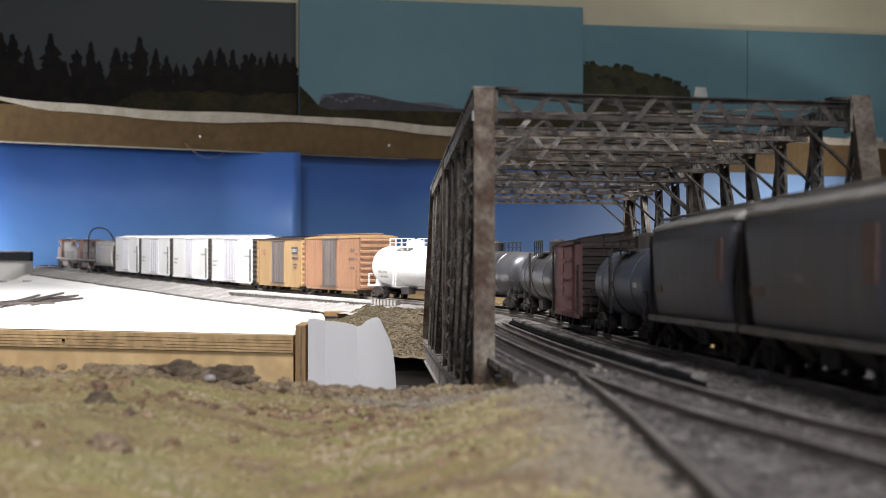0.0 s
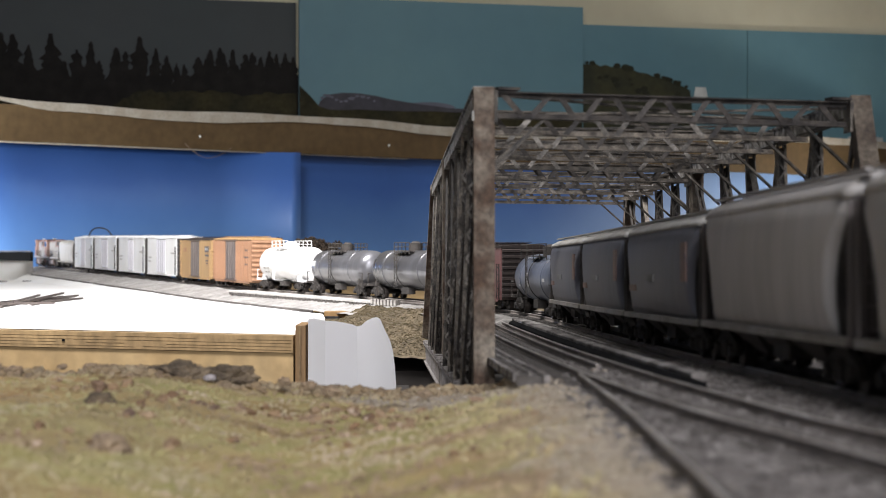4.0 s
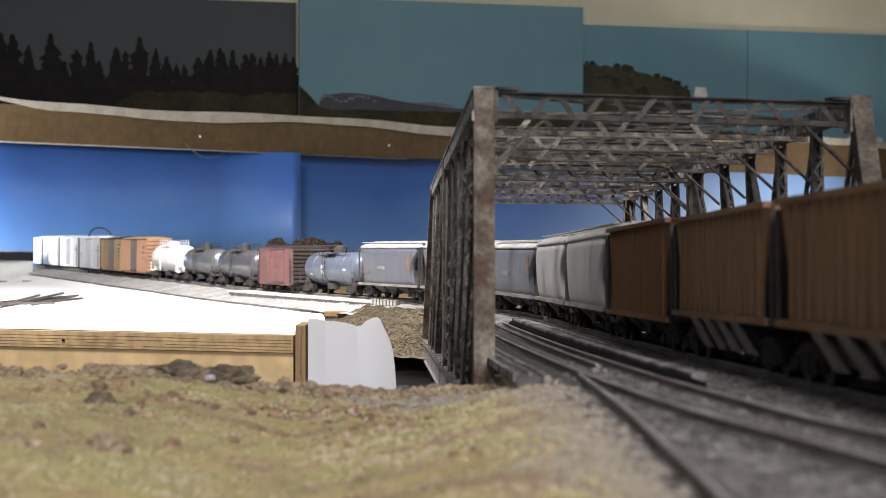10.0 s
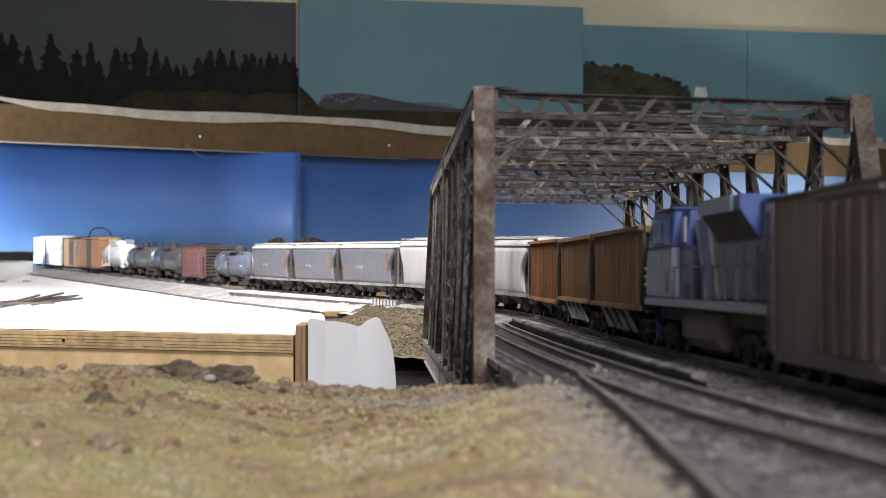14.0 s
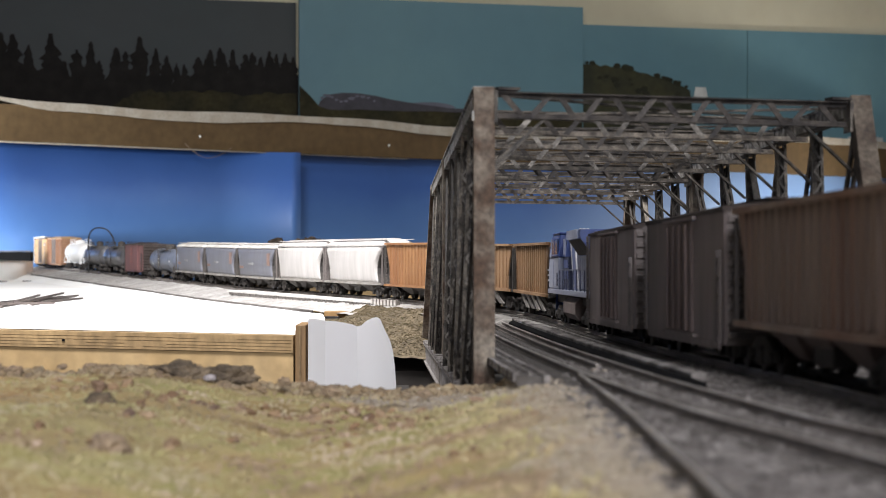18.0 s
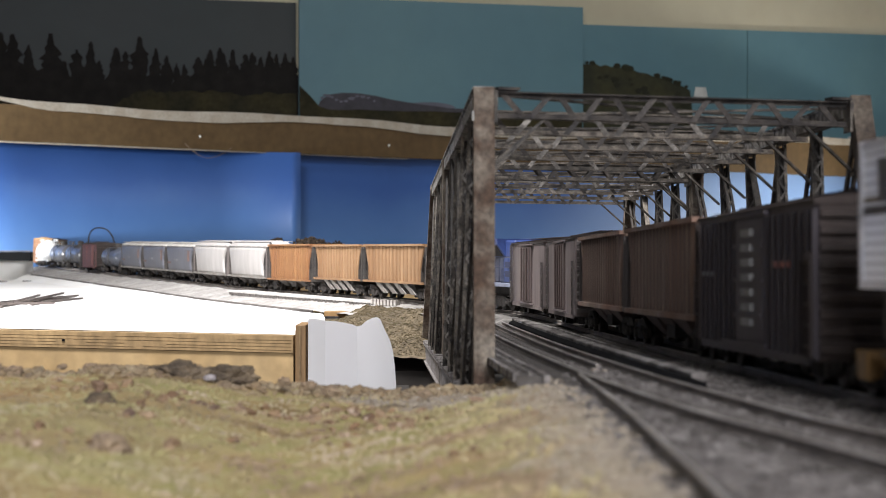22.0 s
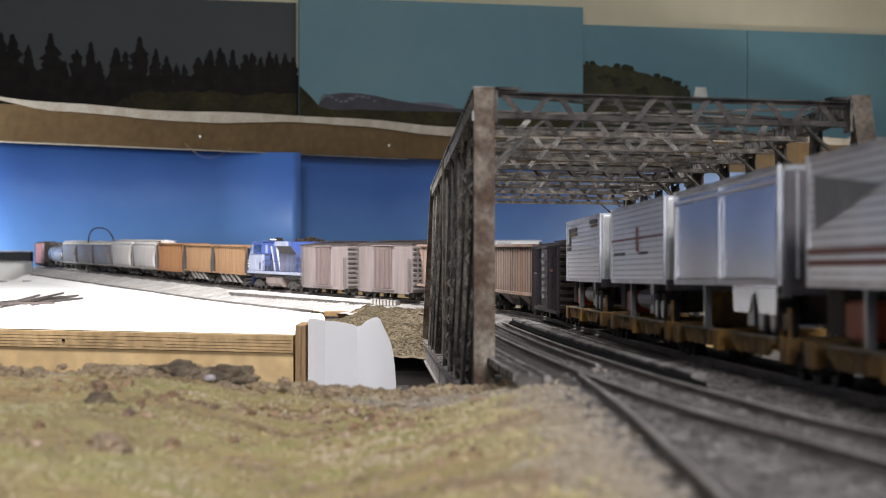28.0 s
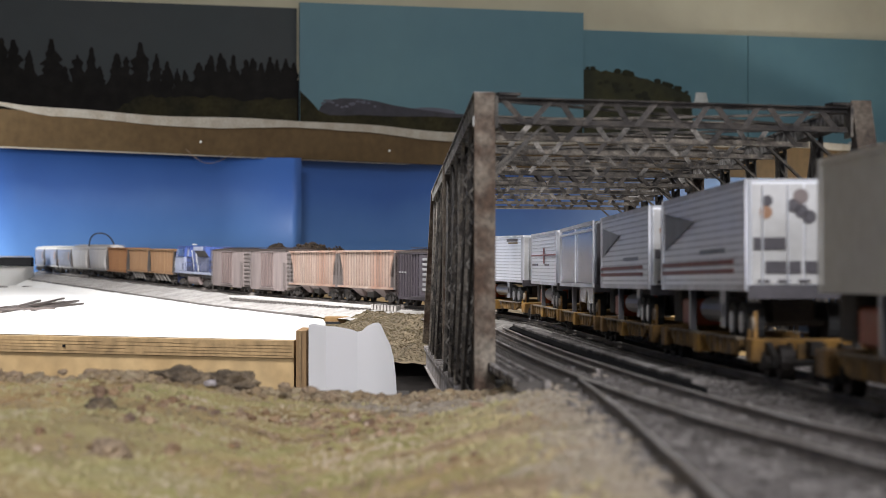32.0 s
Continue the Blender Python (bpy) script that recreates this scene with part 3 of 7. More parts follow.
M_ground = ground_material()
sheet("ground", -0.42, 0.42, 0.05, 0.72, 300, 240, near_ground, M_ground, "dry yellow-green flocked scenery turning to grey gravel by the track")
# Unseen top; takes the wall colour to keep its bounce from turning warm.
bm = fresh()
box(bm, -1.2, 1.2, -4.4, 0.05, E_T - 0.12, E_T - 0.052)
single("near_benchwork", bm, M_room_wall, "pale grey benchwork on which the near scenery stands", kind="structure")
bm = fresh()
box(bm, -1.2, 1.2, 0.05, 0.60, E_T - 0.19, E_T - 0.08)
single("near_benchwork_front", bm, M_pit_shade, "benchwork under the near scenery, coloured dark as shade", kind="structure")


# ---- scatter on the near scenery: flock clumps, gravel and rocks ----
def island_material(name, stops, rough=0.95, zone=False):
    m = bpy.data.materials.new(name)
    m.use_nodes = True
    nt = m.node_tree
    bsdf = nt.nodes["Principled BSDF"]
    bsdf.inputs["Roughness"].default_value = rough
    bsdf.inputs["Specular IOR Level"].default_value = 0.2
    g = nt.nodes.new("ShaderNodeNewGeometry")
    r = nt.nodes.new("ShaderNodeValToRGB")
    while len(r.color_ramp.elements) < len(stops):
        r.color_ramp.elements.new(0.5)
    for i, (e, c) in enumerate(zip(r.color_ramp.elements, stops)):
        e.position, e.color = i / (len(stops) - 1), (*c, 1)
    nt.links.new(g.outputs["Random Per Island"], r.inputs["Fac"])
    n = nt.nodes.new("ShaderNodeTexNoise")
    n.inputs["Scale"].default_value = 900
    mx = nt.nodes.new("ShaderNodeMix")
    mx.data_type, mx.blend_type = "RGBA", "OVERLAY"
    mx.inputs["Factor"].default_value = 0.5
    nt.links.new(r.outputs["Color"], mx.inputs["A"])
    nt.links.new(n.outputs["Fac"], mx.inputs["B"])
    out = mx
    if zone:
        co = nt.nodes.new("ShaderNodeTexCoord")
        wide = nt.nodes.new("ShaderNodeTexNoise")
        wide.inputs["Scale"].default_value, wide.inputs["Detail"].default_value = 34, 6
        nt.links.new(co.outputs["Object"], wide.inputs["Vector"])
        zr = nt.nodes.new("ShaderNodeValToRGB")
        zone_stops = ((0.34, (0.22, 0.15, 0.11)), (0.43, (0.40, 0.29, 0.20)), (0.49, (0.50, 0.41, 0.23)), (0.54, (0.41, 0.37, 0.17)), (0.63, (0.56, 0.45, 0.34)))
        while len(zr.color_ramp.elements) < len(zone_stops):
            zr.color_ramp.elements.new(0.5)
        for e, (p, c) in zip(zr.color_ramp.elements, zone_stops):
            e.position, e.color = p, (*c, 1)
        nt.links.new(wide.outputs["Fac"], zr.inputs["Fac"])
        out = nt.nodes.new("ShaderNodeMix")
        out.data_type = "RGBA"
        out.inputs["Factor"].default_value = 0.8
        nt.links.new(mx.outputs["Result"], out.inputs["A"])
        nt.links.new(zr.outputs["Color"], out.inputs["B"])
        out = greened(nt, co, out)
    nt.links.new(out.outputs["Result"], bsdf.inputs["Base Color"])
    return m


LUMP = [Vector(v).normalized() for v in ((1, 0, 0.1), (-1, 0.1, 0), (0, 1, 0.1), (0.1, -1, 0), (0, 0.1, 1), (0.1, 0, -1), (0.7, 0.7, 0.5), (-0.7, 0.6, 0.5), (-0.6, -0.7, 0.4), (0.7, -0.6, 0.5))]
bm = fresh()
for v in LUMP:
    bm.verts.new(v)
hull = bmesh.ops.convex_hull(bm, input=bm.verts)
bm.verts.index_update()
LUMP_V = [v.co.copy() for v in bm.verts]
LUMP_F = [[v.index for v in f.verts] for f in bm.faces]
bm.free()


def scatter(name, label, material, count, seed, place, size, flat=0.8, sink=0.25):
    rnd = random.Random(seed)
    verts, faces = [], []
    for _ in range(count):
        p = place(rnd)
        if p is None:
            continue
        x, y, z, k = p
        r = size(rnd) * k
        m = Euler((rnd.uniform(-0.6, 0.6), rnd.uniform(-0.6, 0.6), rnd.uniform(0, 6.28))).to_matrix()
        base = len(verts)
        for v in LUMP_V:
            q = m @ (v * (r * rnd.uniform(0.65, 1.3)))
            verts.append((x + q.x, y + q.y, z + (q.z - 0) * flat + r * sink))
        faces += [[base + i for i in f] for f in LUMP_F]
    me = bpy.data.meshes.new(name)
    me.from_pydata(verts, [], faces)
    me.materials.append(material)
    return tagged(new(name, me), label, kind="stuff")


def gravelly(x, y):
    return x + 0.02 * y + 0.5 * max(0.0, y - 0.5) + 0.016 * wob(x, y, 30, 8) > 0.026


def grass_spot(r):
    y = 0.24 + 0.40 * r.random() ** 0.8
    x = r.uniform(-0.27, 0.27) * (y / 0.62) * 1.05
    if (gravelly(x, y) and (x > 0.026 or r.random() < 0.7)) or y > edge_y(x) - 0.002:
        return None
    if wob(x, y, 28, 12) + 0.4 * wob(x, y, 80, 13) < r.uniform(-0.95, 0.15):
        return None
    return x, y, near_ground(x, y), 0.7 + 0.6 * r.random()


def gravel_spot(r):
    y = 0.22 + 0.42 * r.random()
    x = -0.05 + 0.125 * r.random()
    if not gravelly(x, y) or y > edge_y(x) or x > 0.034 + 0.008 * wob(x, y, 60, 3):
        return None
    return x, y, near_ground(x, y), 1.0


def dark_gravel_spot(r):
    y = 0.22 + 0.43 * r.random()
    x = 0.030 + 0.15 * r.random()
    if y > edge_y(x) - 0.002:
        return None
    return x, y, near_ground(x, y), 1.0


def rim_spot(r):
    x = r.uniform(-0.19, 0.03)
    y = edge_y(x) - 0.022 * r.random() ** 1.6
    return x, y, near_ground(x, y - 0.001), 1.0


M_flock = island_material("flock_clumps", ((0.40, 0.30, 0.17), (0.46, 0.38, 0.20), (0.42, 0.37, 0.18), (0.50, 0.42, 0.28), (0.37, 0.35, 0.16), (0.46, 0.36, 0.22), (0.32, 0.24, 0.14)), zone=True)
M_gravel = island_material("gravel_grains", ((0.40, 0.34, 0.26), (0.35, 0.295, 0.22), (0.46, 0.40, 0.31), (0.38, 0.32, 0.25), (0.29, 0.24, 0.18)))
M_dark_gravel = island_material("dark_gravel_grains", ((0.13, 0.117, 0.108), (0.08, 0.071, 0.066), (0.19, 0.172, 0.161), (0.105, 0.094, 0.088), (0.28, 0.257, 0.243)))
M_rimrock = island_material("rim_rocks", ((0.36, 0.27, 0.16), (0.26, 0.19, 0.12), (0.42, 0.34, 0.22), (0.34, 0.27, 0.18), (0.17, 0.12, 0.08)))
scatter("grass_flock", "dry tan and olive flock clumps on the near scenery", M_flock, 90000, 21, grass_spot, lambda r: 0.00024 + 0.0005 * r.random() ** 4, 1.2, 0.05)


def clump_spot(r):
    y = 0.36 + 0.20 * r.random()
    x = r.uniform(-0.27, 0.02) * (y / 0.5)
    if wob(x, y, 22, 31) + 0.5 * wob(x, y, 60, 32) < 0.16 or gravelly(x, y):
        return None
    return x, y, near_ground(x, y), 0.6 + 0.8 * r.random()


scatter("brown_clumps", "reddish brown and tan lumps of ground foam in the dry grass", island_material("brown_clump_foam", ((0.30, 0.19, 0.11), (0.20, 0.125, 0.08), (0.42, 0.30, 0.19), (0.15, 0.10, 0.08), (0.36, 0.24, 0.14), (0.48, 0.37, 0.28))), 2600, 29, clump_spot, lambda r: 0.0007 + 0.0013 * r.random() ** 2, 0.9, 0.15)

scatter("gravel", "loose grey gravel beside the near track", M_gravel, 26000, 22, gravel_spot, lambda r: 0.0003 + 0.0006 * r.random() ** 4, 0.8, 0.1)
scatter("dark_grains", "dark ballast between the near rails", M_dark_gravel, 11000, 27, dark_gravel_spot, lambda r: 0.0005 + 0.0007 * r.random() ** 2, 0.7, -0.1)
scatter("rim_stones", "small tan stones along the edge of the near scenery", M_rimrock, 2600, 23, rim_spot, lambda r: 0.0008 + 0.0016 * r.random() ** 3, 0.85, 0.15)


M_bankrock = island_material("bank_rocks", ((0.105, 0.082, 0.05), (0.085, 0.064, 0.036), (0.13, 0.108, 0.074), (0.1, 0.074, 0.04), (0.065, 0.05, 0.03), (0.105, 0.082, 0.048), (0.075, 0.07, 0.034)))


def bank_spot(r):
    x, y = r.uniform(-0.104, 0.03), 1.31 + 0.2 * r.random()
    return x, y, far_bank(x, y), 1.0


scatter("bank_stones", "tan stones on the far bank", M_bankrock, 22000, 24, bank_spot, lambda r: 0.00032 + 0.0007 * r.random() ** 4, 0.8, 0.1)


def boulder(name, label, x, y, z, sx, sy, sz, material, seed):
    bm = fresh()
    bmesh.ops.create_icosphere(bm, subdivisions=4, radius=1.0)
    for v in bm.verts:
        d = 1 + 0.34 * noise.noise(v.co * 1.7 + Vector((seed, 0, 0))) + 0.24 * noise.noise(v.co * 4.5 + Vector((0, seed, 0))) + 0.14 * noise.noise(v.co * 11)
        v.co = Vector((v.co.x * sx, v.co.y * sy, v.co.z * sz)) * d
    ob = single(name, bm, material, label, "rock")
    ob.matrix_basis = pose(x, y, z)
    return ob


M_quartz = mat("pale_quartz_rock", (0.62, 0.58, 0.58), 0.5, vary=0.8, scale=160, bump=0.0008, second=(0.30, 0.26, 0.27))
M_darkrock = mat("dark_brown_rock", (0.25, 0.19, 0.125), 0.95, vary=0.9, scale=170, bump=0.0010, second=(0.07, 0.053, 0.037))
M_tanrock = mat("tan_brown_pebble", (0.42, 0.32, 0.215), 0.95, vary=0.9, scale=170, bump=0.0010, second=(0.25, 0.18, 0.12))
boulder("rock", "dark brown jagged rock at the scenery's edge", -0.0865, 0.597, EYE - 0.0401, 0.0112, 0.006, 0.0046, M_darkrock, 1)
boulder("rock", "low dark rock beside a larger one at the scenery's edge", -0.0715, 0.602, EYE - 0.0404, 0.0098, 0.005, 0.0036, M_darkrock, 6)
boulder("rock", "small tan-grey rock lying in the dry grass", -0.0720, 0.390, EYE - 0.0412, 0.0042, 0.004, 0.0030, M_tanrock, 9)
boulder("rock", "small purple-brown rock half sunk in the dry grass", -0.0920, 0.485, EYE - 0.0392, 0.0042, 0.003, 0.0024, M_darkrock, 12)
boulder("pebble", "small white pebble below the dark rock", -0.0760, 0.588, EYE - 0.0398, 0.0022, 0.0015, 0.0010, M_quartz, 3)
for x, y, up, r, sd in ((-0.1175, 0.605, 0.0378, 0.0022, 14), (-0.1145, 0.600, 0.0384, 0.0016, 15), (-0.1400, 0.590, 0.0378, 0.0022, 17), (-0.1275, 0.606, 0.0374, 0.0012, 18), (-0.1490, 0.600, 0.0376, 0.0012, 19), (-0.0520, 0.590, 0.0410, 0.0015, 21), (-0.0430, 0.580, 0.0418, 0.0018, 22), (-0.0350, 0.565, 0.0428, 0.0020, 23), (-0.0060, 0.590, 0.0453, 0.0016, 26)):
    boulder("pebble", "small brown pebble on the dry scenery", x, y, EYE - up, r * 1.3, r, r * 0.8, M_tanrock, sd)

for x, y, up, r, sd in ((0.0655, 0.335, 0.0395, 0.0034, 41), (0.0735, 0.345, 0.0400, 0.0022, 42), (0.0790, 0.352, 0.0400, 0.0018, 43)):
    boulder("rock", "pale pinkish quartz rock lying between the near rails", x, y, EYE - up, r * 1.1, r, r * 0.9, M_quartz, sd)
boulder("rock", "reddish brown rock at the edge of the near gravel", 0.0555, 0.315, EYE - 0.0430, 0.0050, 0.004, 0.0018, mat("reddish_rock", (0.33, 0.19, 0.14), 0.95, vary=0.7, scale=150, bump=0.0008, second=(0.20, 0.12, 0.09)), 44)

# ---- the white paper standing at the gorge ----
M_paper = mat("white_paper", (0.97, 0.97, 0.98), 0.6, vary=0.05, scale=25, second=(0.94, 0.93, 0.94))
nt = M_paper.node_tree
thin = nt.nodes.new("ShaderNodeBsdfTranslucent")
thin.inputs["Color"].default_value = (0.95, 0.92, 0.87, 1)
blend = nt.nodes.new("ShaderNodeMixShader")
blend.inputs["Fac"].default_value = 0.30
nt.links.new(nt.nodes["Principled BSDF"].outputs[0], blend.inputs[1])
nt.links.new(thin.outputs[0], blend.inputs[2])
nt.links.new(blend.outputs[0], nt.nodes["Material Output"].inputs["Surface"])


def paper():
    """A folded sheet standing on edge, with a torn slanting side."""
    bm = fresh()
    tops = [(-0.0735, 0.0350), (-0.0700, 0.0342), (-0.0665, 0.0346), (-0.0632, 0.0352), (-0.0580, 0.0356), (-0.0540, 0.0362), (-0.0490, 0.0372), (-0.0465, 0.0384), (-0.0440, 0.0378), (-0.0410, 0.0352), (-0.0375, 0.0335), (-0.0350, 0.0333), (-0.0335, 0.0345), (-0.0310, 0.0400), (-0.0285, 0.0450), (-0.0268, 0.0510), (-0.0256, 0.0600), (-0.0250, 0.0700)]
    folds = [(x, float(np.interp(x, (-0.0735, -0.0632, -0.0465, -0.0250), (0.9850, 0.9715, 0.9745, 0.9650))), d) for x, d in tops]
    low = EYE - 0.0760
    secs = []
    for i, (x, y, d) in enumerate(folds):
        top = EYE - d + 0.0004 * wob(i, 0, 0.8)
        secs.append([(x, y, low), (x, y, (low + top) / 2), (x, y, top), (x, y + 0.0003, top), (x, y + 0.0003, (low + top) / 2), (x, y + 0.0003, low)])
    loft(bm, secs)
    return single("paper_sheet", bm, M_paper, "folded sheet of white paper standing beside the bridge", "paper", smooth=False)


paper()
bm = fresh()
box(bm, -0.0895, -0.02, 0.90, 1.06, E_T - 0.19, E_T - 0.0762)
single("paper_ledge", bm, M_pit_shade, "added ledge under the standing paper, coloured dark as shade", kind="structure")

# ---- odds and ends on the lower deck ----
w = wire("wire_hoop", [(-0.580, 2.96, EYE - 0.03), (-0.581, 2.96, EYE + 0.005), (-0.580, 2.96, EYE + 0.034), (-0.572, 2.96, EYE + 0.044), (-0.560, 2.96, EYE + 0.0452), (-0.549, 2.96, EYE + 0.042), (-0.540, 2.96, EYE + 0.030), (-0.534, 2.96, EYE + 0.005), (-0.533, 2.96, EYE - 0.03)], 0.0013, M_blackwire, "black wire hoop standing behind the track")
M_lichen = island_material("brown_lichen", ((0.042, 0.030, 0.022), (0.028, 0.021, 0.016), (0.055, 0.041, 0.029), (0.02, 0.016, 0.013)))


def shrub(name, label, lobes, seed):
    rnd = random.Random(seed)

    def spot(r):
        cx, cy, cz, rr = lobes[r.randrange(len(lobes))]
        v = Vector((r.gauss(0, 1), r.gauss(0, 1), r.gauss(0, 1))).normalized() * rr * r.uniform(0.6, 1.0)
        return cx + v.x, cy + v.y, cz + v.z, 1.0

    rough = scatter(name, label, M_lichen, 2600, seed, spot, lambda r: 0.0012 + 0.0016 * r.random(), 1.0, 0.0)
    rough["kind"] = ""
    del rough["kind"]
    return tagged(rough, label, "shrub")


shrub("shrub", "round brown lichen bush behind the track", [(-0.226, 2.46, EYE + 0.008, 0.015), (-0.226, 2.46, EYE - 0.018, 0.017), (-0.224, 2.46, EYE - 0.04, 0.018)], 31)
shrub("shrub", "long dark brown lichen clump behind the track", [(-0.195 + 0.012 * k, 2.48, EYE + 0.007 + 0.004 * math.sin(k * 1.4), 0.015) for k in range(5)] + [(-0.195 + 0.012 * k, 2.48, EYE - 0.025, 0.02) for k in range(5)], 32)
M_stick = mat("grey_brown_stick", (0.13, 0.105, 0.095), 0.7, vary=0.5, scale=90, streak=False)
for i, (x0, y0, x1, y1, up) in enumerate(((-0.431, 1.758, -0.476, 2.133, 0.0), (-0.4215, 1.72, -0.4375, 2.078, 0.0), (-0.414, 1.758, -0.448, 2.133, 0.0023), (-0.411, 1.818, -0.399, 2.0, 0.0), (-0.405, 1.78, -0.425, 2.09, 0.0), (-0.44, 1.73, -0.378, 1.76, 0.0023), (-0.46, 1.72, -0.45, 1.95, 0.0), (-0.425, 1.80, -0.410, 2.03, 0.0023))):
    bm = fresh()
    beam(bm, (x0, y0, table_z(y0) + 0.0013 + up), (x1, y1, table_z(y1) + 0.0013 + up), 0.0030, 0.0021)
    single("loose_strip", bm, M_stick, "thin grey-brown strip of a pile lying on the white table", "strip", "pile of strips")
for x, y, w, l, a in ((-0.694, 3.03, 0.022, 0.010, 10), (-0.742, 3.00, 0.030, 0.05, 24), (-0.735, 2.93, 0.020, 0.03, -18)):
    bm = fresh()
    box(bm, -w / 2, w / 2, -l / 2, l / 2, 0.0001, 0.0014)
    ob = single("wood_scrap", bm, M_stick, "thin grey-brown scrap lying on the white table", "scrap")
    ob.matrix_basis = pose(x, y, table_z(y), 0, 0, a)
bm = fresh()
box(bm, -1.0, -0.757, 3.32, 3.34, EYE - 0.06, EYE + 0.006)
single("dark_kerb", bm, M_black0, "low black wall behind the table", kind="structure")
bm = fresh()
box(bm, -1.0, -0.757, 3.318, 3.322, EYE + 0.0062, EYE + 0.0085)
single("kerb_rail", bm, M_rail0, "thin dull rail on the low black wall", kind="structure")
bm = fresh()
loft(bm, [[(x, 2.80, table_z(2.80) - 0.012), (x, 3.317, EYE - 0.060), (x, 3.317, EYE - 0.008 - 0.003 * (x > -0.8)), (x, 3.20, EYE - 0.016), (x, 3.05, EYE - 0.030), (x, 2.80, table_z(2.80) + 0.0006)] for x in (-1.05, -0.95, -0.85, -0.752)])
single("kerb_shelf", bm, M_white_table, "white plaster slope rising from the table to the low black wall", kind="structure", smooth=True)

bm = fresh()
box(bm, -0.004, 0.004, -0.02, 0.02, 0.0001, 0.0004)
M_pinktag = mat("pale_pink_paper", (0.8, 0.5, 0.48), 0.8, vary=0.1)
ob = single("paper_tag", bm, M_pinktag, "small pale pink paper tag on the white table", "tag")
ob.matrix_basis = pose(-0.182, 1.585, table_z(1.585))


# ---- tracks ----
M_rail = mat("weathered_rail", (0.29, 0.255, 0.23), 0.75, 0.1, vary=0.6, scale=50, second=(0.17, 0.145, 0.13))
M_railhead = mat("worn_rail_head", (0.72, 0.69, 0.66), 0.38, 0.5, vary=0.3, scale=40, second=(0.36, 0.32, 0.29))
M_tie = mat("dark_tie", (0.14, 0.126, 0.115), 0.9, vary=0.7, scale=90, second=(0.06, 0.052, 0.046))


def second_left(s):
    """The second track's left rail: straight over the bridge, then drawing in towards the main track."""
    return float(np.interp(s, (-1.0, -0.85, -0.73, -0.665, -0.6, -0.525, -0.3), (-0.024, -0.036, -0.0485, -0.0560, -0.0592, -0.0612, -0.0620)))


def wing(s):
    """A second rail that spreads from the left one at the near bridge end."""
    return float(np.interp(s, (-1.0, -0.75, -0.63, -0.515), (-0.094, -0.0765, -0.0685, -0.0628)))


def at_off(off, s):
    return off(s) if callable(off) else off


def rail_bm(s0, s1, off, step=0.012):
    bm = fresh()
    n = max(2, int((s1 - s0) / step))
    secs = []
    prof = ((-0.0009, -0.0022), (0.0009, -0.0022), (0.0009, -0.0018), (0.0003, -0.0016), (0.0003, -0.0008), (0.0006, -0.0006), (0.0006, -0.0001), (-0.0006, -0.0001), (-0.0006, -0.0006), (-0.0003, -0.0008), (-0.0003, -0.0016), (-0.0009, -0.0018))
    for i in range(n + 1):
        s = s0 + (s1 - s0) * i / n
        secs.append([line(s, at_off(off, s) + a, b) for a, b in prof])
    loft(bm, secs)
    return bm


def lay_rail(owner, s0, s1, off):
    """A rusty rail with a worn bright head."""
    r = part("rail", rail_bm(s0, s1, off), M_rail, owner)
    bm = fresh()
    n = max(2, int((s1 - s0) / 0.012))
    loft(bm, [[line(s, at_off(off, s) + a, b) for a, b in ((-0.00055, -0.0001), (0.00055, -0.0001), (0.0004, 0.0001), (-0.0004, 0.0001))] for s in [s0 + (s1 - s0) * i / n for i in range(n + 1)]])
    part("rail_head", bm, M_railhead, r, "worn bright rail head")


bm = fresh()
box(bm, -0.00135, 0.00135, -0.015, 0.015, -0.0042, -0.0022)
TIE = mesh_of(bm, "tie", M_tie)


bm = fresh()
box(bm, -0.00135, 0.00135, -0.015, 0.015, -0.0042, -0.0022)
PALE_TIE = mesh_of(bm, "tie", mat("pale_dusty_tie", (0.40, 0.375, 0.34), 0.9, vary=0.6, scale=90, second=(0.25, 0.23, 0.21)))


def track(name, label, s0, s1, off, near0, near1, tie=None):
    tie = tie or TIE
    t = thing(name, label, "track", kind="structure")
    for o in (-0.0088, 0.0088):
        lay_rail(t, s0, s1, (lambda s, o=o: off(s) + o) if callable(off) else off + o)
    bm = fresh()
    rnd = random.Random(3)
    k = 0
    s = s0
    while s < s1:
        d = line(s + 0.003, at_off(off, s + 0.003)) - line(s - 0.003, at_off(off, s - 0.003))
        m = Matrix.Translation(line(s, at_off(off, s))) @ pose(0, 0, 0, 0, 0, math.degrees(math.atan2(d.y, d.x)) + rnd.uniform(-1.5, 1.5))
        if near0 < s < near1 and k < 150:
            part("tie", tie, M_tie, t, at=m)
            k += 1
        else:
            vs = [bm.verts.new(m @ v.co) for v in TIE.vertices]
            for p in TIE.polygons:
                bm.faces.new([vs[i] for i in p.vertices])
        s += 0.0063
    if bm.verts:
        tagged(part("far_ties", bm, M_tie, t), kind="stuff")
    return t


track("track_main", "weathered main track under the train", -5.5, 4.7, 0.0, -0.75, 0.15)
track("track_second", "empty weathered second track beside the main track", -0.95, 0.03, lambda s: second_left(s) + 0.0088, -0.80, 0.03)
spread = thing("wing_rail", "old rail spreading from the second track at the bridge end", "rail", kind="structure")
lay_rail(spread, -0.95, -0.515, wing)
guard = thing("guard_rail", "guard rail inside the second track, bent down at its end", "rail", kind="structure")
lay_rail(guard, -0.462, 0.03, -0.0508)
# pale deck strip of the unfinished second track, with dark tie ends under its edge
stub = thing("track_stub", "unfinished second track bed on dark tie ends", "track bed", kind="structure")
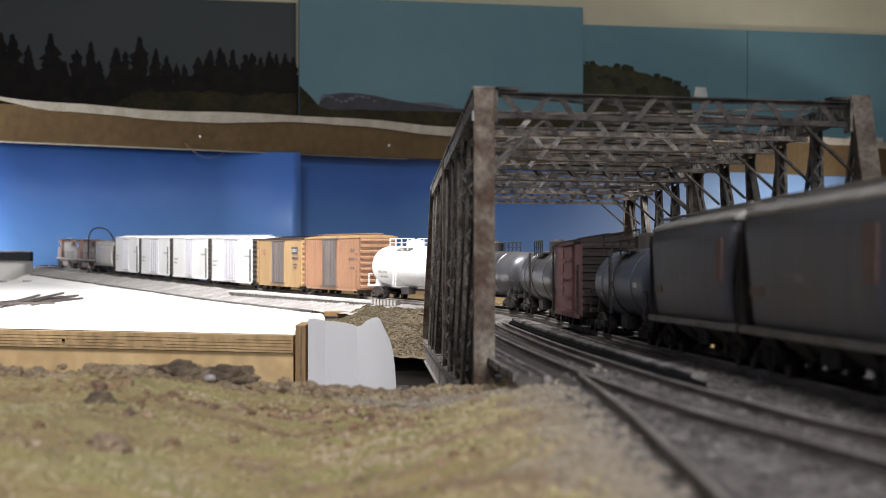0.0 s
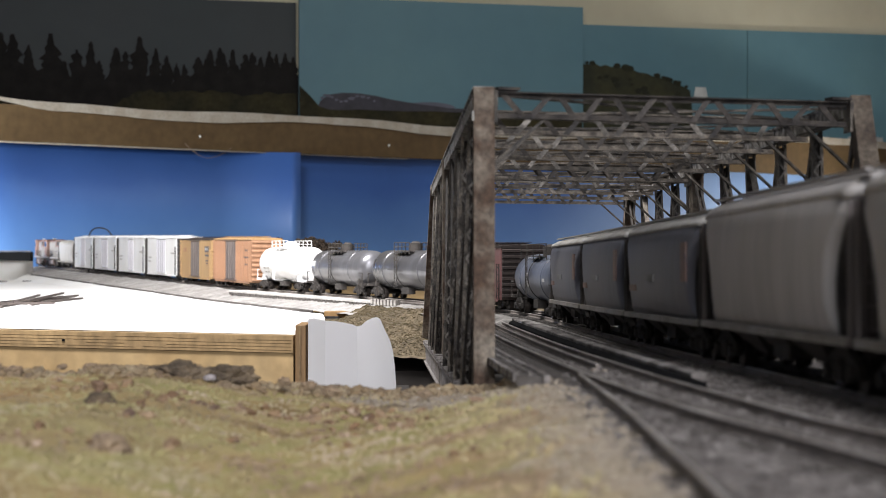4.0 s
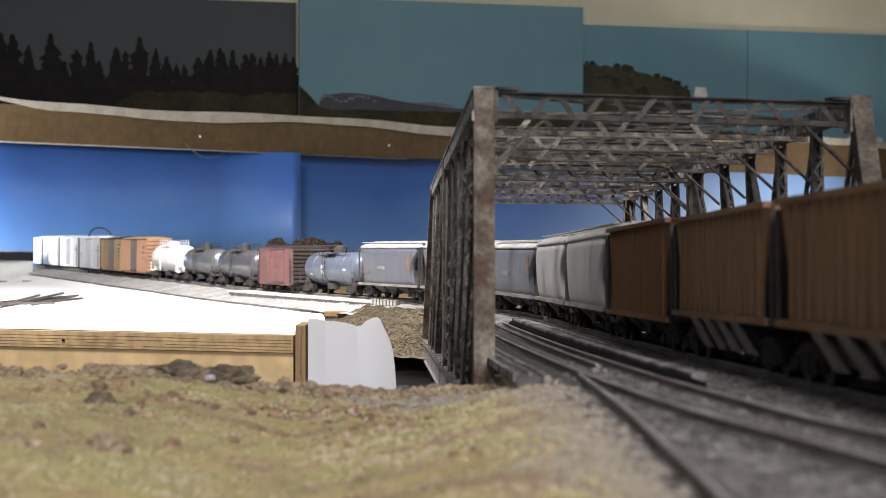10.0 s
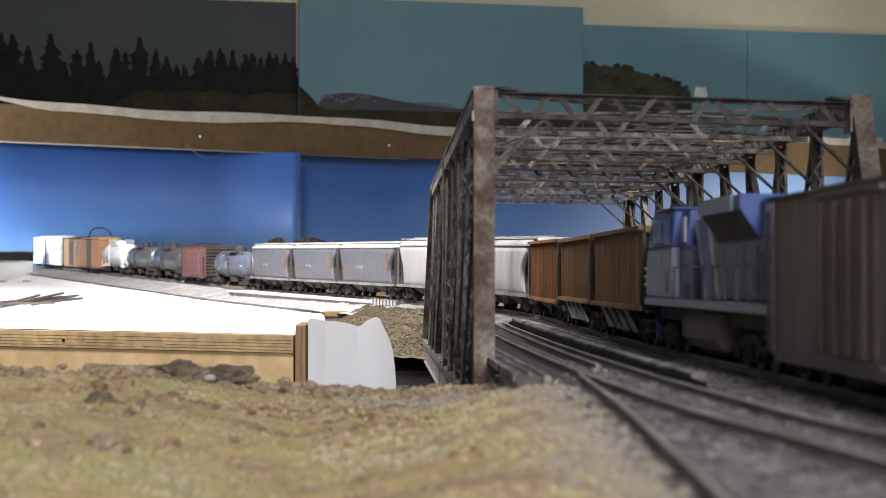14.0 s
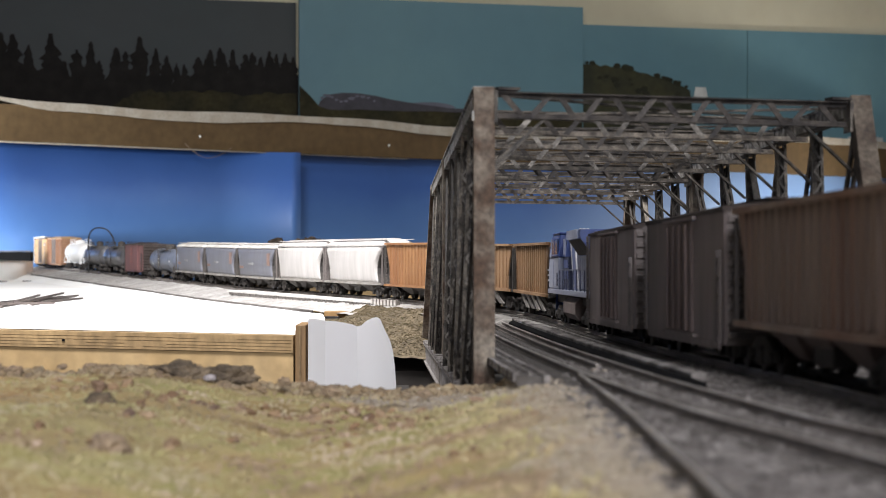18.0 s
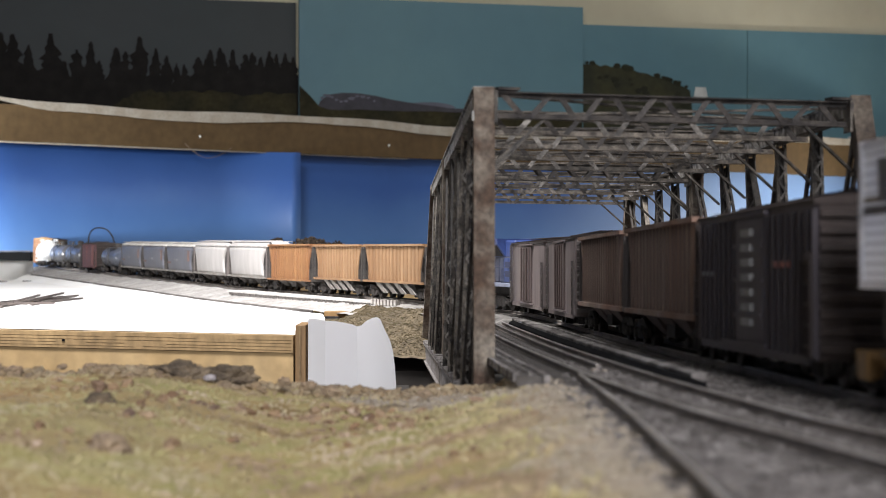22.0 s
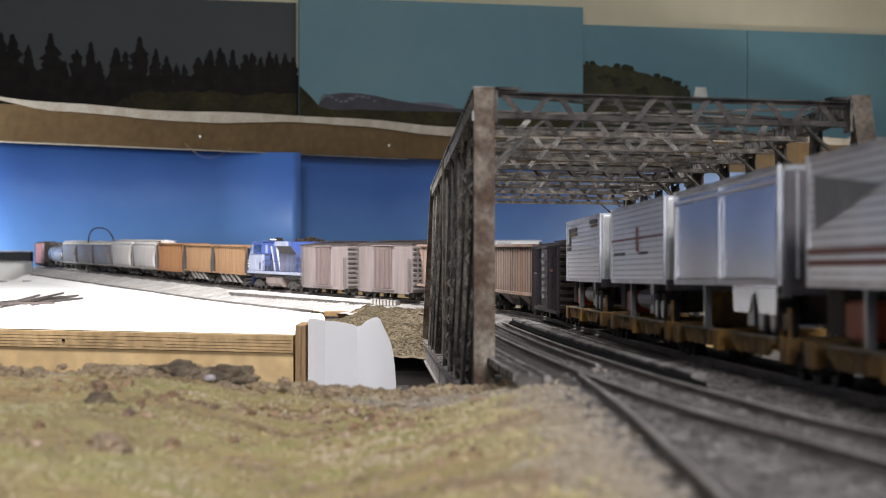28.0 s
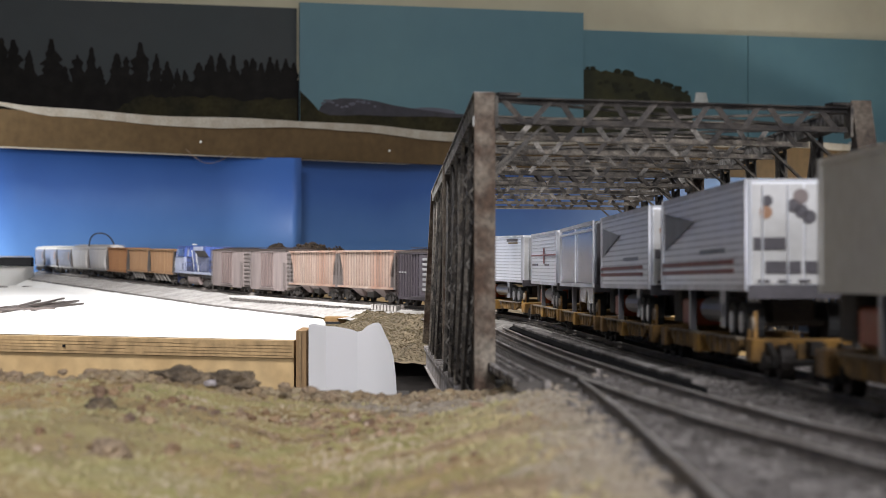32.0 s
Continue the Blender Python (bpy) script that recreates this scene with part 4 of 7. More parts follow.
M_pale_deck = mat("pale_plaster_strip", (0.62, 0.60, 0.57), 0.9, vary=0.4, scale=40, bump=0.0003, second=(0.46, 0.44, 0.41))


def stub_edge(s):
    return -0.030 - 0.013 * (s - 0.53) / 0.45


bm = fresh()
loft(bm, [[line(s, stub_edge(s), -0.0035), line(s, -0.0155, -0.0035), line(s, -0.0155, -0.0019), line(s, stub_edge(s), -0.0019)] for s in [0.53 + 0.45 * i / 30 for i in range(31)]])
part("deck_strip", bm, M_pale_deck, stub, "pale plastered strip")
# The core's dark colour puts in the shade beneath the strip.
bm = fresh()
loft(bm, [[line(s, stub_edge(s) + 0.002, -0.0062), line(s, -0.0155, -0.0062), line(s, -0.0155, -0.0036), line(s, stub_edge(s) + 0.002, -0.0036)] for s in [0.53 + 0.45 * i / 30 for i in range(31)]])
part("shadowed_core", bm, M_tie, stub)
bm = fresh()
box(bm, -0.0020, 0.0020, -0.0010, 0.0030, -0.0060, -0.0036)
END_TIE = mesh_of(bm, "tie_end", M_tie)
for i in range(40):
    s = 0.535 + 0.011 * i
    d = line(s + 0.003) - line(s - 0.003)
    part("tie_end", END_TIE, M_tie, stub, at=Matrix.Translation(line(s, stub_edge(s))) @ pose(0, 0, 0, 0, 0, math.degrees(math.atan2(d.y, d.x))) @ pose(0, -0.002, 0))
bm = fresh()
box(bm, -0.0009, 0.0009, -0.005, 0.005, -0.0040, 0.0006)
COMB = mesh_of(bm, "tie", PALE_TIE.materials[0])
for i in range(8):
    part("tie", COMB, M_tie, stub, at=Matrix.Translation(line(0.46 + 0.0085 * i, -0.030)) @ pose(0, 0, 0, 0, 0, -20))


# dark mottled shoulder along the near edge of the second track
bm = fresh()
rows = []
for i in range(81):
    y = 0.20 + 0.31 * i / 80
    rise = EYE + float(np.interp(-0.666 + y - 0.348, S_AXIS, RISE))
    rows.append([(0.039 + c + 0.0015 * wob(y, c, 50, 4), y, rise + up + 0.0012 * wob(y, c, 130, 9)) for c, up in ((-0.0035, -0.0055), (-0.002, -0.0028), (-0.0005, -0.0020), (0.0010, -0.0022), (0.0020, -0.0028), (0.0035, -0.0055))])
loft(bm, rows, caps=False, closed=False)
single("roadbed_shoulder", bm, mat("dark_mottled_shoulder", (0.19, 0.172, 0.16), 0.95, vary=0.9, scale=90, bump=0.0008, second=(0.08, 0.072, 0.067)), "dark mottled shoulder beside the second track", kind="structure", smooth=True)


def ballast(name, s0, s1, off0, off1, label, low=0.012, lift=0.0032):
    bm = fresh()
    n = int((s1 - s0) / 0.012)
    rows = []
    cross = [off0 - 0.010, off0 - 0.006, off0] + [off0 + (off1 - off0) * k / 6 for k in range(1, 6)] + [off1, off1 + 0.006, off1 + 0.010]
    drop = [low, 0.003, 0.0] + [0.0] * 5 + [0.0, 0.003, low]
    for i in range(n + 1):
        s = s0 + (s1 - s0) * i / n
        rows.append([line(s, c, -lift - d + 0.0008 * wob(s, c, 160, 3)) for c, d in zip(cross, drop)])
    loft(bm, rows, caps=False, closed=False)
    return single(name, bm, M_ballast, label, kind="structure", smooth=True)


M_bedplaster = mat("pale_grey_plaster_bed", (0.44, 0.425, 0.40), 0.95, vary=0.7, scale=30, bump=0.0008, second=(0.27, 0.255, 0.24), mix=0.35)


def far_bed():
    bm = fresh()
    offs = (-0.066, -0.058, -0.048, -0.036, -0.026, -0.018, -0.009, 0.0, 0.009, 0.018, 0.026, 0.032, 0.036)
    drop = (0.0112, 0.0098, 0.0080, 0.0060, 0.0046, 0.0036, 0.0032, 0.0032, 0.0032, 0.0036, 0.005, 0.010, 0.020)
    n = 420
    rows = []
    for i in range(n + 1):
        s = 0.44 + 4.26 * i / n
        rows.append([line(s, c + 0.0015 * wob(s, 0, 9, 2), -d + 0.0012 * wob(s, c, 26, 3) + 0.0007 * wob(s, c, 120, 5)) for c, d in zip(offs, drop)])
    loft(bm, rows, caps=False, closed=False)
    single("roadbed_far", bm, M_bedplaster, "pale grey plastered roadbed of the far track", kind="structure", smooth=True)
    bm = fresh()
    rows = []
    for i in range(121):
        s = 0.62 + 2.4 * i / 120
        rows.append([line(s, c + 0.003 * wob(s, c, 12, 7), -d + 0.0005 * wob(s, c, 40, 3)) for c, d in ((-0.0655, 0.0122), (-0.074, 0.0135), (-0.086, 0.0165), (-0.100, 0.0215), (-0.112, 0.030))])
    loft(bm, rows, caps=False, closed=False)
    single("plaster_apron", bm, M_white_table, "white plaster apron between the roadbed and the table", kind="structure", smooth=True)


far_bed()
ballast("roadbed_behind", -5.5, -0.95, -0.075, 0.03, "grey gravel roadbed behind the bridge", 0.02)
ballast("roadbed_bend", 0.02, 0.46, -0.030, 0.03, "grey gravel roadbed at the bend", 0.004)

# ---- the truss bridge: two spans, skewed ----
M_steel = mat("rusty_weathered_steel", (0.175, 0.15, 0.12), 0.6, 0.1, vary=1.0, scale=170, bump=0.0005, second=(0.018, 0.014, 0.011), mix=0.75, each=0.6)
M_dark_steel = mat("dark_brown_steel", (0.08, 0.067, 0.055), 0.65, 0.1, vary=1.0, scale=150, bump=0.0005, second=(0.012, 0.009, 0.008), mix=0.7, each=0.4)
M_lattice = mat("pale_chipped_lacing", (0.30, 0.275, 0.24), 0.7, 0.1, vary=1.0, scale=190, bump=0.0003, second=(0.03, 0.024, 0.02), mix=0.75, each=0.5)
M_post = mat("rusty_pale_end_post", (0.29, 0.255, 0.205), 0.85, 0.0, vary=1.0, scale=85, bump=0.0006, second=(0.085, 0.052, 0.034), mix=0.5)
M_post_brown = mat("rusty_brown_end_post", (0.15, 0.125, 0.095), 0.85, 0.0, vary=1.0, scale=85, bump=0.0006, second=(0.05, 0.034, 0.024), mix=0.5)
M_chord = mat("grey_speckled_chord", (0.50, 0.48, 0.45), 0.7, 0.2, vary=1.0, scale=190, bump=0.0004, second=(0.05, 0.042, 0.036))
M_girder = mat("silver_speckled_girder", (0.40, 0.38, 0.37), 0.7, 0.1, vary=1.0, scale=150, bump=0.0003, second=(0.14, 0.12, 0.11))
B0 = Vector((0.0142, 0.630, EYE - 0.0469))
AX = Vector((-0.0304, 0.9993, -0.0175)).normalized()
CR = Vector((0.1401, 0.041, -0.0004))
BH, PANEL = 0.1052, 0.0672
SINK = 0.0055  # the bottom chords lie below the post feet and a little outside them


def truss_span(first, NP, END, tail):
    """A span of NP panels, the last one longer by END; tail slants its far posts outwards at the foot, in panels."""
    start = B0 + AX * first
    rnd = random.Random(int(first * 1000) + 4)

    def P(i, w, h):
        u = i if i < NP - 0.5 else i + END
        return start + AX * (PANEL * u) + CR * w + Vector((0, 0, h))

    def Q(i, w, f):
        """On a side of the truss, f from the bottom chord (0) up to the top chord (1)."""
        return P(i, w, -SINK + (BH - 0.006 + SINK) * f) + out(i, w) * (1 - f)

    def out(i, w):
        """How far the foot of the truss stands outside its top, more so towards the far end."""
        return CR.normalized() * ((0.0033 + 0.0018 * (first + PANEL * i) / 0.65) * (-1 if w < 0.5 else 1))

    br = thing("truss_bridge", "weathered rust-brown double-track steel truss bridge span", "bridge", group="truss bridge spans")

    def bar(name, p, q, w, h, m=M_steel, up=(0, 0, 1), parent=None, label=""):
        bm = fresh()
        beam(bm, p, q, w, h, up)
        return part(name, bm, m, parent or br, label)

    side = CR.normalized()
    for w, sg in ((0, 1), (1, -1)):
        for i in (0, NP):
            lean = AX * (-0.05 if w == 1 and i == 0 and first == 0 else tail * PANEL if i == NP else 0.0)
            lean = lean + (out(NP + tail, w) + Vector((0, 0, -0.018)) if tail and i == NP else Vector())
            pale = w == 0 or i == NP or first == 0
            bar("end_post", P(i, w, -0.001) + lean, P(i, w, BH), 0.0074, 0.0062, (M_post_brown if w and not i else M_post) if pale else M_dark_steel, AX, label="broad pale rust-stained end post" if pale else "dark rusty end post")
            # raised edge angles on the post's face
            for d in (-0.0033, 0.0033):
                bar("edge_angle", P(i, w, 0) + lean + side * d - AX * 0.0033, P(i, w, BH - 0.001) + side * d - AX * 0.0033, 0.0008, 0.0006, (M_post_brown if w and not i else M_post) if pale else M_dark_steel, AX)
        bar("top_chord", P(0.05, w, BH - 0.003), P(NP - 0.03, w, BH - 0.003), 0.0060, 0.0058, M_chord)
        bar("top_cover", P(0.04, w, BH + 0.0004), P(NP - 0.02, w, BH + 0.0004), 0.0072, 0.0009, M_chord)
        bm = fresh()
        lo, hi = out(0, w), out(NP + tail, w)
        beam(bm, P(-0.02, w, -SINK - 0.0060) + lo, P(NP + tail, w, -SINK - 0.0060) + hi, 0.0022, 0.0120)
        for h in (-SINK - 0.0122, -SINK):
            beam(bm, P(-0.02, w, h) + lo, P(NP + tail, w, h) + hi, 0.0050, 0.0010)
        k = 8 * NP
        for j in range(k):
            u = 0.05 + (NP + END + tail - 0.2) * j / k
            c = start + AX * (PANEL * u) + CR * w + out(u, w) + Vector((0, 0, -SINK + 0.0012))
            beam(bm, c, c + AX * 0.0034, 0.0050, 0.0016 + 0.0008 * rnd.random())
        part("bottom_chord", bm, M_girder, br, "grey speckled bottom girder")
        lace = fresh()
        plates = fresh()
        # laced verticals: two channels with zigzag bars on the face that looks along the bridge
        for i in range(1, NP):
            for d in (-0.0019, 0.0019):
                bm = fresh()
                beam(bm, Q(i, w, 0.0) + side * d, Q(i, w, 1) + side * d, 0.0013, 0.0030, AX)
                part("post_channel", bm, M_steel, br)
            n = 22
            for j in range(n):
                a, b, f = (-0.0016, 0.0016, 1) if j % 2 else (0.0016, -0.0016, 1)
                beam(lace, Q(i, w, 0.03 + 0.94 * j / n) + side * a - AX * 0.0015, Q(i, w, 0.03 + 0.94 * (j + 1) / n) + side * b - AX * 0.0015, 0.0009, 0.0006, AX)
            # A dark sheet behind the bars stands for the post's inner shade.
            bm = fresh()
            beam(bm, Q(i, w, 0.02) + AX * 0.0012, Q(i, w, 0.98) + AX * 0.0012, 0.0034, 0.0005, AX)
            part("post_web", bm, M_dark_steel, br)
        for i in range(NP):
            a, b = ((i, i + 1) if i < 2 else (i + 1, i))
            if i == 2:
                for c, e in ((2, 3), (3, 2)):
                    bar("diagonal", Q(c, w, 0.98), Q(e, w, 0.04), 0.0030, 0.0014, up=AX)
                continue
            for d in (-0.0013, 0.0013):
                bm = fresh()
                beam(bm, Q(a, w, 0.98) + side * d, Q(b, w, 0.04) + side * d, 0.0011, 0.0030, AX)
                part("diagonal_bar", bm, M_dark_steel, br)
            for j in range(1, 16):
                f = j / 16
                c = Q(a, w, 0.98).lerp(Q(b, w, 0.04), f)
                beam(plates, c - side * 0.0015, c + side * 0.0015, 0.0012, 0.0020)
        tagged(part("post_lacing", lace, M_lattice, br), kind="stuff")
        tagged(part("batten_plates", plates, M_steel, br), kind="stuff")
        for i in (0, NP):
            bar("gusset_plate", P(i, w, BH - 0.0125) + side * (sg * 0.0042), P(i, w, BH - 0.001) + side * (sg * 0.0042), 0.0012, 0.010, M_steel, AX)
    for i in range(NP + 1):
        portal = i in (0, NP)
        zt, zb = BH - 0.0014, BH - 0.0103
        w0, w1 = 0.026, 0.974
        for nm, z, wide, sg in (("strut_top", zt, 0.0044 if portal else 0.0036, 1), ("strut_bottom", zb, 0.0040, -1)):
            bm = fresh()
            beam(bm, P(i, w0, z), P(i, w1, z), wide, 0.0005)
            beam(bm, P(i, w0, z + sg * -0.0009), P(i, w1, z + sg * -0.0009), 0.0006, 0.0018)
            part(nm, bm, M_dark_steel if portal and first == 0 and i == 0 else M_steel, br)
        k = 13
        for j in range(k):
            bm = fresh()
            a, b = w0 + 0.02 + (w1 - w0 - 0.04) * j / k, w0 + 0.02 + (w1 - w0 - 0.04) * (j + 0.72) / k
            lo, hi = (zt, zb) if j % 2 == 0 else (zb, zt)
            off = AX * rnd.uniform(-0.0006, 0.0002)
            beam(bm, P(i, a + rnd.uniform(-0.006, 0.006), lo) + off, P(i, b + rnd.uniform(-0.006, 0.006), hi) + off, 0.0020, 0.0007, AX)
            part("lacing_bar", bm, M_dark_steel if portal or rnd.random() < 0.55 else M_lattice, br)
        for w, sg in ((0.02, 1), (0.98, -1)):
            bar("knee_brace", P(i, w + sg * 0.135, zb), P(i, w, zb - 0.0165), 0.0009, 0.0026, up=AX)
        bar("floor_beam", P(i, 0.02, -0.004), P(i, 0.98, -0.004), 0.0024, 0.008, M_dark_steel)
        if portal:
            for w0c, w1c in ((0.03, 0.085), (0.915, 0.97)):
                bar("cover_plate", P(i, w0c, BH - 0.0002), P(i, w1c, BH - 0.0002), 0.0062, 0.0010, M_dark_steel)
    for i in range(NP):
        for a, b in ((0.03, 0.97), (0.97, 0.03)):
            bar("lateral_brace", P(i + 0.03, a, BH - 0.0022 - 0.0012 * (a > 0.5)), P(i + 0.97, b, BH - 0.0022 - 0.0012 * (a > 0.5)), 0.0020, 0.0009)
    for w in (0.24, 0.37, 0.58, 0.72):
        bar("stringer", P(0.01, w, 0.0012), P(NP + tail - 0.01, w, 0.0012), 0.0026, 0.0022, M_dark_steel)
    return br


# weathered planks lying along the bridge floor between the rails
M_plank = mat("weathered_grey_plank", (0.34, 0.315, 0.295), 0.8, vary=0.9, scale=70, second=(0.07, 0.06, 0.054), each=0.7)
deck = thing("bridge_floor", "weathered grey planks along the bridge floor", "floor", kind="structure")
rnd = random.Random(12)
for off, wide, up, s0 in ((-0.0785, 0.0018, -0.0010, -0.495), (-0.0748, 0.0012, -0.0009, -0.50), (-0.0712, 0.0018, -0.0008, -0.505), (-0.0668, 0.0030, -0.0030, -0.44), (-0.0572, 0.0050, -0.0024, -0.43), (-0.0462, 0.0044, -0.0026, -0.45), (-0.0398, 0.0040, -0.0036, -0.45), (-0.0338, 0.0042, 0.0012, -0.535), (-0.0285, 0.0038, -0.0014, -0.50), (-0.0238, 0.0036, -0.0026, -0.47), (-0.0192, 0.0036, -0.0030, -0.44), (-0.0140, 0.0040, -0.0026, -0.43), (-0.0042, 0.0048, -0.0028, -0.43), (0.0022, 0.0048, -0.0030, -0.43), (0.0136, 0.0040, -0.0028, -0.43), (0.0190, 0.0040, -0.0030, -0.43)):
    bm = fresh()
    s0, s1 = s0 + rnd.uniform(-0.006, 0.006), 0.05 + rnd.uniform(-0.02, 0.02)
    h = wide / 2
    loft(bm, [[line(s, off + a + 0.0004 * wob(s, off, 30), up + c + 0.0003 * wob(s, off, 50)) for a, c in ((-h, -0.0024), (h, -0.0024), (h, -0.0003), (h * 0.8, 0), (-h * 0.8, 0), (-h, -0.0003))] for s in [s0 + (s1 - s0) * i / 24 for i in range(25)]])
    part("plank", bm, M_plank, deck)
# a black strip painted as shade under the raised plank, and dark tie ends between the outer guard timbers
bm = fresh()
loft(bm, [[line(s, -0.0372 + a, c) for a, c in ((-0.0012, -0.0045), (0.0012, -0.0045), (0.0012, 0.0), (-0.0012, -0.0012))] for s in [-0.56 + 0.62 * i / 24 for i in range(25)]])
part("gap_shade", bm, M_black0, deck, "black strip standing for the shade under the plank")
bm = fresh()
box(bm, -0.0026, 0.0026, -0.0045, 0.0045, -0.0040, -0.0012)
BLOCK = mesh_of(bm, "tie_end", M_tie)
for i in range(28):
    s = -0.505 + 0.016 * i
    d = line(s + 0.003) - line(s - 0.003)
    part("tie_end", BLOCK, M_tie, deck, at=Matrix.Translation(line(s, -0.0750)) @ pose(0, 0, 0, 0, 0, math.degrees(math.atan2(d.y, d.x)) + rnd.uniform(-3, 3)))

truss_span(0.0, 5, 0.27, 0)
truss_span(5.27 * PANEL + 0.009, 4, 0.0, 1.3)

# a concrete seat at the near abutment
M_concrete = mat("pale_concrete", (0.36, 0.35, 0.33), 0.9, vary=0.4, scale=60, second=(0.25, 0.24, 0.22))
bm = fresh()
box(bm, -0.011, 0.011, -0.008, 0.008, -0.012, 0.0)
ob = single("bridge_seat", bm, M_concrete, "pale concrete bridge seat beside the end post", "bridge seat", bevel=0.0008)
ob.matrix_basis = pose(0.026, 0.64, EYE - 0.0425, 0, 0, 12)

# thin dark edge strip along the foot of the far roadbed
bm = fresh()
loft(bm, [[line(0.58 + 1.75 * i / 60, -0.0665 + a + 0.0015 * wob(i, 0, 0.3), -0.0112 + c) for a, c in ((-0.0013, -0.003), (0.0013, -0.003), (0.0013, 0.0006), (-0.0013, 0.0006))] for i in range(61)])
single("roadbed_edge", bm, M_tie, "thin dark edge strip along the far roadbed", kind="structure")

M_sill0 = mat("pale_tan_clip", (0.55, 0.47, 0.38), 0.7, vary=0.3)
# a white chip on the near end post and two pale clips on the rails
bm = fresh()
beam(bm, B0 + Vector((-0.0036, -0.0034, 0.0935)), B0 + Vector((-0.0036, -0.0034, 0.0970)), 0.0009, 0.0006, (0, 1, 0))
single("tape_chip", bm, M_white_block, "tiny white tape chip on the bridge post", "tape")
for x, y in ((0.0462, 0.556), (0.0488, 0.548)):
    bm = fresh()
    box(bm, -0.0006, 0.0006, -0.001, 0.001, 0, 0.0042)
    ob = single("rail_clip", bm, M_sill0, "small pale clip standing beside the rail", "clip", "rail clips", bevel=0.0002)
    ob.matrix_basis = pose(x, y, EYE - 0.0388, 8, 0, 20)


# ---- rolling stock: x points ahead, y to the left, z up from the rail heads ----
CARS = []
M_black = mat("dull_black_underbody", (0.028, 0.026, 0.025), 0.8, vary=0.4, scale=120, second=(0.05, 0.042, 0.036))
M_wheel = mat("dark_wheel_steel", (0.06, 0.05, 0.045), 0.5, 0.6, vary=0.4, scale=150)
M_truckm = mat("rusty_truck_frame", (0.05, 0.041, 0.035), 0.85, 0.1, vary=0.6, scale=160, second=(0.022, 0.019, 0.017))
M_white = mat("white_car_paint", (0.80, 0.80, 0.79), 0.5, vary=0.2, scale=40, second=(0.70, 0.69, 0.67), streak=True)
M_white_door = mat("off_white_door_paint", (0.50, 0.49, 0.52), 0.55, vary=0.25, scale=40, second=(0.44, 0.43, 0.45), streak=True)
M_orange = mat("faded_orange_paint", (0.42, 0.275, 0.13), 0.6, vary=0.3, scale=40, second=(0.35, 0.215, 0.095), streak=True)
M_salmon = mat("faded_salmon_paint", (0.38, 0.22, 0.13), 0.65, vary=0.4, scale=45, second=(0.30, 0.16, 0.09), streak=True)
M_door_grey = mat("grimy_door_paint", (0.17, 0.14, 0.125), 0.7, vary=0.4, scale=60, second=(0.10, 0.085, 0.08), streak=True)
M_red = mat("oxide_red_paint", (0.19, 0.080, 0.075), 0.65, vary=0.35, scale=45, second=(0.13, 0.055, 0.052), streak=True)
M_red_letters = mat("bright_red_lettering", (0.36, 0.115, 0.09), 0.6, vary=0.3, scale=90)
M_brown_roof = mat("dark_brown_roof", (0.045, 0.031, 0.026), 0.8, vary=0.4, scale=50)
M_roof_grey = mat("dusty_grey_roof", (0.5, 0.49, 0.46), 0.7, vary=0.4, scale=50, second=(0.36, 0.34, 0.31))
M_tank_white = mat("white_tank_paint", (0.84, 0.84, 0.84), 0.4, vary=0.15, scale=40, second=(0.76, 0.75, 0.73))
M_tank_grey = mat("grey_tank_paint", (0.195, 0.195, 0.207), 0.30, 0.5, vary=0.3, scale=35, second=(0.133, 0.129, 0.136), streak=True)
M_tank_dark = mat("dark_grey_tank_paint", (0.156, 0.156, 0.168), 0.30, 0.5, vary=0.3, scale=35, second=(0.101, 0.0975, 0.101), streak=True)
M_tank_blue = mat("blue_grey_tank_paint", (0.115, 0.131, 0.172), 0.42, vary=0.3, scale=35, second=(0.082, 0.094, 0.125), streak=True)
M_hop_grey = mat("grey_hopper_paint", (0.116, 0.12, 0.143), 0.5, vary=0.3, scale=30, second=(0.09, 0.09, 0.105), streak=True)
M_hop_white = mat("off_white_hopper_paint", (0.45, 0.43, 0.415), 0.55, vary=0.25, scale=35, second=(0.36, 0.338, 0.32), streak=True)
M_sill = mat("pale_sill_paint", (0.30, 0.285, 0.265), 0.6, vary=0.5, scale=80, second=(0.16, 0.145, 0.125))
M_stripe_orange = mat("faded_orange_band", (0.25, 0.145, 0.11), 0.6, vary=0.4, scale=80)
M_rib_orange = mat("rust_orange_hopper_paint", (0.30, 0.160, 0.060), 0.75, vary=0.5, scale=38, second=(0.19, 0.080, 0.028), streak=True, mix=0.45)
M_rib_yellow = mat("orange_hopper_paint", (0.32, 0.20, 0.105), 0.75, vary=0.4, scale=38, second=(0.20, 0.105, 0.046), streak=True)
M_rib_rust = mat("rust_streaked_hopper_paint", (0.24, 0.105, 0.06), 0.8, vary=0.5, scale=24, second=(0.285, 0.22, 0.178), streak=True, mix=0.4)
M_rib_edge = mat("rusty_rib_paint", (0.2, 0.12, 0.085), 0.85, vary=0.5, scale=40, second=(0.19, 0.142, 0.117), streak=True)
M_brace = mat("dusty_brace_paint", (0.17, 0.15, 0.135), 0.8, vary=0.5, scale=60, second=(0.2, 0.185, 0.17))
M_roof_dust = mat("dim_white_lettering", (0.3, 0.3, 0.3), 0.7, vary=0.4, scale=90)
M_pink = mat("pinkish_grey_car_paint", (0.235, 0.19, 0.18), 0.7, vary=0.4, scale=35, second=(0.156, 0.125, 0.118), streak=True)
M_pink_door = mat("dusky_door_paint", (0.156, 0.118, 0.109), 0.7, vary=0.4, scale=50, second=(0.121, 0.086, 0.0782), streak=True)
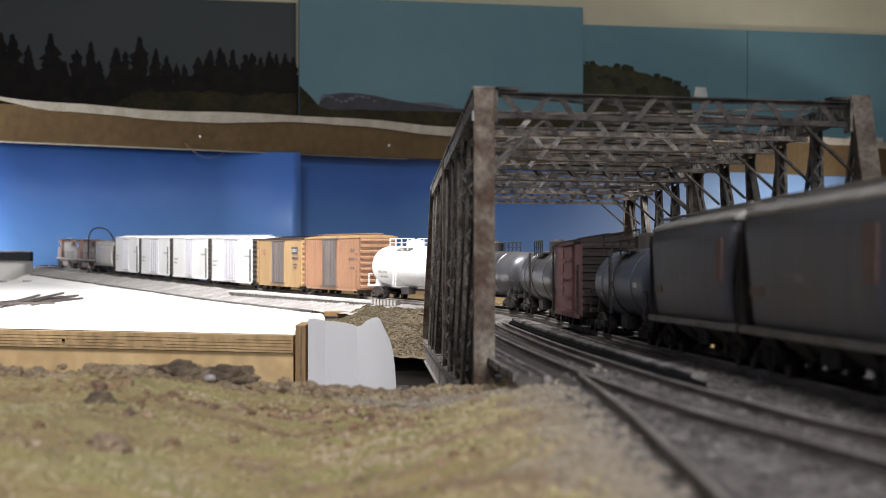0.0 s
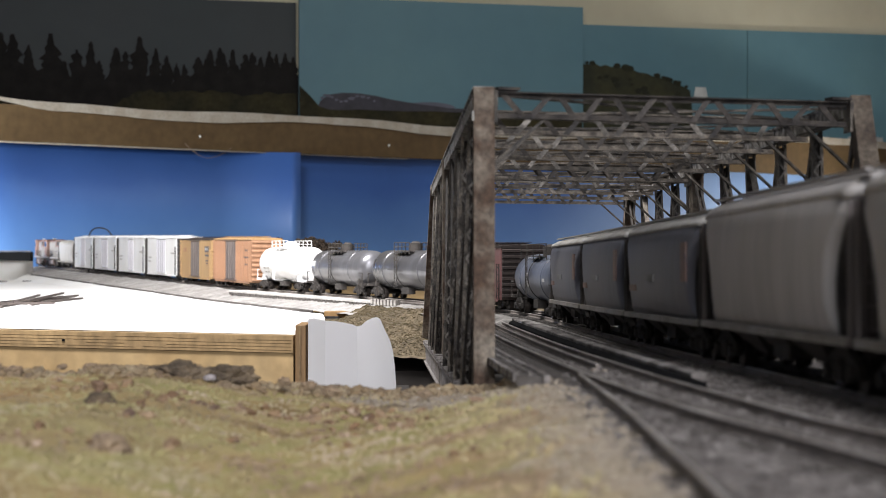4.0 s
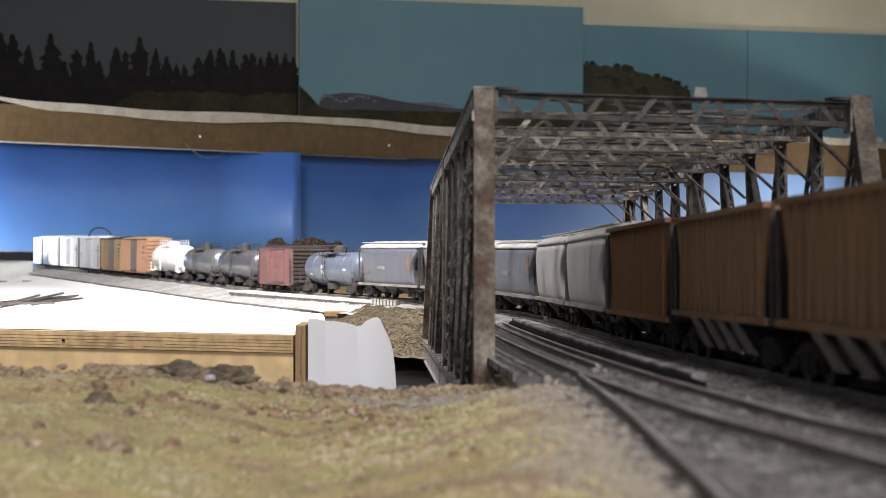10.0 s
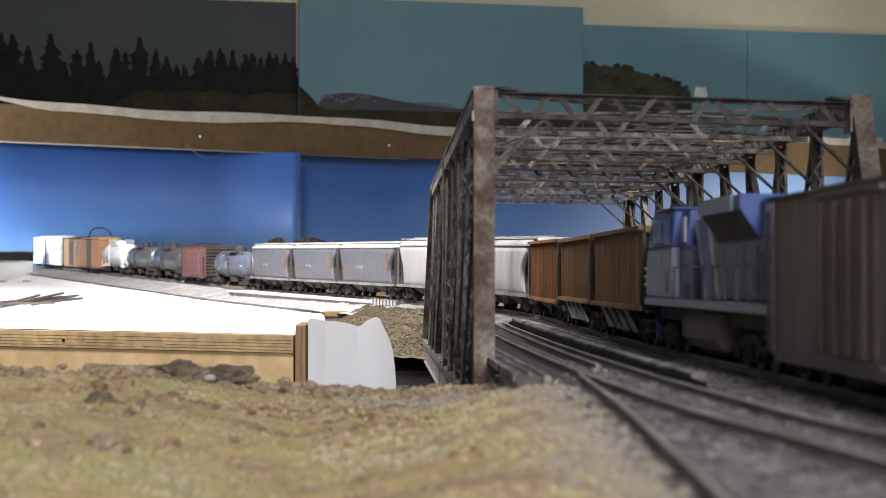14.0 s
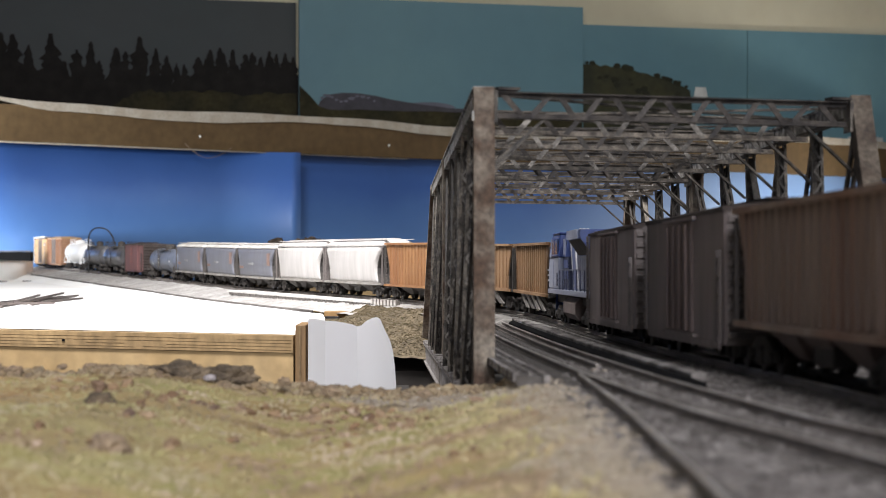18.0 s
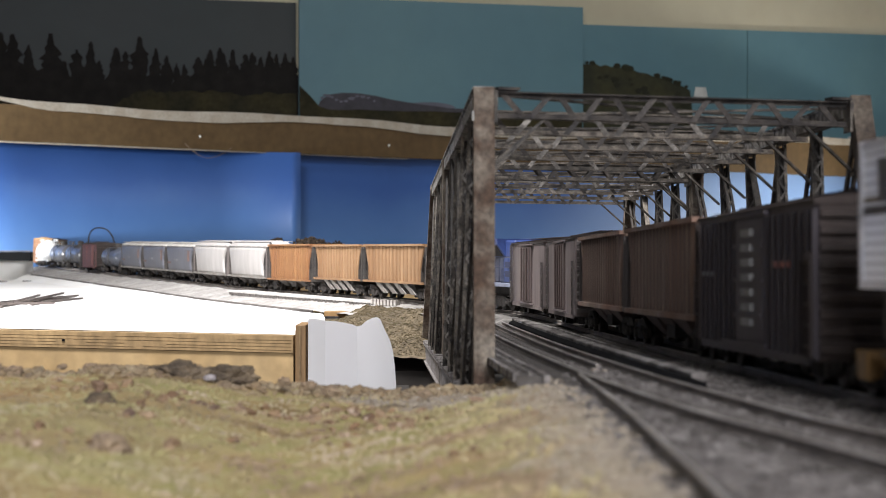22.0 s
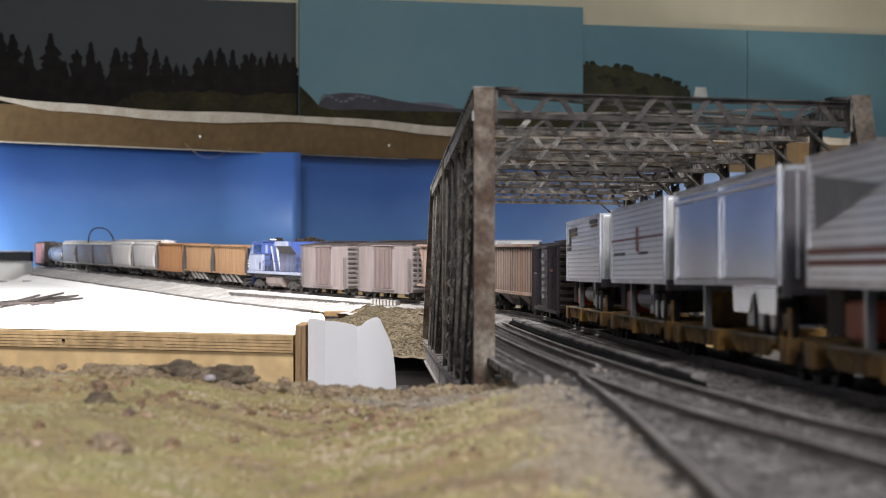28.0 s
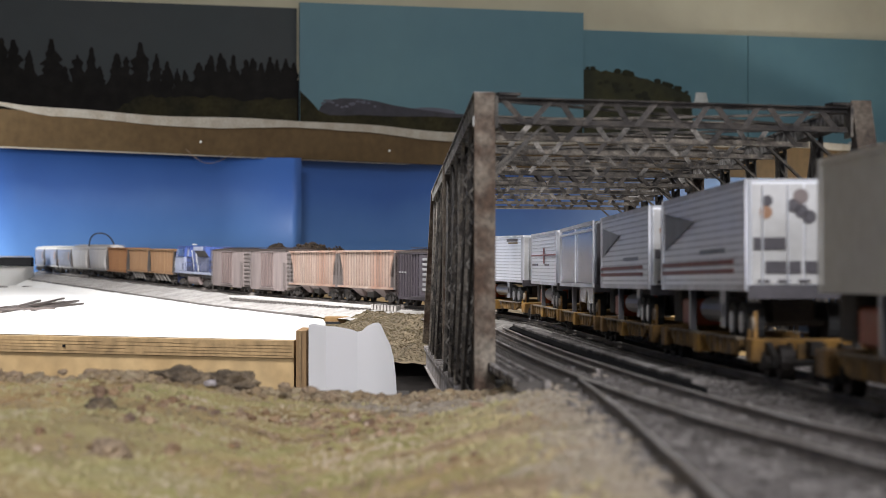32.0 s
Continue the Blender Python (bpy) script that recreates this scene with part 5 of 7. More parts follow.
M_purple = mat("dark_purple_car_paint", (0.052, 0.041, 0.054), 0.6, vary=0.5, scale=45, second=(0.026, 0.019, 0.023), streak=True)
M_loco_blue = mat("locomotive_blue", (0.045, 0.085, 0.27), 0.45, vary=0.25, scale=60, second=(0.035, 0.06, 0.19))
M_loco_white = mat("locomotive_pale_blue_white", (0.30, 0.325, 0.41), 0.45, vary=0.3, scale=60, second=(0.22, 0.24, 0.32))
M_loco_lav = mat("locomotive_faded_blue", (0.068, 0.08, 0.144), 0.5, vary=0.3, scale=60, second=(0.048, 0.0576, 0.104))
M_loco_pale = mat("locomotive_pale_lavender", (0.125, 0.135, 0.195), 0.5, vary=0.3, scale=60, second=(0.085, 0.093, 0.145))
M_navy = mat("locomotive_navy", (0.018, 0.028, 0.085), 0.5, vary=0.3, scale=60, second=(0.012, 0.017, 0.05))
M_loco_red = mat("locomotive_dull_red", (0.20, 0.11, 0.085), 0.65, vary=0.35, scale=60, second=(0.13, 0.075, 0.06))
M_loco_grey = mat("locomotive_grey", (0.25, 0.23, 0.215), 0.65, vary=0.35, scale=60, second=(0.18, 0.165, 0.155))
M_fuel = mat("dusty_brown_tank_paint", (0.2, 0.157, 0.144), 0.75, vary=0.4, scale=60, second=(0.122, 0.0957, 0.087))
M_blue_glass = mat("deep_blue_cab_glass", (0.02, 0.05, 0.16), 0.15, vary=0.05, spec=0.8)
M_glass = mat("dark_cab_glass", (0.012, 0.015, 0.02), 0.12, vary=0.05, spec=0.8)
M_letter_dark = mat("dark_lettering", (0.10, 0.09, 0.10), 0.6, vary=0.3, scale=90)
M_letter_white = mat("white_lettering", (0.72, 0.72, 0.72), 0.6, vary=0.3, scale=90)
M_silver = mat("ribbed_aluminium", (0.90, 0.91, 0.95), 0.36, 0.55, vary=0.2, scale=40, second=(0.84, 0.85, 0.88))
M_silver_groove = mat("aluminium_groove", (0.74, 0.74, 0.78), 0.4, 0.55, vary=0.2, scale=60)
M_trailer_grey = mat("smooth_grey_trailer", (0.78, 0.80, 0.84), 0.22, 0.8, vary=0.12, scale=30, second=(0.70, 0.72, 0.76))
M_trailer_beige = mat("plain_beige_trailer", (0.62, 0.60, 0.56), 0.5, vary=0.2, scale=30, second=(0.52, 0.50, 0.46))
M_trailer_white = mat("white_trailer_door", (0.60, 0.59, 0.58), 0.5, vary=0.2, scale=50, second=(0.50, 0.49, 0.47))
M_trailer_red = mat("red_trailer_stripe", (0.30, 0.09, 0.085), 0.5, vary=0.25, scale=60)
M_arrow = mat("slate_blue_arrow", (0.30, 0.32, 0.38), 0.5, vary=0.2, scale=60)
M_spine = mat("yellow_ochre_flatcar", (0.34, 0.185, 0.04), 0.7, vary=0.9, scale=60, second=(0.055, 0.033, 0.016), mix=0.6)
M_tyre = mat("black_tyre", (0.02, 0.02, 0.02), 0.8, vary=0.2)
M_redtank = mat("orange_red_fuel_tank", (0.42, 0.075, 0.02), 0.5, vary=0.25)
M_gold = mat("brown_gold_emblem", (0.20, 0.13, 0.05), 0.6, vary=0.3, scale=90)


def run(ob, lead, length, span=None):
    """Puts a car into the train: lead is where its leading end is at the start, in seconds of travel."""
    CARS.append((ob, lead * SPEED - length / 2, span or (length - 0.042)))


bm = fresh()
tube(bm, (0, -0.0014, 0), (0, 0.0014, 0), 0.0048, 16)
tube(bm, (0, -0.0022, 0), (0, -0.0014, 0), 0.0054, 16)
WHEEL = mesh_of(bm, "wheel", M_wheel)
bm = fresh()
for sg in (1, -1):
    y0, y1 = sg * 0.0112, sg * 0.0128
    extrude_y(bm, [(-0.0142, 0.0035), (-0.0142, 0.0068), (-0.005, 0.0102), (0.005, 0.0102), (0.0142, 0.0068), (0.0142, 0.0035), (0.0105, 0.0035), (0.0052, 0.0024), (-0.0052, 0.0024), (-0.0105, 0.0035)], y0, y1)
    for x in (-0.0102, 0.0102):
        tube(bm, (x, sg * 0.0126, 0.0048), (x, sg * 0.0142, 0.0048), 0.0019, 8)
    for x in (-0.0022, 0, 0.0022):
        tube(bm, (x, sg * 0.0132, 0.0028), (x, sg * 0.0132, 0.0078), 0.0009, 6)
box(bm, -0.003, 0.003, -0.0112, 0.0112, 0.0045, 0.0100)
for x in (-0.0102, 0.0102):
    tube(bm, (x, -0.0108, 0.0048), (x, 0.0108, 0.0048), 0.0011, 6)
TRUCK = mesh_of(bm, "truck", M_truckm)


def truck(car, x, axles=(-0.0102, 0.0102), stretch=1.0):
    t = part("truck", TRUCK, M_truckm, car, at=pose(x, 0, 0) @ Matrix.Diagonal((stretch, 1, 1, 1)))
    for ax in axles:
        for sg in (1, -1):
            part("wheel", WHEEL, M_wheel, t, at=pose(ax, sg * 0.0088, 0.0048, 0, 0, 0 if sg > 0 else 180))


def running_gear(car, L, zf, inset=0.021, axles=(-0.0102, 0.0102), stretch=1.0):
    """Trucks, couplers and the frame under a car."""
    for sg in (1, -1):
        truck(car, sg * (L / 2 - inset), axles, stretch)
        bm = fresh()
        box(bm, sg * (L / 2 - 0.006), sg * (L / 2 + 0.0035), -0.0016, 0.0016, 0.0065, 0.0105)
        part("coupler", bm, M_black, car)
    bm = fresh()
    box(bm, -L / 2 + 0.005, L / 2 - 0.005, -0.003, 0.003, 0.008, zf)
    box(bm, -0.012, 0.006, 0.006, 0.012, 0.005, zf)
    part("centre_sill", bm, M_black, car)


def ladder(car, x, y, z0, z1, m, w=0.005, along=True):
    bm = fresh()
    n = max(3, int((z1 - z0) / 0.0048))
    for s in (-w / 2, w / 2):
        p = (x + s, y, z0) if along else (x, y + s, z0)
        q = (x + s, y, z1) if along else (x, y + s, z1)
        beam(bm, p, q, 0.0006, 0.0006, (0, 1, 0))
    for i in range(n):
        z = z0 + (z1 - z0) * (i + 0.5) / n
        p = (x - w / 2, y, z) if along else (x, y - w / 2, z)
        q = (x + w / 2, y, z) if along else (x, y + w / 2, z)
        beam(bm, p, q, 0.0006, 0.0006)
    part("ladder", bm, m, car)


def bar_on(car, name, x0, x1, z0, z1, y, m, label="", thick=0.0004):
    bm = fresh()
    box(bm, x0, x1, y, y + thick, z0, z1)
    return part(name, bm, m, car, label)


def boxcar(name, label, L, z0, z1, m, m_roof, m_end=None, door=None, posts=0, bars=(), m_post=None, category="boxcar", group="", peak=0.0022, W=0.0175, e=0.0062):
    car = thing(name, label, category, group=group)
    h = L / 2
    bm = fresh()
    box(bm, -h + e, h - e, -W, W, z0, z1)
    part("body", bm, m, car, bevel=0.0004)
    bm = fresh()
    prof = [(-W - 0.0006, z1 - 0.0008), (-W - 0.0006, z1 + 0.0003), (0, z1 + peak), (W + 0.0006, z1 + 0.0003), (W + 0.0006, z1 - 0.0008)]
    loft(bm, [[(x, y, z) for y, z in prof] for x in (-h + e - 0.001, h - e + 0.001)])
    for i in range(int((L - 2 * e) / 0.012)):
        x = -h + e + 0.003 + i * 0.012
        loft(bm, [[(xx, y, z + 0.0005) for y, z in prof[1:4]] + [(xx, 0, z1)] for xx in (x, x + 0.001)])
    part("roof", bm, m_roof, car)
    bm = fresh()
    for y in (-0.0035, 0.0, 0.0035):
        box(bm, -h + e - 0.001, h - e + 0.001, y - 0.0013, y + 0.0013, z1 + peak + 0.0007, z1 + peak + 0.0012)
    part("running_board", bm, m_roof, car)
    for sg in (1, -1):
        bm = fresh()
        rows = [(h - e - 0.0002, z0)]
        for i in range(9):
            z = z0 + 0.003 + (z1 - z0 - 0.006) * i / 8
            rows += [(h - e + 0.0007, z - 0.0014), (h - e + 0.0019, z - 0.0008), (h - e + 0.0019, z + 0.0008), (h - e + 0.0007, z + 0.0014)]
        rows += [(h - e + 0.0007, z1), (h - e - 0.0002, z1)]
        extrude_x = [[(sg * x, y, z) for x, z in rows] for y in (-W * 0.96, W * 0.96)]
        loft(bm, extrude_x)
        part("corrugated_end", bm, m_end or m, car)
        ladder(car, sg * (h - e - 0.0034), W + 0.0012, z0 + 0.001, z1 - (0.001 if sg > 0 else 0.012), m_end or m)
    for sg in (1, -1):
        if door:
            dx, dw, dm, style = door
            bm = fresh()
            box(bm, dx - dw / 2, dx + dw / 2, sg * W, sg * (W + 0.0011), z0 + 0.0025, z1 - 0.0022)
            d = part("door", bm, dm, car, bevel=0.0002)
            if sg > 0:
                k = {"double": 4, "plug": 4, "single": 3}[style]
                for i in range(k):
                    x = dx - dw / 2 + dw * (i + 0.5) / k
                    bm = fresh()
                    tube(bm, (x, W + 0.0016, z0 + 0.003), (x, W + 0.0016, z1 - 0.003), 0.0005, 6) if style != "single" else box(bm, dx - dw / 2, dx + dw / 2, W + 0.001, W + 0.0016, z0 + (z1 - z0) * (i + 1) / (k + 1) - 0.0006, z0 + (z1 - z0) * (i + 1) / (k + 1) + 0.0006)
                    part("door_bar" if style != "single" else "door_rib", bm, dm, d)
            for zz in (z0 + 0.0012, z1 - 0.0016):
                bm = fresh()
                box(bm, dx - dw * 0.62, dx + dw * (1.05 if style == "single" else 0.62), sg * W, sg * (W + 0.0016), zz, zz + 0.0009)
                part("door_track", bm, dm if style != "plug" else m, car)
        if posts and sg > 0:
            bm = fresh()
            box(bm, -0.0006, 0.0006, 0, 0.0009, z0 + 0.001, z1 - 0.002)
            me = mesh_of(bm, "side_post", m_post or m)
            for i in range(posts):
                x = -h + 0.006 + (L - 0.012) * i / (posts - 1)
                if not door or abs(x - door[0]) > door[1] / 2 + 0.001:
                    part("side_post", me, m, car, at=pose(x, W, 0))
        bm = fresh()
        box(bm, -h + 0.012, h - 0.012, sg * W, sg * (W + 0.0006), z0 - 0.0012, z0 + 0.001)
        part("side_sill", bm, m, car)
    for x0, x1, a, b, bmn in bars:
        bar_on(car, "lettering", x0, x1, a, b, W + 0.0003, bmn, thick=0.0018 if door and abs((x0 + x1) / 2 - door[0]) < door[1] / 2 else 0.0003)
    running_gear(car, L, z0)
    return car


def tank_car(label, L, zc, r, m, dome, name="tank_car", bars=(), walk_rail=False, m_gear=None, reach=0.0):
    car = thing(name, label, "tank car")
    h = L / 2
    rings = []
    n = 28
    e = h - 0.010
    for x, f in ((-e, 0.25), (-e + 0.0012, 0.55), (-e + 0.003, 0.78), (-e + 0.006, 0.93), (-e + 0.010, 1.0), (e - 0.010, 1.0), (e - 0.006, 0.93), (e - 0.003, 0.78), (e - 0.0012, 0.55), (e, 0.25)):
        rings.append([(x, r * f * math.cos(2 * math.pi * i / n), zc + r * f * math.sin(2 * math.pi * i / n)) for i in range(n)])
    bm = fresh()
    loft(bm, rings)
    part("tank_shell", bm, m, car, smooth=True)
    for x in (-e * 0.55, 0.008, e * 0.55):
        bm = fresh()
        loft(bm, [[(x + d, (r + 0.0004) * math.cos(2 * math.pi * i / n), zc + (r + 0.0004) * math.sin(2 * math.pi * i / n)) for i in range(n)] for d in (-0.0006, 0.0006)])
        part("tank_band", bm, m_gear or M_black if x == 0.008 else m, car, smooth=True)
    bm = fresh()
    dr, dh = dome
    tube(bm, (0.004, 0, zc + r * 0.9), (0.004, 0, zc + r + dh), dr, 16)
    tube(bm, (0.004, 0, zc + r + dh), (0.004, 0, zc + r + dh + 0.0015), dr * 0.8, 16, dr * 0.5)
    part("dome", bm, m if walk_rail else (m_gear or M_black), car, smooth=False)
    # platform and railing round the dome
    z = zc + r * 0.93
    g = m if walk_rail else M_black
    bm = fresh()
    for sg in (1, -1):
        box(bm, -0.014, 0.022, sg * 0.007, sg * 0.013, z - 0.0004, z + 0.0004)
    part("platform", bm, g, car)
    half = reach or (0.030 if walk_rail else 0.019)
    for sg in (1, -1):
        bm = fresh()
        for k in range(5):
            x = 0.004 - half + 2 * half * k / 4
            beam(bm, (x, sg * 0.0125, z - 0.002), (x, sg * 0.0125, z + 0.0075), 0.0007, 0.0007, (0, 1, 0))
        for zz in (z + 0.0040, z + 0.0075):
            beam(bm, (0.004 - half, sg * 0.0125, zz), (0.004 + half, sg * 0.0125, zz), 0.0007, 0.0007)
        part("railing", bm, g, car)
    for sg in (1, -1):
        ladder(car, 0.004, sg * (r + 0.0018), 0.011, z, g, 0.006)
    # frame, bolsters and end platforms
    bm = fresh()
    box(bm, -h + 0.002, h - 0.002, -0.0045, 0.0045, 0.0095, 0.0125)
    for sg in (1, -1):
        box(bm, sg * (h - 0.009), sg * (h - 0.002), -0.0155, 0.0155, 0.0100, 0.0118)
    part("frame", bm, m_gear or M_black, car)
    for sg in (1, -1):
        bm = fresh()
        x = sg * (h - 0.021)
        loft(bm, [[(x + d, -0.014, 0.0105), (x + d, 0.014, 0.0105), (x + d, 0.0125, zc - r * 0.35), (x + d, -0.0125, zc - r * 0.35)] for d in (-0.002, 0.002)])
        part("saddle", bm, m_gear or M_black, car)
        for sy in (1, -1):
            bm = fresh()
            beam(bm, (sg * (h - 0.004), sy * 0.015, 0.0115), (sg * (h - 0.004), sy * 0.015, 0.021), 0.0007, 0.0007, (0, 1, 0))
            beam(bm, (sg * (h - 0.004), sy * 0.015, 0.021), (sg * (h - 0.014), sy * 0.015, 0.021), 0.0007, 0.0007)
            part("handrail", bm, m_gear or M_black, car)
    for x0, x1, a, b, bmn in bars:
        bm = fresh()
        k = 4
        pts = []
        for i in range(k + 1):
            z = a + (b - a) * i / k
            pts.append((math.sqrt(max(0, r * r - (z - zc) ** 2)) + 0.0003, z))
        loft(bm, [[(x, y, z) for y, z in pts] + [(x, y - 0.001, z) for y, z in pts[::-1]] for x in (x0, x1)])
        part("lettering", bm, bmn, car)
    running_gear(car, L, 0.0105)
    return car


def z_loft(bm, levels, corner=0.003):
    """A body from rounded rectangles: rows of z, half length, half width."""
    secs = []
    for z, lx, wy in levels:
        ring = []
        for sx, sy, a0 in ((1, 1, 0), (-1, 1, 90), (-1, -1, 180), (1, -1, 270)):
            for k in range(4):
                a = math.radians(a0 + 30 * k)
                ring.append((sx * (lx - corner) + corner * math.cos(a), sy * (wy - corner) + corner * math.sin(a), z))
        secs.append(ring)
    loft(bm, secs)


def bays(car, L, z, m, count, stripe=None):
    """Pyramid discharge bays hanging under a hopper."""
    x0, x1 = -L / 2 + 0.034, L / 2 - 0.034
    w = (x1 - x0) / count
    for i in range(count):
        a, b = x0 + w * i, x0 + w * (i + 1)
        c = (a + b) / 2
        bm = fresh()
        v = [bm.verts.new(p) for p in ((a, -0.015, z), (b, -0.015, z), (b, 0.015, z), (a, 0.015, z), (c - 0.005, -0.008, 0.005), (c + 0.005, -0.008, 0.005), (c + 0.005, 0.008, 0.005), (c - 0.005, 0.008, 0.005))]
        for f in ((0, 1, 2, 3), (4, 5, 1, 0), (5, 6, 2, 1), (6, 7, 3, 2), (7, 4, 0, 3), (7, 6, 5, 4)):
            bm.faces.new([v[j] for j in f])
        part("discharge_bay", bm, m, car)
        if stripe:
            bm = fresh()
            loft(bm, [[(a + w * 0.45 + dx + s, y, zz) for dx in (0, 0.0105)] + [(a + w * 0.45 + dx + s, y - 0.001, zz) for dx in (0.0105, 0)] for zz, y, s in ((z, 0.0166, 0.002), (0.0050, 0.0150, -0.017))])
            part("slope_brace", bm, stripe, car)


def end_cage(car, L, z0, z1, m, wide=0.0165):
    """Corner posts, platform and ladder at each end of a hopper."""
    for sg in (1, -1):
        x = sg * (L / 2 - 0.0035)
        bm = fresh()
        box(bm, x - 0.0032, x + 0.0032, -wide, wide, z0 - 0.0012, z0 + 0.0006)
        part("end_platform", bm, m, car)
        for y in (wide - 0.0008, -wide + 0.0008):
            bm = fresh()
            beam(bm, (x + sg * 0.0015, y, z0), (x + sg * 0.0015, y, z1), 0.0012, 0.0012, (0, 1, 0))
            part("corner_post", bm, m, car)
        ladder(car, x + sg * 0.002, 0.009, z0, z1, m, 0.007, False)
        bm = fresh()
        loft(bm, [[(sg * (L / 2 - 0.003), y, z0), (sg * (L / 2 - 0.03), y, z0), (sg * (L / 2 - 0.006), y, z0 + (z1 - z0) * 0.75)] for y in (-0.0045, 0.0045)])
        part("slope_sheet", bm, m, car)


def hopper_end(car, rows, wide, m):
    """Paints the gap's shade as a dark sheet on the body's drawn-in end: rows of z and half length."""
    for sg in (1, -1):
        bm = fresh()
        loft(bm, [[(sg * (x + d), y, z) for z, x in rows for d in (0.0007,)] + [(sg * (x - 0.002), y, z) for z, x in rows[::-1]] for y in (-wide, wide)])
        part("end_shade", bm, m, car, "dark end sheet painted as the gap's shade")


def covered_hopper(label, L, z0, z1, m, m_roof, m_sill, stripe=False, top=0.0048, group="", m_cage=None, bars=()):
    car = thing("covered_hopper", label, "hopper car", group=group)
    h = L / 2
    bm = fresh()
    dz = z1 - z0
    z_loft(bm, [(z0, h * 0.84, 0.0150), (z0 + dz * 0.10, h * 0.815, 0.0162), (z0 + dz * 0.25, h * 0.79, 0.0171), (z0 + dz * 0.42, h * 0.785, 0.0176), (z0 + dz * 0.6, h * 0.81, 0.0177), (z0 + dz * 0.75, h * 0.86, 0.0174), (z0 + dz * 0.88, h * 0.915, 0.0168), (z1, h * 0.935, 0.0160)], 0.0034)
    part("body", bm, m, car, smooth=True)
    hopper_end(car, [(z0, h * 0.84), (z0 + dz * 0.10, h * 0.815), (z0 + dz * 0.25, h * 0.79), (z0 + dz * 0.42, h * 0.785), (z0 + dz * 0.6, h * 0.81), (z0 + dz * 0.75, h * 0.86), (z0 + dz * 0.88, h * 0.915), (z1 - 0.001, h * 0.933)], 0.0146, M_black)
    bm = fresh()
    z_loft(bm, [(z1, h * 0.945, 0.0166), (z1 + top * 0.35, h * 0.945, 0.0158), (z1 + top * 0.75, h * 0.93, 0.0120), (z1 + top, h * 0.92, 0.0070)], 0.0034)
    part("roof", bm, m_roof, car, smooth=True)
    bm = fresh()
    box(bm, -h * 0.9, h * 0.9, -0.0035, 0.0035, z1 + top, z1 + top + 0.0012)
    part("hatch_trough", bm, m_roof, car)
    for sg in (1, -1):
        bm = fresh()
        box(bm, -h + 0.001, h - 0.001, sg * 0.0095, sg * 0.0125, z1 + top * 0.95, z1 + top * 0.95 + 0.0006)
        part("running_board", bm, m_roof, car)
        bm = fresh()
        box(bm, -h + 0.003, h - 0.003, sg * 0.0150, sg * 0.0172, z0 - 0.0012, z0 + 0.0008)
        part("side_sill", bm, m_sill, car, "pale side sill" if m_sill is M_sill else "")
    end_cage(car, L, z0, z1 - 0.001, m_cage or M_black)
    bays(car, L, z0 - 0.0006, M_black, 3)
    if stripe:
        bar_on(car, "faded_band", -h * 0.78, -h * 0.66, z0 + dz * 0.42, z1 - dz * 0.16, 0.0174, M_stripe_orange, "faded orange band")
        bar_on(car, "lettering", h * 0.02, h * 0.26, z0 + dz * 0.42, z0 + dz * 0.50, 0.0176, M_roof_dust)
        bar_on(car, "lettering", h * 0.55, h * 0.75, z0 + dz * 0.30, z0 + dz * 0.38, 0.0173, M_stripe_orange)
    for x0, x1, a, b, bmn in bars:
        bar_on(car, "lettering", x0, x1, a, b, 0.0174, bmn)
    running_gear(car, L, 0.0105)
    return car


def ribbed_hopper(label, L, z0, z1, m, ribs, stripe=None, m_bay=None, bars=(), group="", m_cage=None, m_rib=None):
    car = thing("open_hopper", label, "hopper car", group=group)
    h = L / 2
    dz = z1 - z0
    bm = fresh()
    z_loft(bm, [(z0, h * 0.80, 0.0158), (z0 + dz * 0.30, h * 0.81, 0.0160), (z0 + dz * 0.6, h * 0.86, 0.0160), (z1 - 0.0006, h * 0.95, 0.0160), (z1 - 0.0005, h * 0.93 - 0.001, 0.0150), (z1 - 0.008, h * 0.9, 0.0145)], 0.001)
    part("body", bm, m, car)
    hopper_end(car, [(z0, h * 0.80), (z0 + dz * 0.30, h * 0.81), (z0 + dz * 0.6, h * 0.86), (z1 - 0.003, h * 0.945)], 0.0150, m_cage or M_black)
    bm = fresh()
    box(bm, -0.0005, 0.0005, 0, 0.0006, z0 + 0.001, z1 - 0.0017)
    me = mesh_of(bm, "side_rib", m_rib or m)
    for i in range(ribs):
        x = -h * 0.785 + 1.57 * h * i / (ribs - 1)
        part("side_rib", me, m, car, at=pose(x, 0.0160, 0))
    for sg in (1, -1):
        bm = fresh()
        box(bm, -h * 0.94, h * 0.94, sg * 0.0152, sg * 0.0176, z1 - 0.0016, z1)
        part("top_rail", bm, m, car)
        bm = fresh()
        box(bm, -h + 0.004, h - 0.004, sg * 0.0152, sg * 0.0174, z0 - 0.0012, z0 + 0.0006)
        part("side_sill", bm, m, car)
        bm = fresh()
        box(bm, sg * (h - 0.0045), sg * (h - 0.002), -0.0152, 0.0152, z1 - 0.0026, z1 - 0.0002)
        part("end_rail", bm, m, car)
    end_cage(car, L, z0, z1 - 0.0026, m_cage or M_black)
    bays(car, L, z0 - 0.0006, m_bay or M_black, 4 if stripe else 3, stripe)
    for x0, x1, a, b, bmn in bars:
        bar_on(car, "lettering", x0, x1, a, b, 0.0174, bmn)
    running_gear(car, L, 0.0105)
    return car


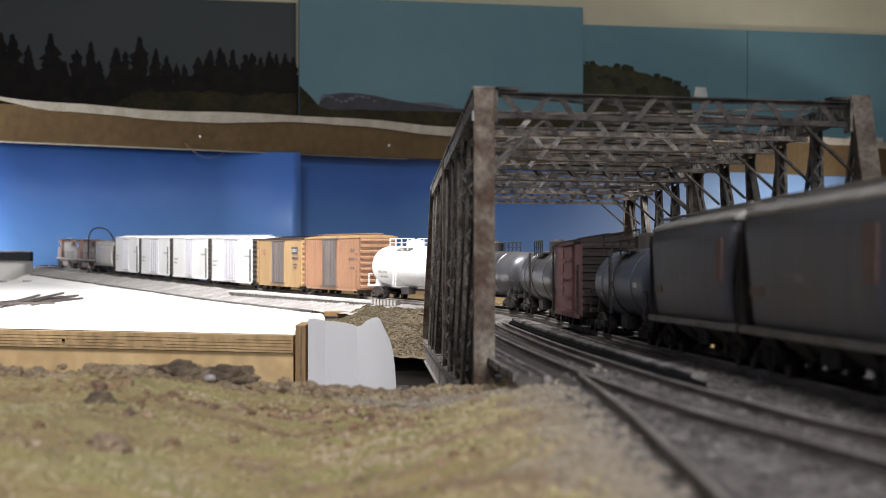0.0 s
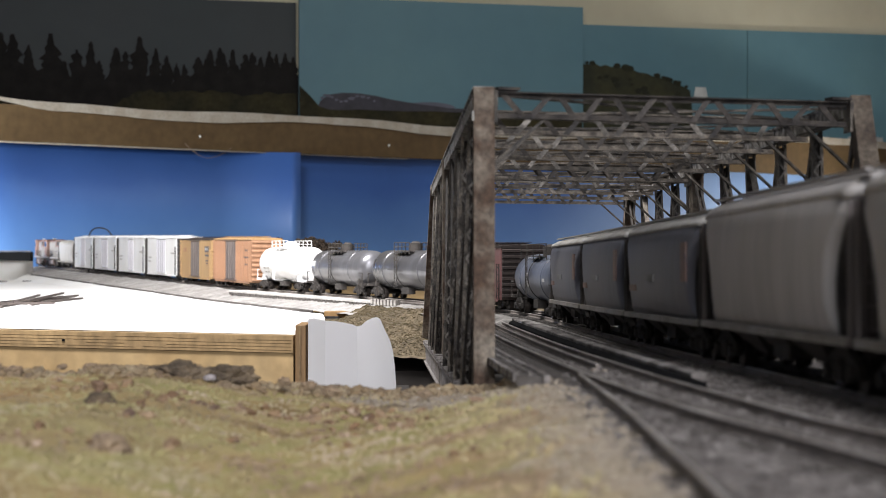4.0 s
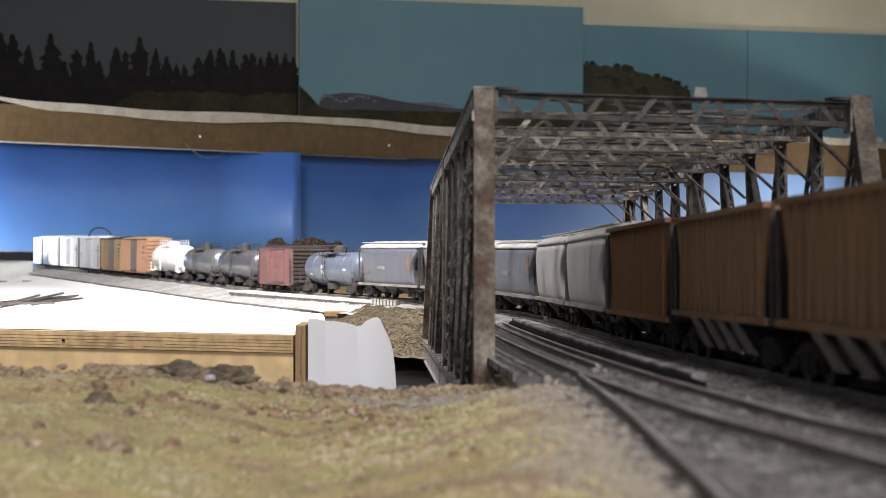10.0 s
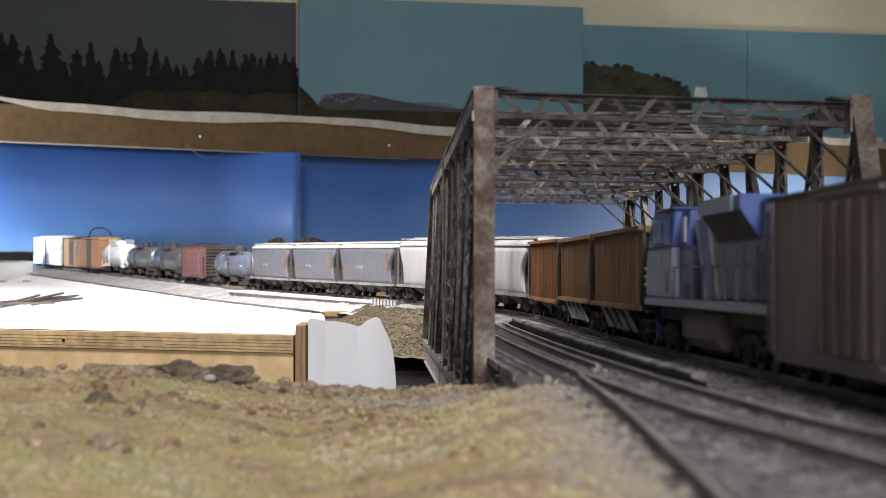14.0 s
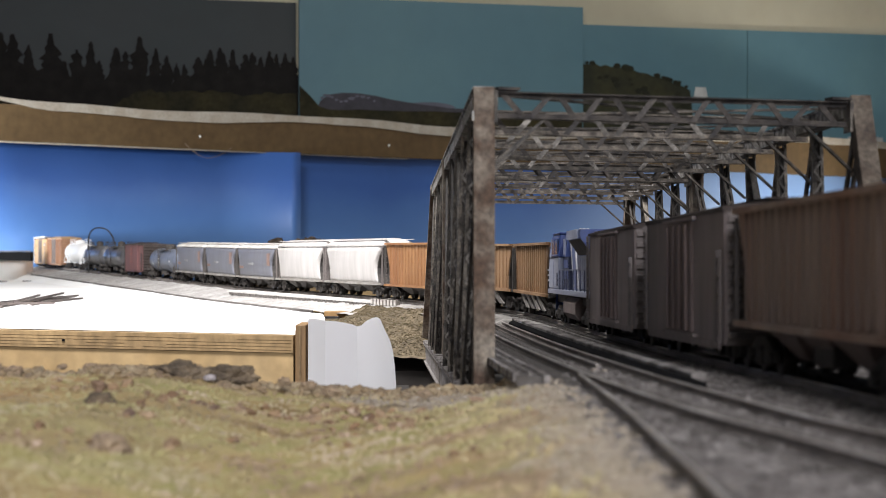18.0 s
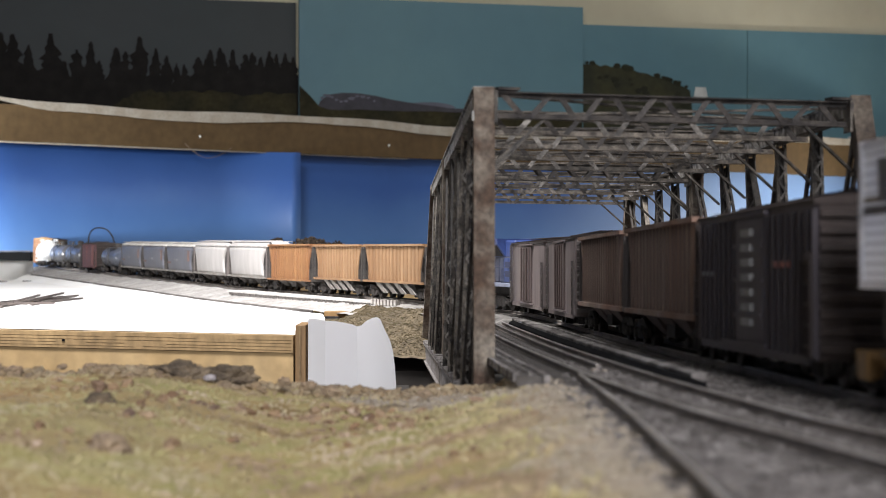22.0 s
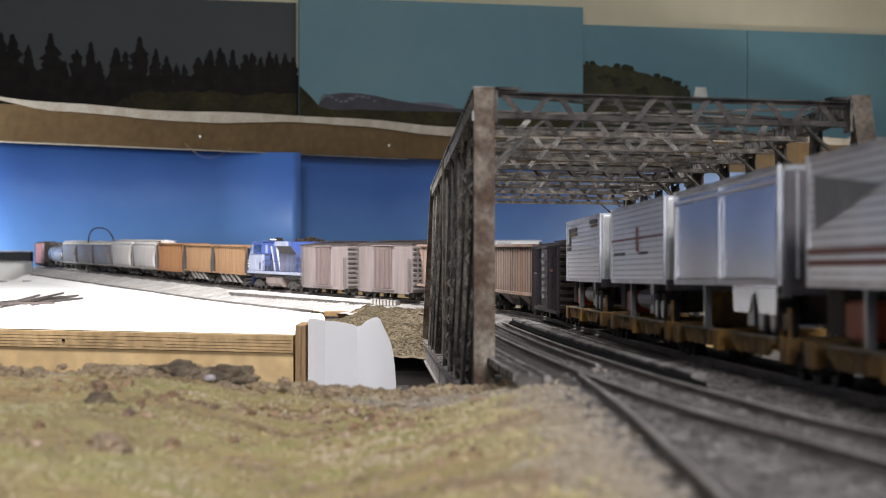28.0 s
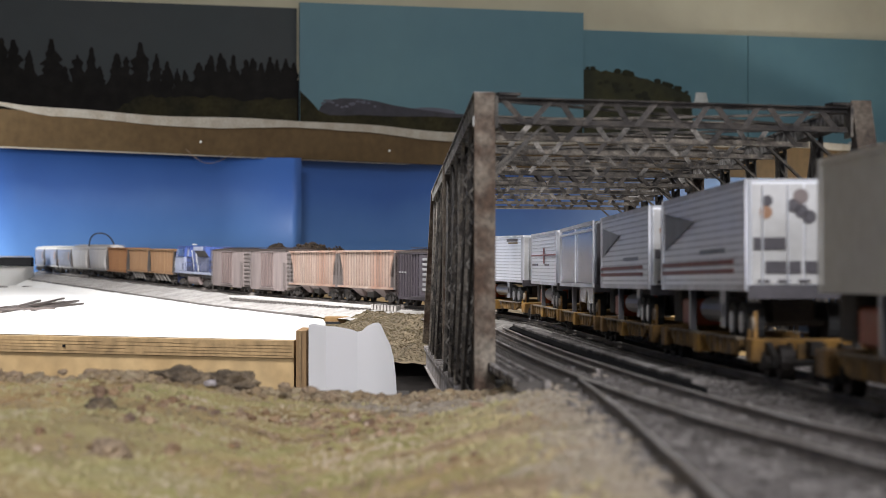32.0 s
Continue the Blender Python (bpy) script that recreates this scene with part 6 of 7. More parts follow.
def plain_front(car, h, m1, m2):
    bm = fresh()
    box(bm, h - 0.032, h - 0.008, -0.0140, 0.0140, 0.0192, 0.0385)
    part("nose", bm, m2, car, bevel=0.0012)
    bm = fresh()
    box(bm, h - 0.060, h - 0.0315, -0.0165, 0.0165, 0.0192, 0.0500)
    cab = part("cab", bm, m1, car, bevel=0.0012)
    for x0, x1 in ((h - 0.056, h - 0.046), (h - 0.0445, h - 0.0355)):
        bm = fresh()
        box(bm, x0, x1, 0.0164, 0.0168, 0.0380, 0.0460)
        part("side_window", bm, M_glass, cab)
    for y in (-0.009, 0.009):
        bm = fresh()
        box(bm, h - 0.0316, h - 0.0311, y - 0.005, y + 0.005, 0.0385, 0.0465)
        part("windscreen", bm, M_glass, cab)
    bm = fresh()
    box(bm, h - 0.062, h - 0.030, -0.0172, 0.0172, 0.0499, 0.0512)
    part("cab_roof", bm, m1, cab, bevel=0.0006)
    bm = fresh()
    box(bm, h - 0.0450, h - 0.0365, 0.0163, 0.0169, 0.0205, 0.0365)
    part("cab_door", bm, m1, cab)


def blue_front(car, h, m1, m2):
    """A wide cab: a pale full-width lower body, a raked windscreen over it, and a blue recess behind."""
    bm = fresh()
    loft(bm, [[(h - 0.0035, y, 0.0192), (h - 0.0035, y, 0.0290), (h - 0.0075, y, 0.0372), (h - 0.0600, y, 0.0372), (h - 0.0600, y, 0.0192)] for y in (-0.0163, 0.0163)])
    nose = part("nose", bm, m2, car, "pale blue-white full-width nose and lower cab", bevel=0.0008)
    bm = fresh()
    loft(bm, [[(h - 0.0080, y, 0.0370), (h - 0.0165, y, 0.0478), (h - 0.0200, y * 0.93, 0.0500), (h - 0.0600, y * 0.93, 0.0500), (h - 0.0600, y, 0.0370)] for y in (-0.0165, 0.0165)])
    cab = part("cab", bm, m1, car, "blue cab with a raked windscreen", bevel=0.0007)
    bm = fresh()
    box(bm, h - 0.0150, h - 0.0250, 0.0162, 0.0168, 0.0372, 0.0400)
    box(bm, h - 0.0215, h - 0.0250, 0.0160, 0.0167, 0.0398, 0.0475)
    part("window_post", bm, m2, cab, "pale post before the side window")
    for x0, x1 in ((h - 0.0420, h - 0.0265), (h - 0.0580, h - 0.0450)):
        bm = fresh()
        box(bm, x0, x1, 0.0163, 0.0168, 0.0388, 0.0470)
        w = part("side_window", bm, M_blue_glass, cab)
        bm = fresh()
        box(bm, x0, x1, 0.0163, 0.0171, 0.0378, 0.0386)
        part("window_sill", bm, m1, w)
    for y in (-0.0085, 0.0085):
        bm = fresh()
        loft(bm, [[(h - 0.0088 + d, y - 0.006, 0.0384), (h - 0.0088 + d, y + 0.006, 0.0384), (h - 0.0152 + d, y + 0.0055, 0.0466), (h - 0.0152 + d, y - 0.0055, 0.0466)] for d in (0.0, 0.0006)])
        part("windscreen", bm, M_glass, cab)
    bm = fresh()
    box(bm, h - 0.0610, h - 0.0190, -0.0158, 0.0158, 0.0499, 0.0509)
    part("cab_roof", bm, m1, cab, bevel=0.0004)
    bm = fresh()
    box(bm, h - 0.0345, h - 0.0270, 0.0162, 0.0166, 0.0210, 0.0350)
    part("cab_door", bm, m2, nose)
    bm = fresh()
    box(bm, h - 0.0560, h - 0.0500, 0.0162, 0.0167, 0.0210, 0.0285)
    part("louvre", bm, M_loco_lav, nose, "dark louvred panel low on the cab")
    for z in (0.0235, 0.0265, 0.0295):
        bm = fresh()
        box(bm, h - 0.0085, h - 0.0038, 0.0162, 0.0170, z, z + 0.0010)
        part("grab_iron", bm, M_letter_white, nose)
    for y in (-0.006, 0.006):
        bm = fresh()
        tube(bm, (h - 0.0040, y, 0.0320), (h - 0.0030, y, 0.0320), 0.0016, 12)
        part("headlight", bm, M_letter_white, nose)
    # recessed blue doorway behind the cab, with an equipment box over it
    bm = fresh()
    box(bm, h - 0.0840, h - 0.0602, -0.0112, 0.0132, 0.0192, 0.0372)
    part("recess_panel", bm, M_navy, car, "dark blue recess behind the cab")
    for z in (0.0250, 0.0310):
        bm = fresh()
        box(bm, h - 0.0830, h - 0.0615, 0.0131, 0.0136, z, z + 0.0045)
        part("recess_door", bm, m1, car)
    bm = fresh()
    loft(bm, [[(x, -0.0140, 0.0372), (x, 0.0140, 0.0372), (x, 0.0125, 0.0492), (x, -0.0125, 0.0492)] for x in (h - 0.0760, h - 0.0602)])
    part("equipment_box", bm, m1, car, "blue equipment box behind the cab")
    bm = fresh()
    box(bm, h - 0.0745, h - 0.0690, 0.0136, 0.0145, 0.0385, 0.0470)
    part("box_panel", bm, m2, car, "pale panel on the equipment box")


def locomotive(label, L, m1, m2, flare=True, six=True):
    car = thing("locomotive", label, "locomotive")
    h = L / 2
    W = 0.0165
    bm = fresh()
    box(bm, -h + 0.001, h - 0.001, -W, W, 0.0165, 0.0192)
    part("walkway", bm, M_loco_white if m1 is M_loco_blue else m2, car, "pale walkway edge", bevel=0.0003)
    bm = fresh()
    box(bm, -h + 0.004, h - 0.004, -0.011, 0.011, 0.0115, 0.0164)
    part("frame", bm, M_black, car)
    # nose, cab, hood and radiator section, from front to rear
    if flare:
        blue_front(car, h, m1, m2)
    else:
        plain_front(car, h, m1, m2)
    bm = fresh()
    box(bm, -h + 0.012, h - (0.0841 if flare else 0.0605), -0.0110, 0.0110, 0.0192, 0.0462)
    hood = part("hood", bm, M_loco_pale if flare else m2, car, bevel=0.001)
    k, run_of = (11, L - 0.102) if flare else (13, L - 0.078)
    for i in range(k):
        x0 = -h + 0.014 + run_of * i / k
        bm = fresh()
        box(bm, x0, x0 + run_of / k - 0.0010, 0.0109, 0.0114, 0.0200, 0.0365)
        part("hood_door", bm, (m1 if i < 2 else M_loco_pale) if flare else m2, hood)
    if flare:
        for d0, d1, mm, lb in ((0.0955, 0.1000, M_letter_white, "white diagonal stripe"), (0.1004, 0.1150, m1, "blue diagonal stripe"), (0.1154, 0.1195, M_letter_white, "thin white diagonal stripe")):
            bm = fresh()
            loft(bm, [[(h - d0, y, 0.0196), (h - d1, y, 0.0196), (h - d1 + 0.016, y, 0.0455), (h - d0 + 0.016, y, 0.0455)] for y in (0.0112, 0.0118)])
            part("stripe", bm, mm, hood, lb)
    bm = fresh()
    loft(bm, [[(x, -0.0112, 0.0462), (x, 0.0112, 0.0462), (x, 0.0098, 0.0488), (x, -0.0098, 0.0488)] for x in (-h + 0.055, h - (0.085 if flare else 0.064))])
    part("hood_roof", bm, m1, hood)
    for x in (h - 0.092, h - 0.106, h - 0.120):
        bm = fresh()
        tube(bm, (x, 0, 0.0486), (x, 0, 0.0503), 0.0055, 14)
        part("fan", bm, M_black, hood)
    bm = fresh()
    if flare:
        sec = [(-0.0110, 0.0370), (0.0110, 0.0370), (0.0172, 0.0460), (0.0172, 0.0500), (-0.0172, 0.0500), (-0.0172, 0.0460)]
    else:
        sec = [(-0.0112, 0.0370), (0.0112, 0.0370), (0.0112, 0.0490), (0.0100, 0.0500), (-0.0100, 0.0500), (-0.0112, 0.0490)]
    loft(bm, [[(x, y, z) for y, z in sec] for x in ((-h + 0.030, -h + 0.090) if flare else (-h + 0.008, -h + 0.066))])
    rad = part("radiator_section", bm, m1, car)
    if flare:
        for sg in (1, -1):
            bm = fresh()
            loft(bm, [[(x, sg * 0.0117, 0.0376), (x, sg * 0.0169, 0.0452), (x, sg * 0.0165, 0.0452), (x, sg * 0.0113, 0.0376)] for x in (-h + 0.033, -h + 0.087)])
            part("radiator_screen", bm, M_black, rad)
            bm = fresh()
            box(bm, -h + 0.0400, -h + 0.0905, sg * 0.0171, sg * 0.0177, 0.0456, 0.0502)
            part("radiator_rim", bm, m2, rad, "pale radiator rim")
        bm = fresh()
        box(bm, -h + 0.008, -h + 0.0298, -0.0114, 0.0114, 0.0370, 0.0488)
        part("end_hood", bm, m1, car, "blue rear end of the hood", bevel=0.0008)
        for z in (0.0235, 0.0300):
            bm = fresh()
            box(bm, -h + 0.0125, -h + 0.0290, 0.0114, 0.0119, z, z + 0.0040)
            part("end_louvre", bm, M_navy, hood)
        bm = fresh()
        box(bm, -h + 0.0320, -h + 0.0400, 0.0114, 0.0119, 0.0220, 0.0355)
        part("hood_grille", bm, M_loco_lav, hood, "faded blue grille low on the hood")
    else:
        for i in range(3):
            bm = fresh()
            box(bm, -h + 0.015 + 0.012 * i, -h + 0.025 + 0.012 * i, 0.0111, 0.0116, 0.0400, 0.0475)
            part("radiator_screen", bm, M_black, rad)
    # fuel tank, handrails, steps, horn
    bm = fresh()
    loft(bm, [[(x, y, z) for y, z in ((-0.0150, 0.0125), (-0.0150, 0.0070), (-0.0125, 0.0038), (0.0125, 0.0038), (0.0150, 0.0070), (0.0150, 0.0125), (0.0125, 0.0150), (-0.0125, 0.0150))] for x in (-0.030, 0.030)])
    part("fuel_tank", bm, M_fuel, car, "dusty brown fuel tank")
    for sg in (1, -1):
        n = 9
        for i in range(n):
            x = -h + 0.006 + (L - 0.07) * i / (n - 1)
            bm = fresh()
            beam(bm, (x, sg * 0.0160, 0.0190), (x, sg * 0.0160, 0.0300), 0.0006, 0.0006, (0, 1, 0))
            part("stanchion", bm, M_loco_lav if flare else M_black, car)
        bm = fresh()
        beam(bm, (-h + 0.006, sg * 0.0160, 0.0300), (h - 0.064, sg * 0.0160, 0.0300), 0.0006, 0.0006)
        part("handrail", bm, M_loco_lav if flare else M_black, car)
        for sx in (1, -1):
            bm = fresh()
            for k in range(3):
                box(bm, sx * (h - 0.009), sx * (h - 0.002), sg * 0.0125, sg * 0.0165, 0.0065 + 0.0035 * k, 0.0072 + 0.0035 * k)
            part("step", bm, M_black, car)
    bm = fresh()
    box(bm, h - 0.0015, h - 0.0005, -0.012, 0.012, 0.004, 0.0165)
    part("pilot", bm, m1, car)
    bm = fresh()
    for y in (-0.002, 0, 0.002):
        tube(bm, (h - 0.050, y, 0.0525), (h - 0.043, y, 0.0525), 0.0006, 6, 0.0011)
    part("horn", bm, M_letter_white, car)
    running_gear(car, L, 0.0118, 0.036, (-0.0135, 0.0, 0.0135) if six else (-0.0102, 0.0102), 1.35 if six else 1.05)
    return car


def trailer(name, label, L, m, style, z0=0.0242, z1=0.0555, W=0.0158):
    t = thing(name, label, "trailer", group="trailers on flatcars")
    h = L / 2
    bm = fresh()
    box(bm, -h, h, -W, W, z0, z1)
    part("box", bm, m, t, bevel=0.0009 if style != "smooth" else 0.0022)
    if style in ("ribbed", "arrow"):
        n = 13
        bm = fresh()
        box(bm, -h + 0.003, h - 0.003, 0, 0.0003, -0.00028, 0.00028)
        me = mesh_of(bm, "side_groove", M_silver_groove)
        for i in range(n):
            part("side_groove", me, M_silver_groove, t, at=pose(0, W, z0 + 0.0032 + (z1 - z0 - 0.006) * i / (n - 1)))
    for zz, hh in ((z0, 0.0018), (z1 - 0.0016, 0.0016)):
        for sg in (1, -1):
            bm = fresh()
            box(bm, -h, h, sg * W, sg * (W + 0.0005), zz, zz + hh)
            part("side_rail", bm, M_silver_groove if style != "plain" else m, t)
    for x in (-h + 0.0004, h - 0.0022):
        bm = fresh()
        box(bm, x, x + 0.0018, W, W + 0.0007, z0, z1)
        part("corner_trim", bm, M_silver_groove if style != "plain" else m, t)
    # rear doors
    for sg in (1, -1):
        bm = fresh()
        box(bm, -h - 0.0006, -h, sg * 0.0003, sg * (W - 0.0012), z0 + 0.0018, z1 - 0.0015)
        d = part("rear_door", bm, M_trailer_white if style in ("arrow", "ribbed") else M_trailer_beige if style == "plain" else M_letter_dark, t)
        for f in (0.3, 0.75):
            bm = fresh()
            tube(bm, (-h - 0.0010, sg * W * f, z0 + 0.002), (-h - 0.0010, sg * W * f, z1 - 0.002), 0.0003, 6)
            part("lock_rod", bm, M_silver, d)
    bm = fresh()
    box(bm, -h - 0.0008, -h + 0.001, -W, W, z0 - 0.0022, z0 + 0.0016)
    part("rear_bumper", bm, M_letter_dark, t)
    # running gear of the trailer
    bm = fresh()
    box(bm, -h + 0.004, h - 0.004, -0.005, 0.005, z0 - 0.0022, z0)
    part("chassis_rail", bm, M_black, t)
    for x in (-h + 0.014, -h + 0.0275):
        for sg in (1, -1):
            bm = fresh()
            tube(bm, (0, -0.0026, 0), (0, 0.0026, 0), 0.0058, 18)
            w = part("wheel", bm, M_tyre, t, at=pose(x, sg * 0.0118, 0.0152))
            bm = fresh()
            tube(bm, (0, 0.0024 * sg, 0), (0, 0.0031 * sg, 0), 0.0031, 12)
            part("rim", bm, M_tank_grey, w)
        bm = fresh()
        tube(bm, (x, -0.0115, 0.0152), (x, 0.0115, 0.0152), 0.0012, 8)
        box(bm, x - 0.002, x + 0.002, -0.006, 0.006, 0.0152, z0 - 0.002)
        part("axle", bm, M_black, t)
    for sg in (1, -1):
        bm = fresh()
        box(bm, h - 0.043, h - 0.0408, sg * 0.0118, sg * 0.0140, 0.0108, z0)
        box(bm, h - 0.0445, h - 0.0395, sg * 0.0112, sg * 0.0146, 0.0098, 0.0108)
        part("landing_leg", bm, M_tank_grey, t)
    bm = fresh()
    box(bm, -h + 0.044, -h + 0.052, 0.0118, 0.0132, 0.0130, z0)
    part("mud_flap", bm, M_tank_grey, t)
    if style != "smooth":
        bm = fresh()
        tube(bm, (-h + 0.046, 0.0100, 0.0182), (-h + 0.080, 0.0100, 0.0182), 0.0040, 14)
        part("air_tank", bm, M_tank_grey, t)
        bm = fresh()
        box(bm, h - 0.036, h - 0.020, -0.004, 0.0125, 0.0122, 0.0212)
        part("refrigerator_fuel_tank", bm, M_redtank, t, "orange-red tank under the trailer", bevel=0.0008)
        bm = fresh()
        box(bm, h - 0.019, h - 0.006, -0.010, 0.0130, 0.0130, z0 - 0.0002)
        part("battery_box", bm, M_black, t, "black box under the trailer's nose", bevel=0.0006)
    else:
        bm = fresh()
        loft(bm, [[(-h + 0.006, y, z0), (-h + 0.062, y, z0), (-h + 0.060, y, z0 - 0.0075), (-h + 0.040, y, z0 - 0.0075), (-h + 0.036, y, z0 - 0.002), (-h + 0.030, y, z0 - 0.002), (-h + 0.027, y, z0 - 0.0075), (-h + 0.008, y, z0 - 0.0075)] for y in (0.0150, 0.0156)])
        part("side_skirt", bm, m, t)
    y = W + 0.0003
    dz = z1 - z0
    if style == "arrow":
        for a, b in ((0.16, 0.205), (0.245, 0.29)):
            bar_on(t, "red_stripe", -h + 0.018, h - 0.002, z0 + dz * a, z0 + dz * b, y, M_trailer_red, "dull red stripe")
        bm = fresh()
        loft(bm, [[(h - 0.008, yy, z0 + dz * 0.84), (h - 0.008, yy, z0 + dz * 0.44), (h - 0.062, yy, z0 + dz * 0.70)] for yy in (y, y + 0.0003)])
        part("arrow_emblem", bm, M_arrow, t, "slate-blue arrow emblem")
        bar_on(t, "lettering", -h + 0.030, -h + 0.068, z0 + dz * 0.355, z0 + dz * 0.40, y, M_arrow)
        for yy, zz, w2, hh in ((0.0098, 0.42, 0.0045, 0.055), (-0.0085, 0.42, 0.004, 0.055), (0.0060, 0.21, 0.005, 0.055), (-0.0045, 0.21, 0.0042, 0.055)):
            bm = fresh()
            box(bm, -h - 0.0010, -h - 0.0006, yy - w2, yy + w2, z0 + dz * (zz - hh), z0 + dz * (zz + hh))
            part("lettering", bm, M_letter_dark, t)
        for yy in (0.0115, 0.0058, 0.0, -0.006, -0.0115):
            bm = fresh()
            box(bm, -h - 0.0010, -h - 0.0006, yy - 0.0017, yy + 0.0017, z0 + dz * 0.075, z0 + dz * 0.10)
            part("marker_strip", bm, M_letter_dark, t)
        for yy, zz, r, mm in ((0.0105, 0.80, 0.0016, M_letter_dark), (0.0108, 0.70, 0.0018, M_salmon), (0.0030, 0.76, 0.0019, M_letter_dark), (0.0008, 0.71, 0.0019, M_letter_dark), (-0.0015, 0.66, 0.0019, M_letter_dark), (0.0010, 0.84, 0.0022, M_pink)):
            bm = fresh()
            tube(bm, (-h - 0.0010, yy, z0 + dz * zz), (-h - 0.0006, yy, z0 + dz * zz), r, 12)
            part("painted_blob", bm, mm, t)
    if style == "ribbed":
        for x0, x1, a, b, mm in ((h - 0.050, h - 0.014, 0.80, 0.865, M_letter_dark), (h - 0.021, h - 0.0145, 0.58, 0.799, M_letter_dark), (h - 0.021, h - 0.004, 0.50, 0.555, M_letter_dark), (h - 0.050, h - 0.0215, 0.735, 0.785, M_gold), (h - 0.014, h - 0.004, 0.585, 0.615, M_gold), (-h + 0.012, -h + 0.040, 0.87, 0.93, M_letter_dark), (-h + 0.012, -h + 0.036, 0.82, 0.855, M_gold)) if "gold" in label else ((-h + 0.004, h - 0.003, 0.55, 0.575, M_trailer_red), (-0.006, -0.002, 0.40, 0.70, M_trailer_red), (h - 0.040, h - 0.010, 0.36, 0.40, M_letter_dark), (-0.030, -0.010, 0.36, 0.39, M_letter_dark)):
            bar_on(t, "lettering", x0, x1, z0 + dz * a, z0 + dz * b, y, mm)
        for zz, r in ((0.72, 0.0045), (0.30, 0.0034)):
            bm = fresh()
            tube(bm, (-h - 0.0010, 0.006, z0 + dz * zz), (-h - 0.0006, 0.006, z0 + dz * zz), r, 6)
            part("emblem", bm, M_gold, t, "brown and gold hexagon emblem")
    if style == "smooth":
        bar_on(t, "panel_joint", -0.001, 0.0005, z0 + 0.001, z1 - 0.002, y, M_silver)
        bar_on(t, "roof_band", -h + 0.001, h - 0.001, z1 - 0.0045, z1 - 0.0035, y, M_silver)
    return t


M_spine_bright = mat("fresh_ochre_paint", (0.42, 0.22, 0.04), 0.6, vary=0.5, scale=70, second=(0.17, 0.09, 0.024), mix=0.4)
M_dust = mat("dusty_flatcar_flange", (0.30, 0.25, 0.19), 0.85, vary=0.6, scale=80, second=(0.14, 0.105, 0.07))


def spine_car(L, span):
    car = thing("spine_flatcar", "yellow-ochre skeleton flatcar carrying a trailer", "flatcar", group="flatcars in the train")
    h = L / 2
    bm = fresh()
    box(bm, -h + 0.002, h - 0.002, -0.0040, 0.0040, 0.0055, 0.0098)
    part("centre_sill", bm, M_spine, car)
    for x0, x1 in ((-h + 0.022, -h + 0.072), (h - 0.080, h - 0.028)):
        for sg in (1, -1):
            bm = fresh()
            loft(bm, [[(x0, y, 0.0104), (x1, y, 0.0104), (x1, y, 0.0086), (x1 - 0.007, y, 0.0056), (x0 + 0.007, y, 0.0056), (x0, y, 0.0086)] for y in (sg * 0.0146, sg * 0.0160)])
            f = part("side_frame", bm, M_spine, car, bevel=0.0002)
            bm = fresh()
            box(bm, x0 - 0.0005, x1 + 0.0005, sg * 0.0140, sg * 0.0168, 0.0104, 0.0110)
            part("top_flange", bm, M_dust, f, "dusty pale top flange")
            for k in range(4):
                x = x0 + (x1 - x0) * (k + 0.8) / 4.6
                bm = fresh()
                box(bm, x - 0.0004, x + 0.0004, sg * 0.0160, sg * 0.0165, 0.0060, 0.0104)
                part("stiffener", bm, M_spine, f)
        bm = fresh()
        box(bm, x0, x1, -0.0145, 0.0145, 0.0083, 0.0094)
        part("wheel_platform", bm, M_spine, car)
    for x in (-h + 0.0075, h - 0.0125, 0.006):
        bm = fresh()
        loft(bm, [[(x - 0.0045, y, 0.0110), (x + 0.0045, y, 0.0110), (x + 0.0036, y, 0.0046), (x - 0.0036, y, 0.0046)] for y in (-0.0164, 0.0164)])
        part("bolster", bm, M_spine_bright, car, "bright ochre cross bolster", bevel=0.0003)
    # brake stand at the rear end
    bm = fresh()
    beam(bm, (-h + 0.012, 0.0135, 0.0095), (-h + 0.012, 0.0135, 0.0185), 0.0010, 0.0010, (0, 1, 0))
    beam(bm, (-h + 0.020, 0.0135, 0.0095), (-h + 0.020, 0.0135, 0.0170), 0.0010, 0.0010, (0, 1, 0))
    stand = part("brake_stand", bm, M_spine_bright, car)
    bm = fresh()
    tube(bm, (-h + 0.012, 0.0140, 0.0150), (-h + 0.012, 0.0148, 0.0150), 0.0022, 12)
    part("brake_wheel", bm, M_dust, stand, "pale brake wheel")
    bm = fresh()
    box(bm, h - 0.024, h - 0.014, -0.006, 0.006, 0.0095, 0.0218)
    part("hitch", bm, M_spine, car, "ochre trailer hitch")
    running_gear(car, L, 0.0056, 0.006, (-0.0085, 0.0085), 0.85)
    return car


def trailer_on_car(tr, lead, L):
    car = spine_car(L + 0.022, L)
    run(car, lead + 0.011 / SPEED, L + 0.022, L)
    run(tr, lead, L, L)


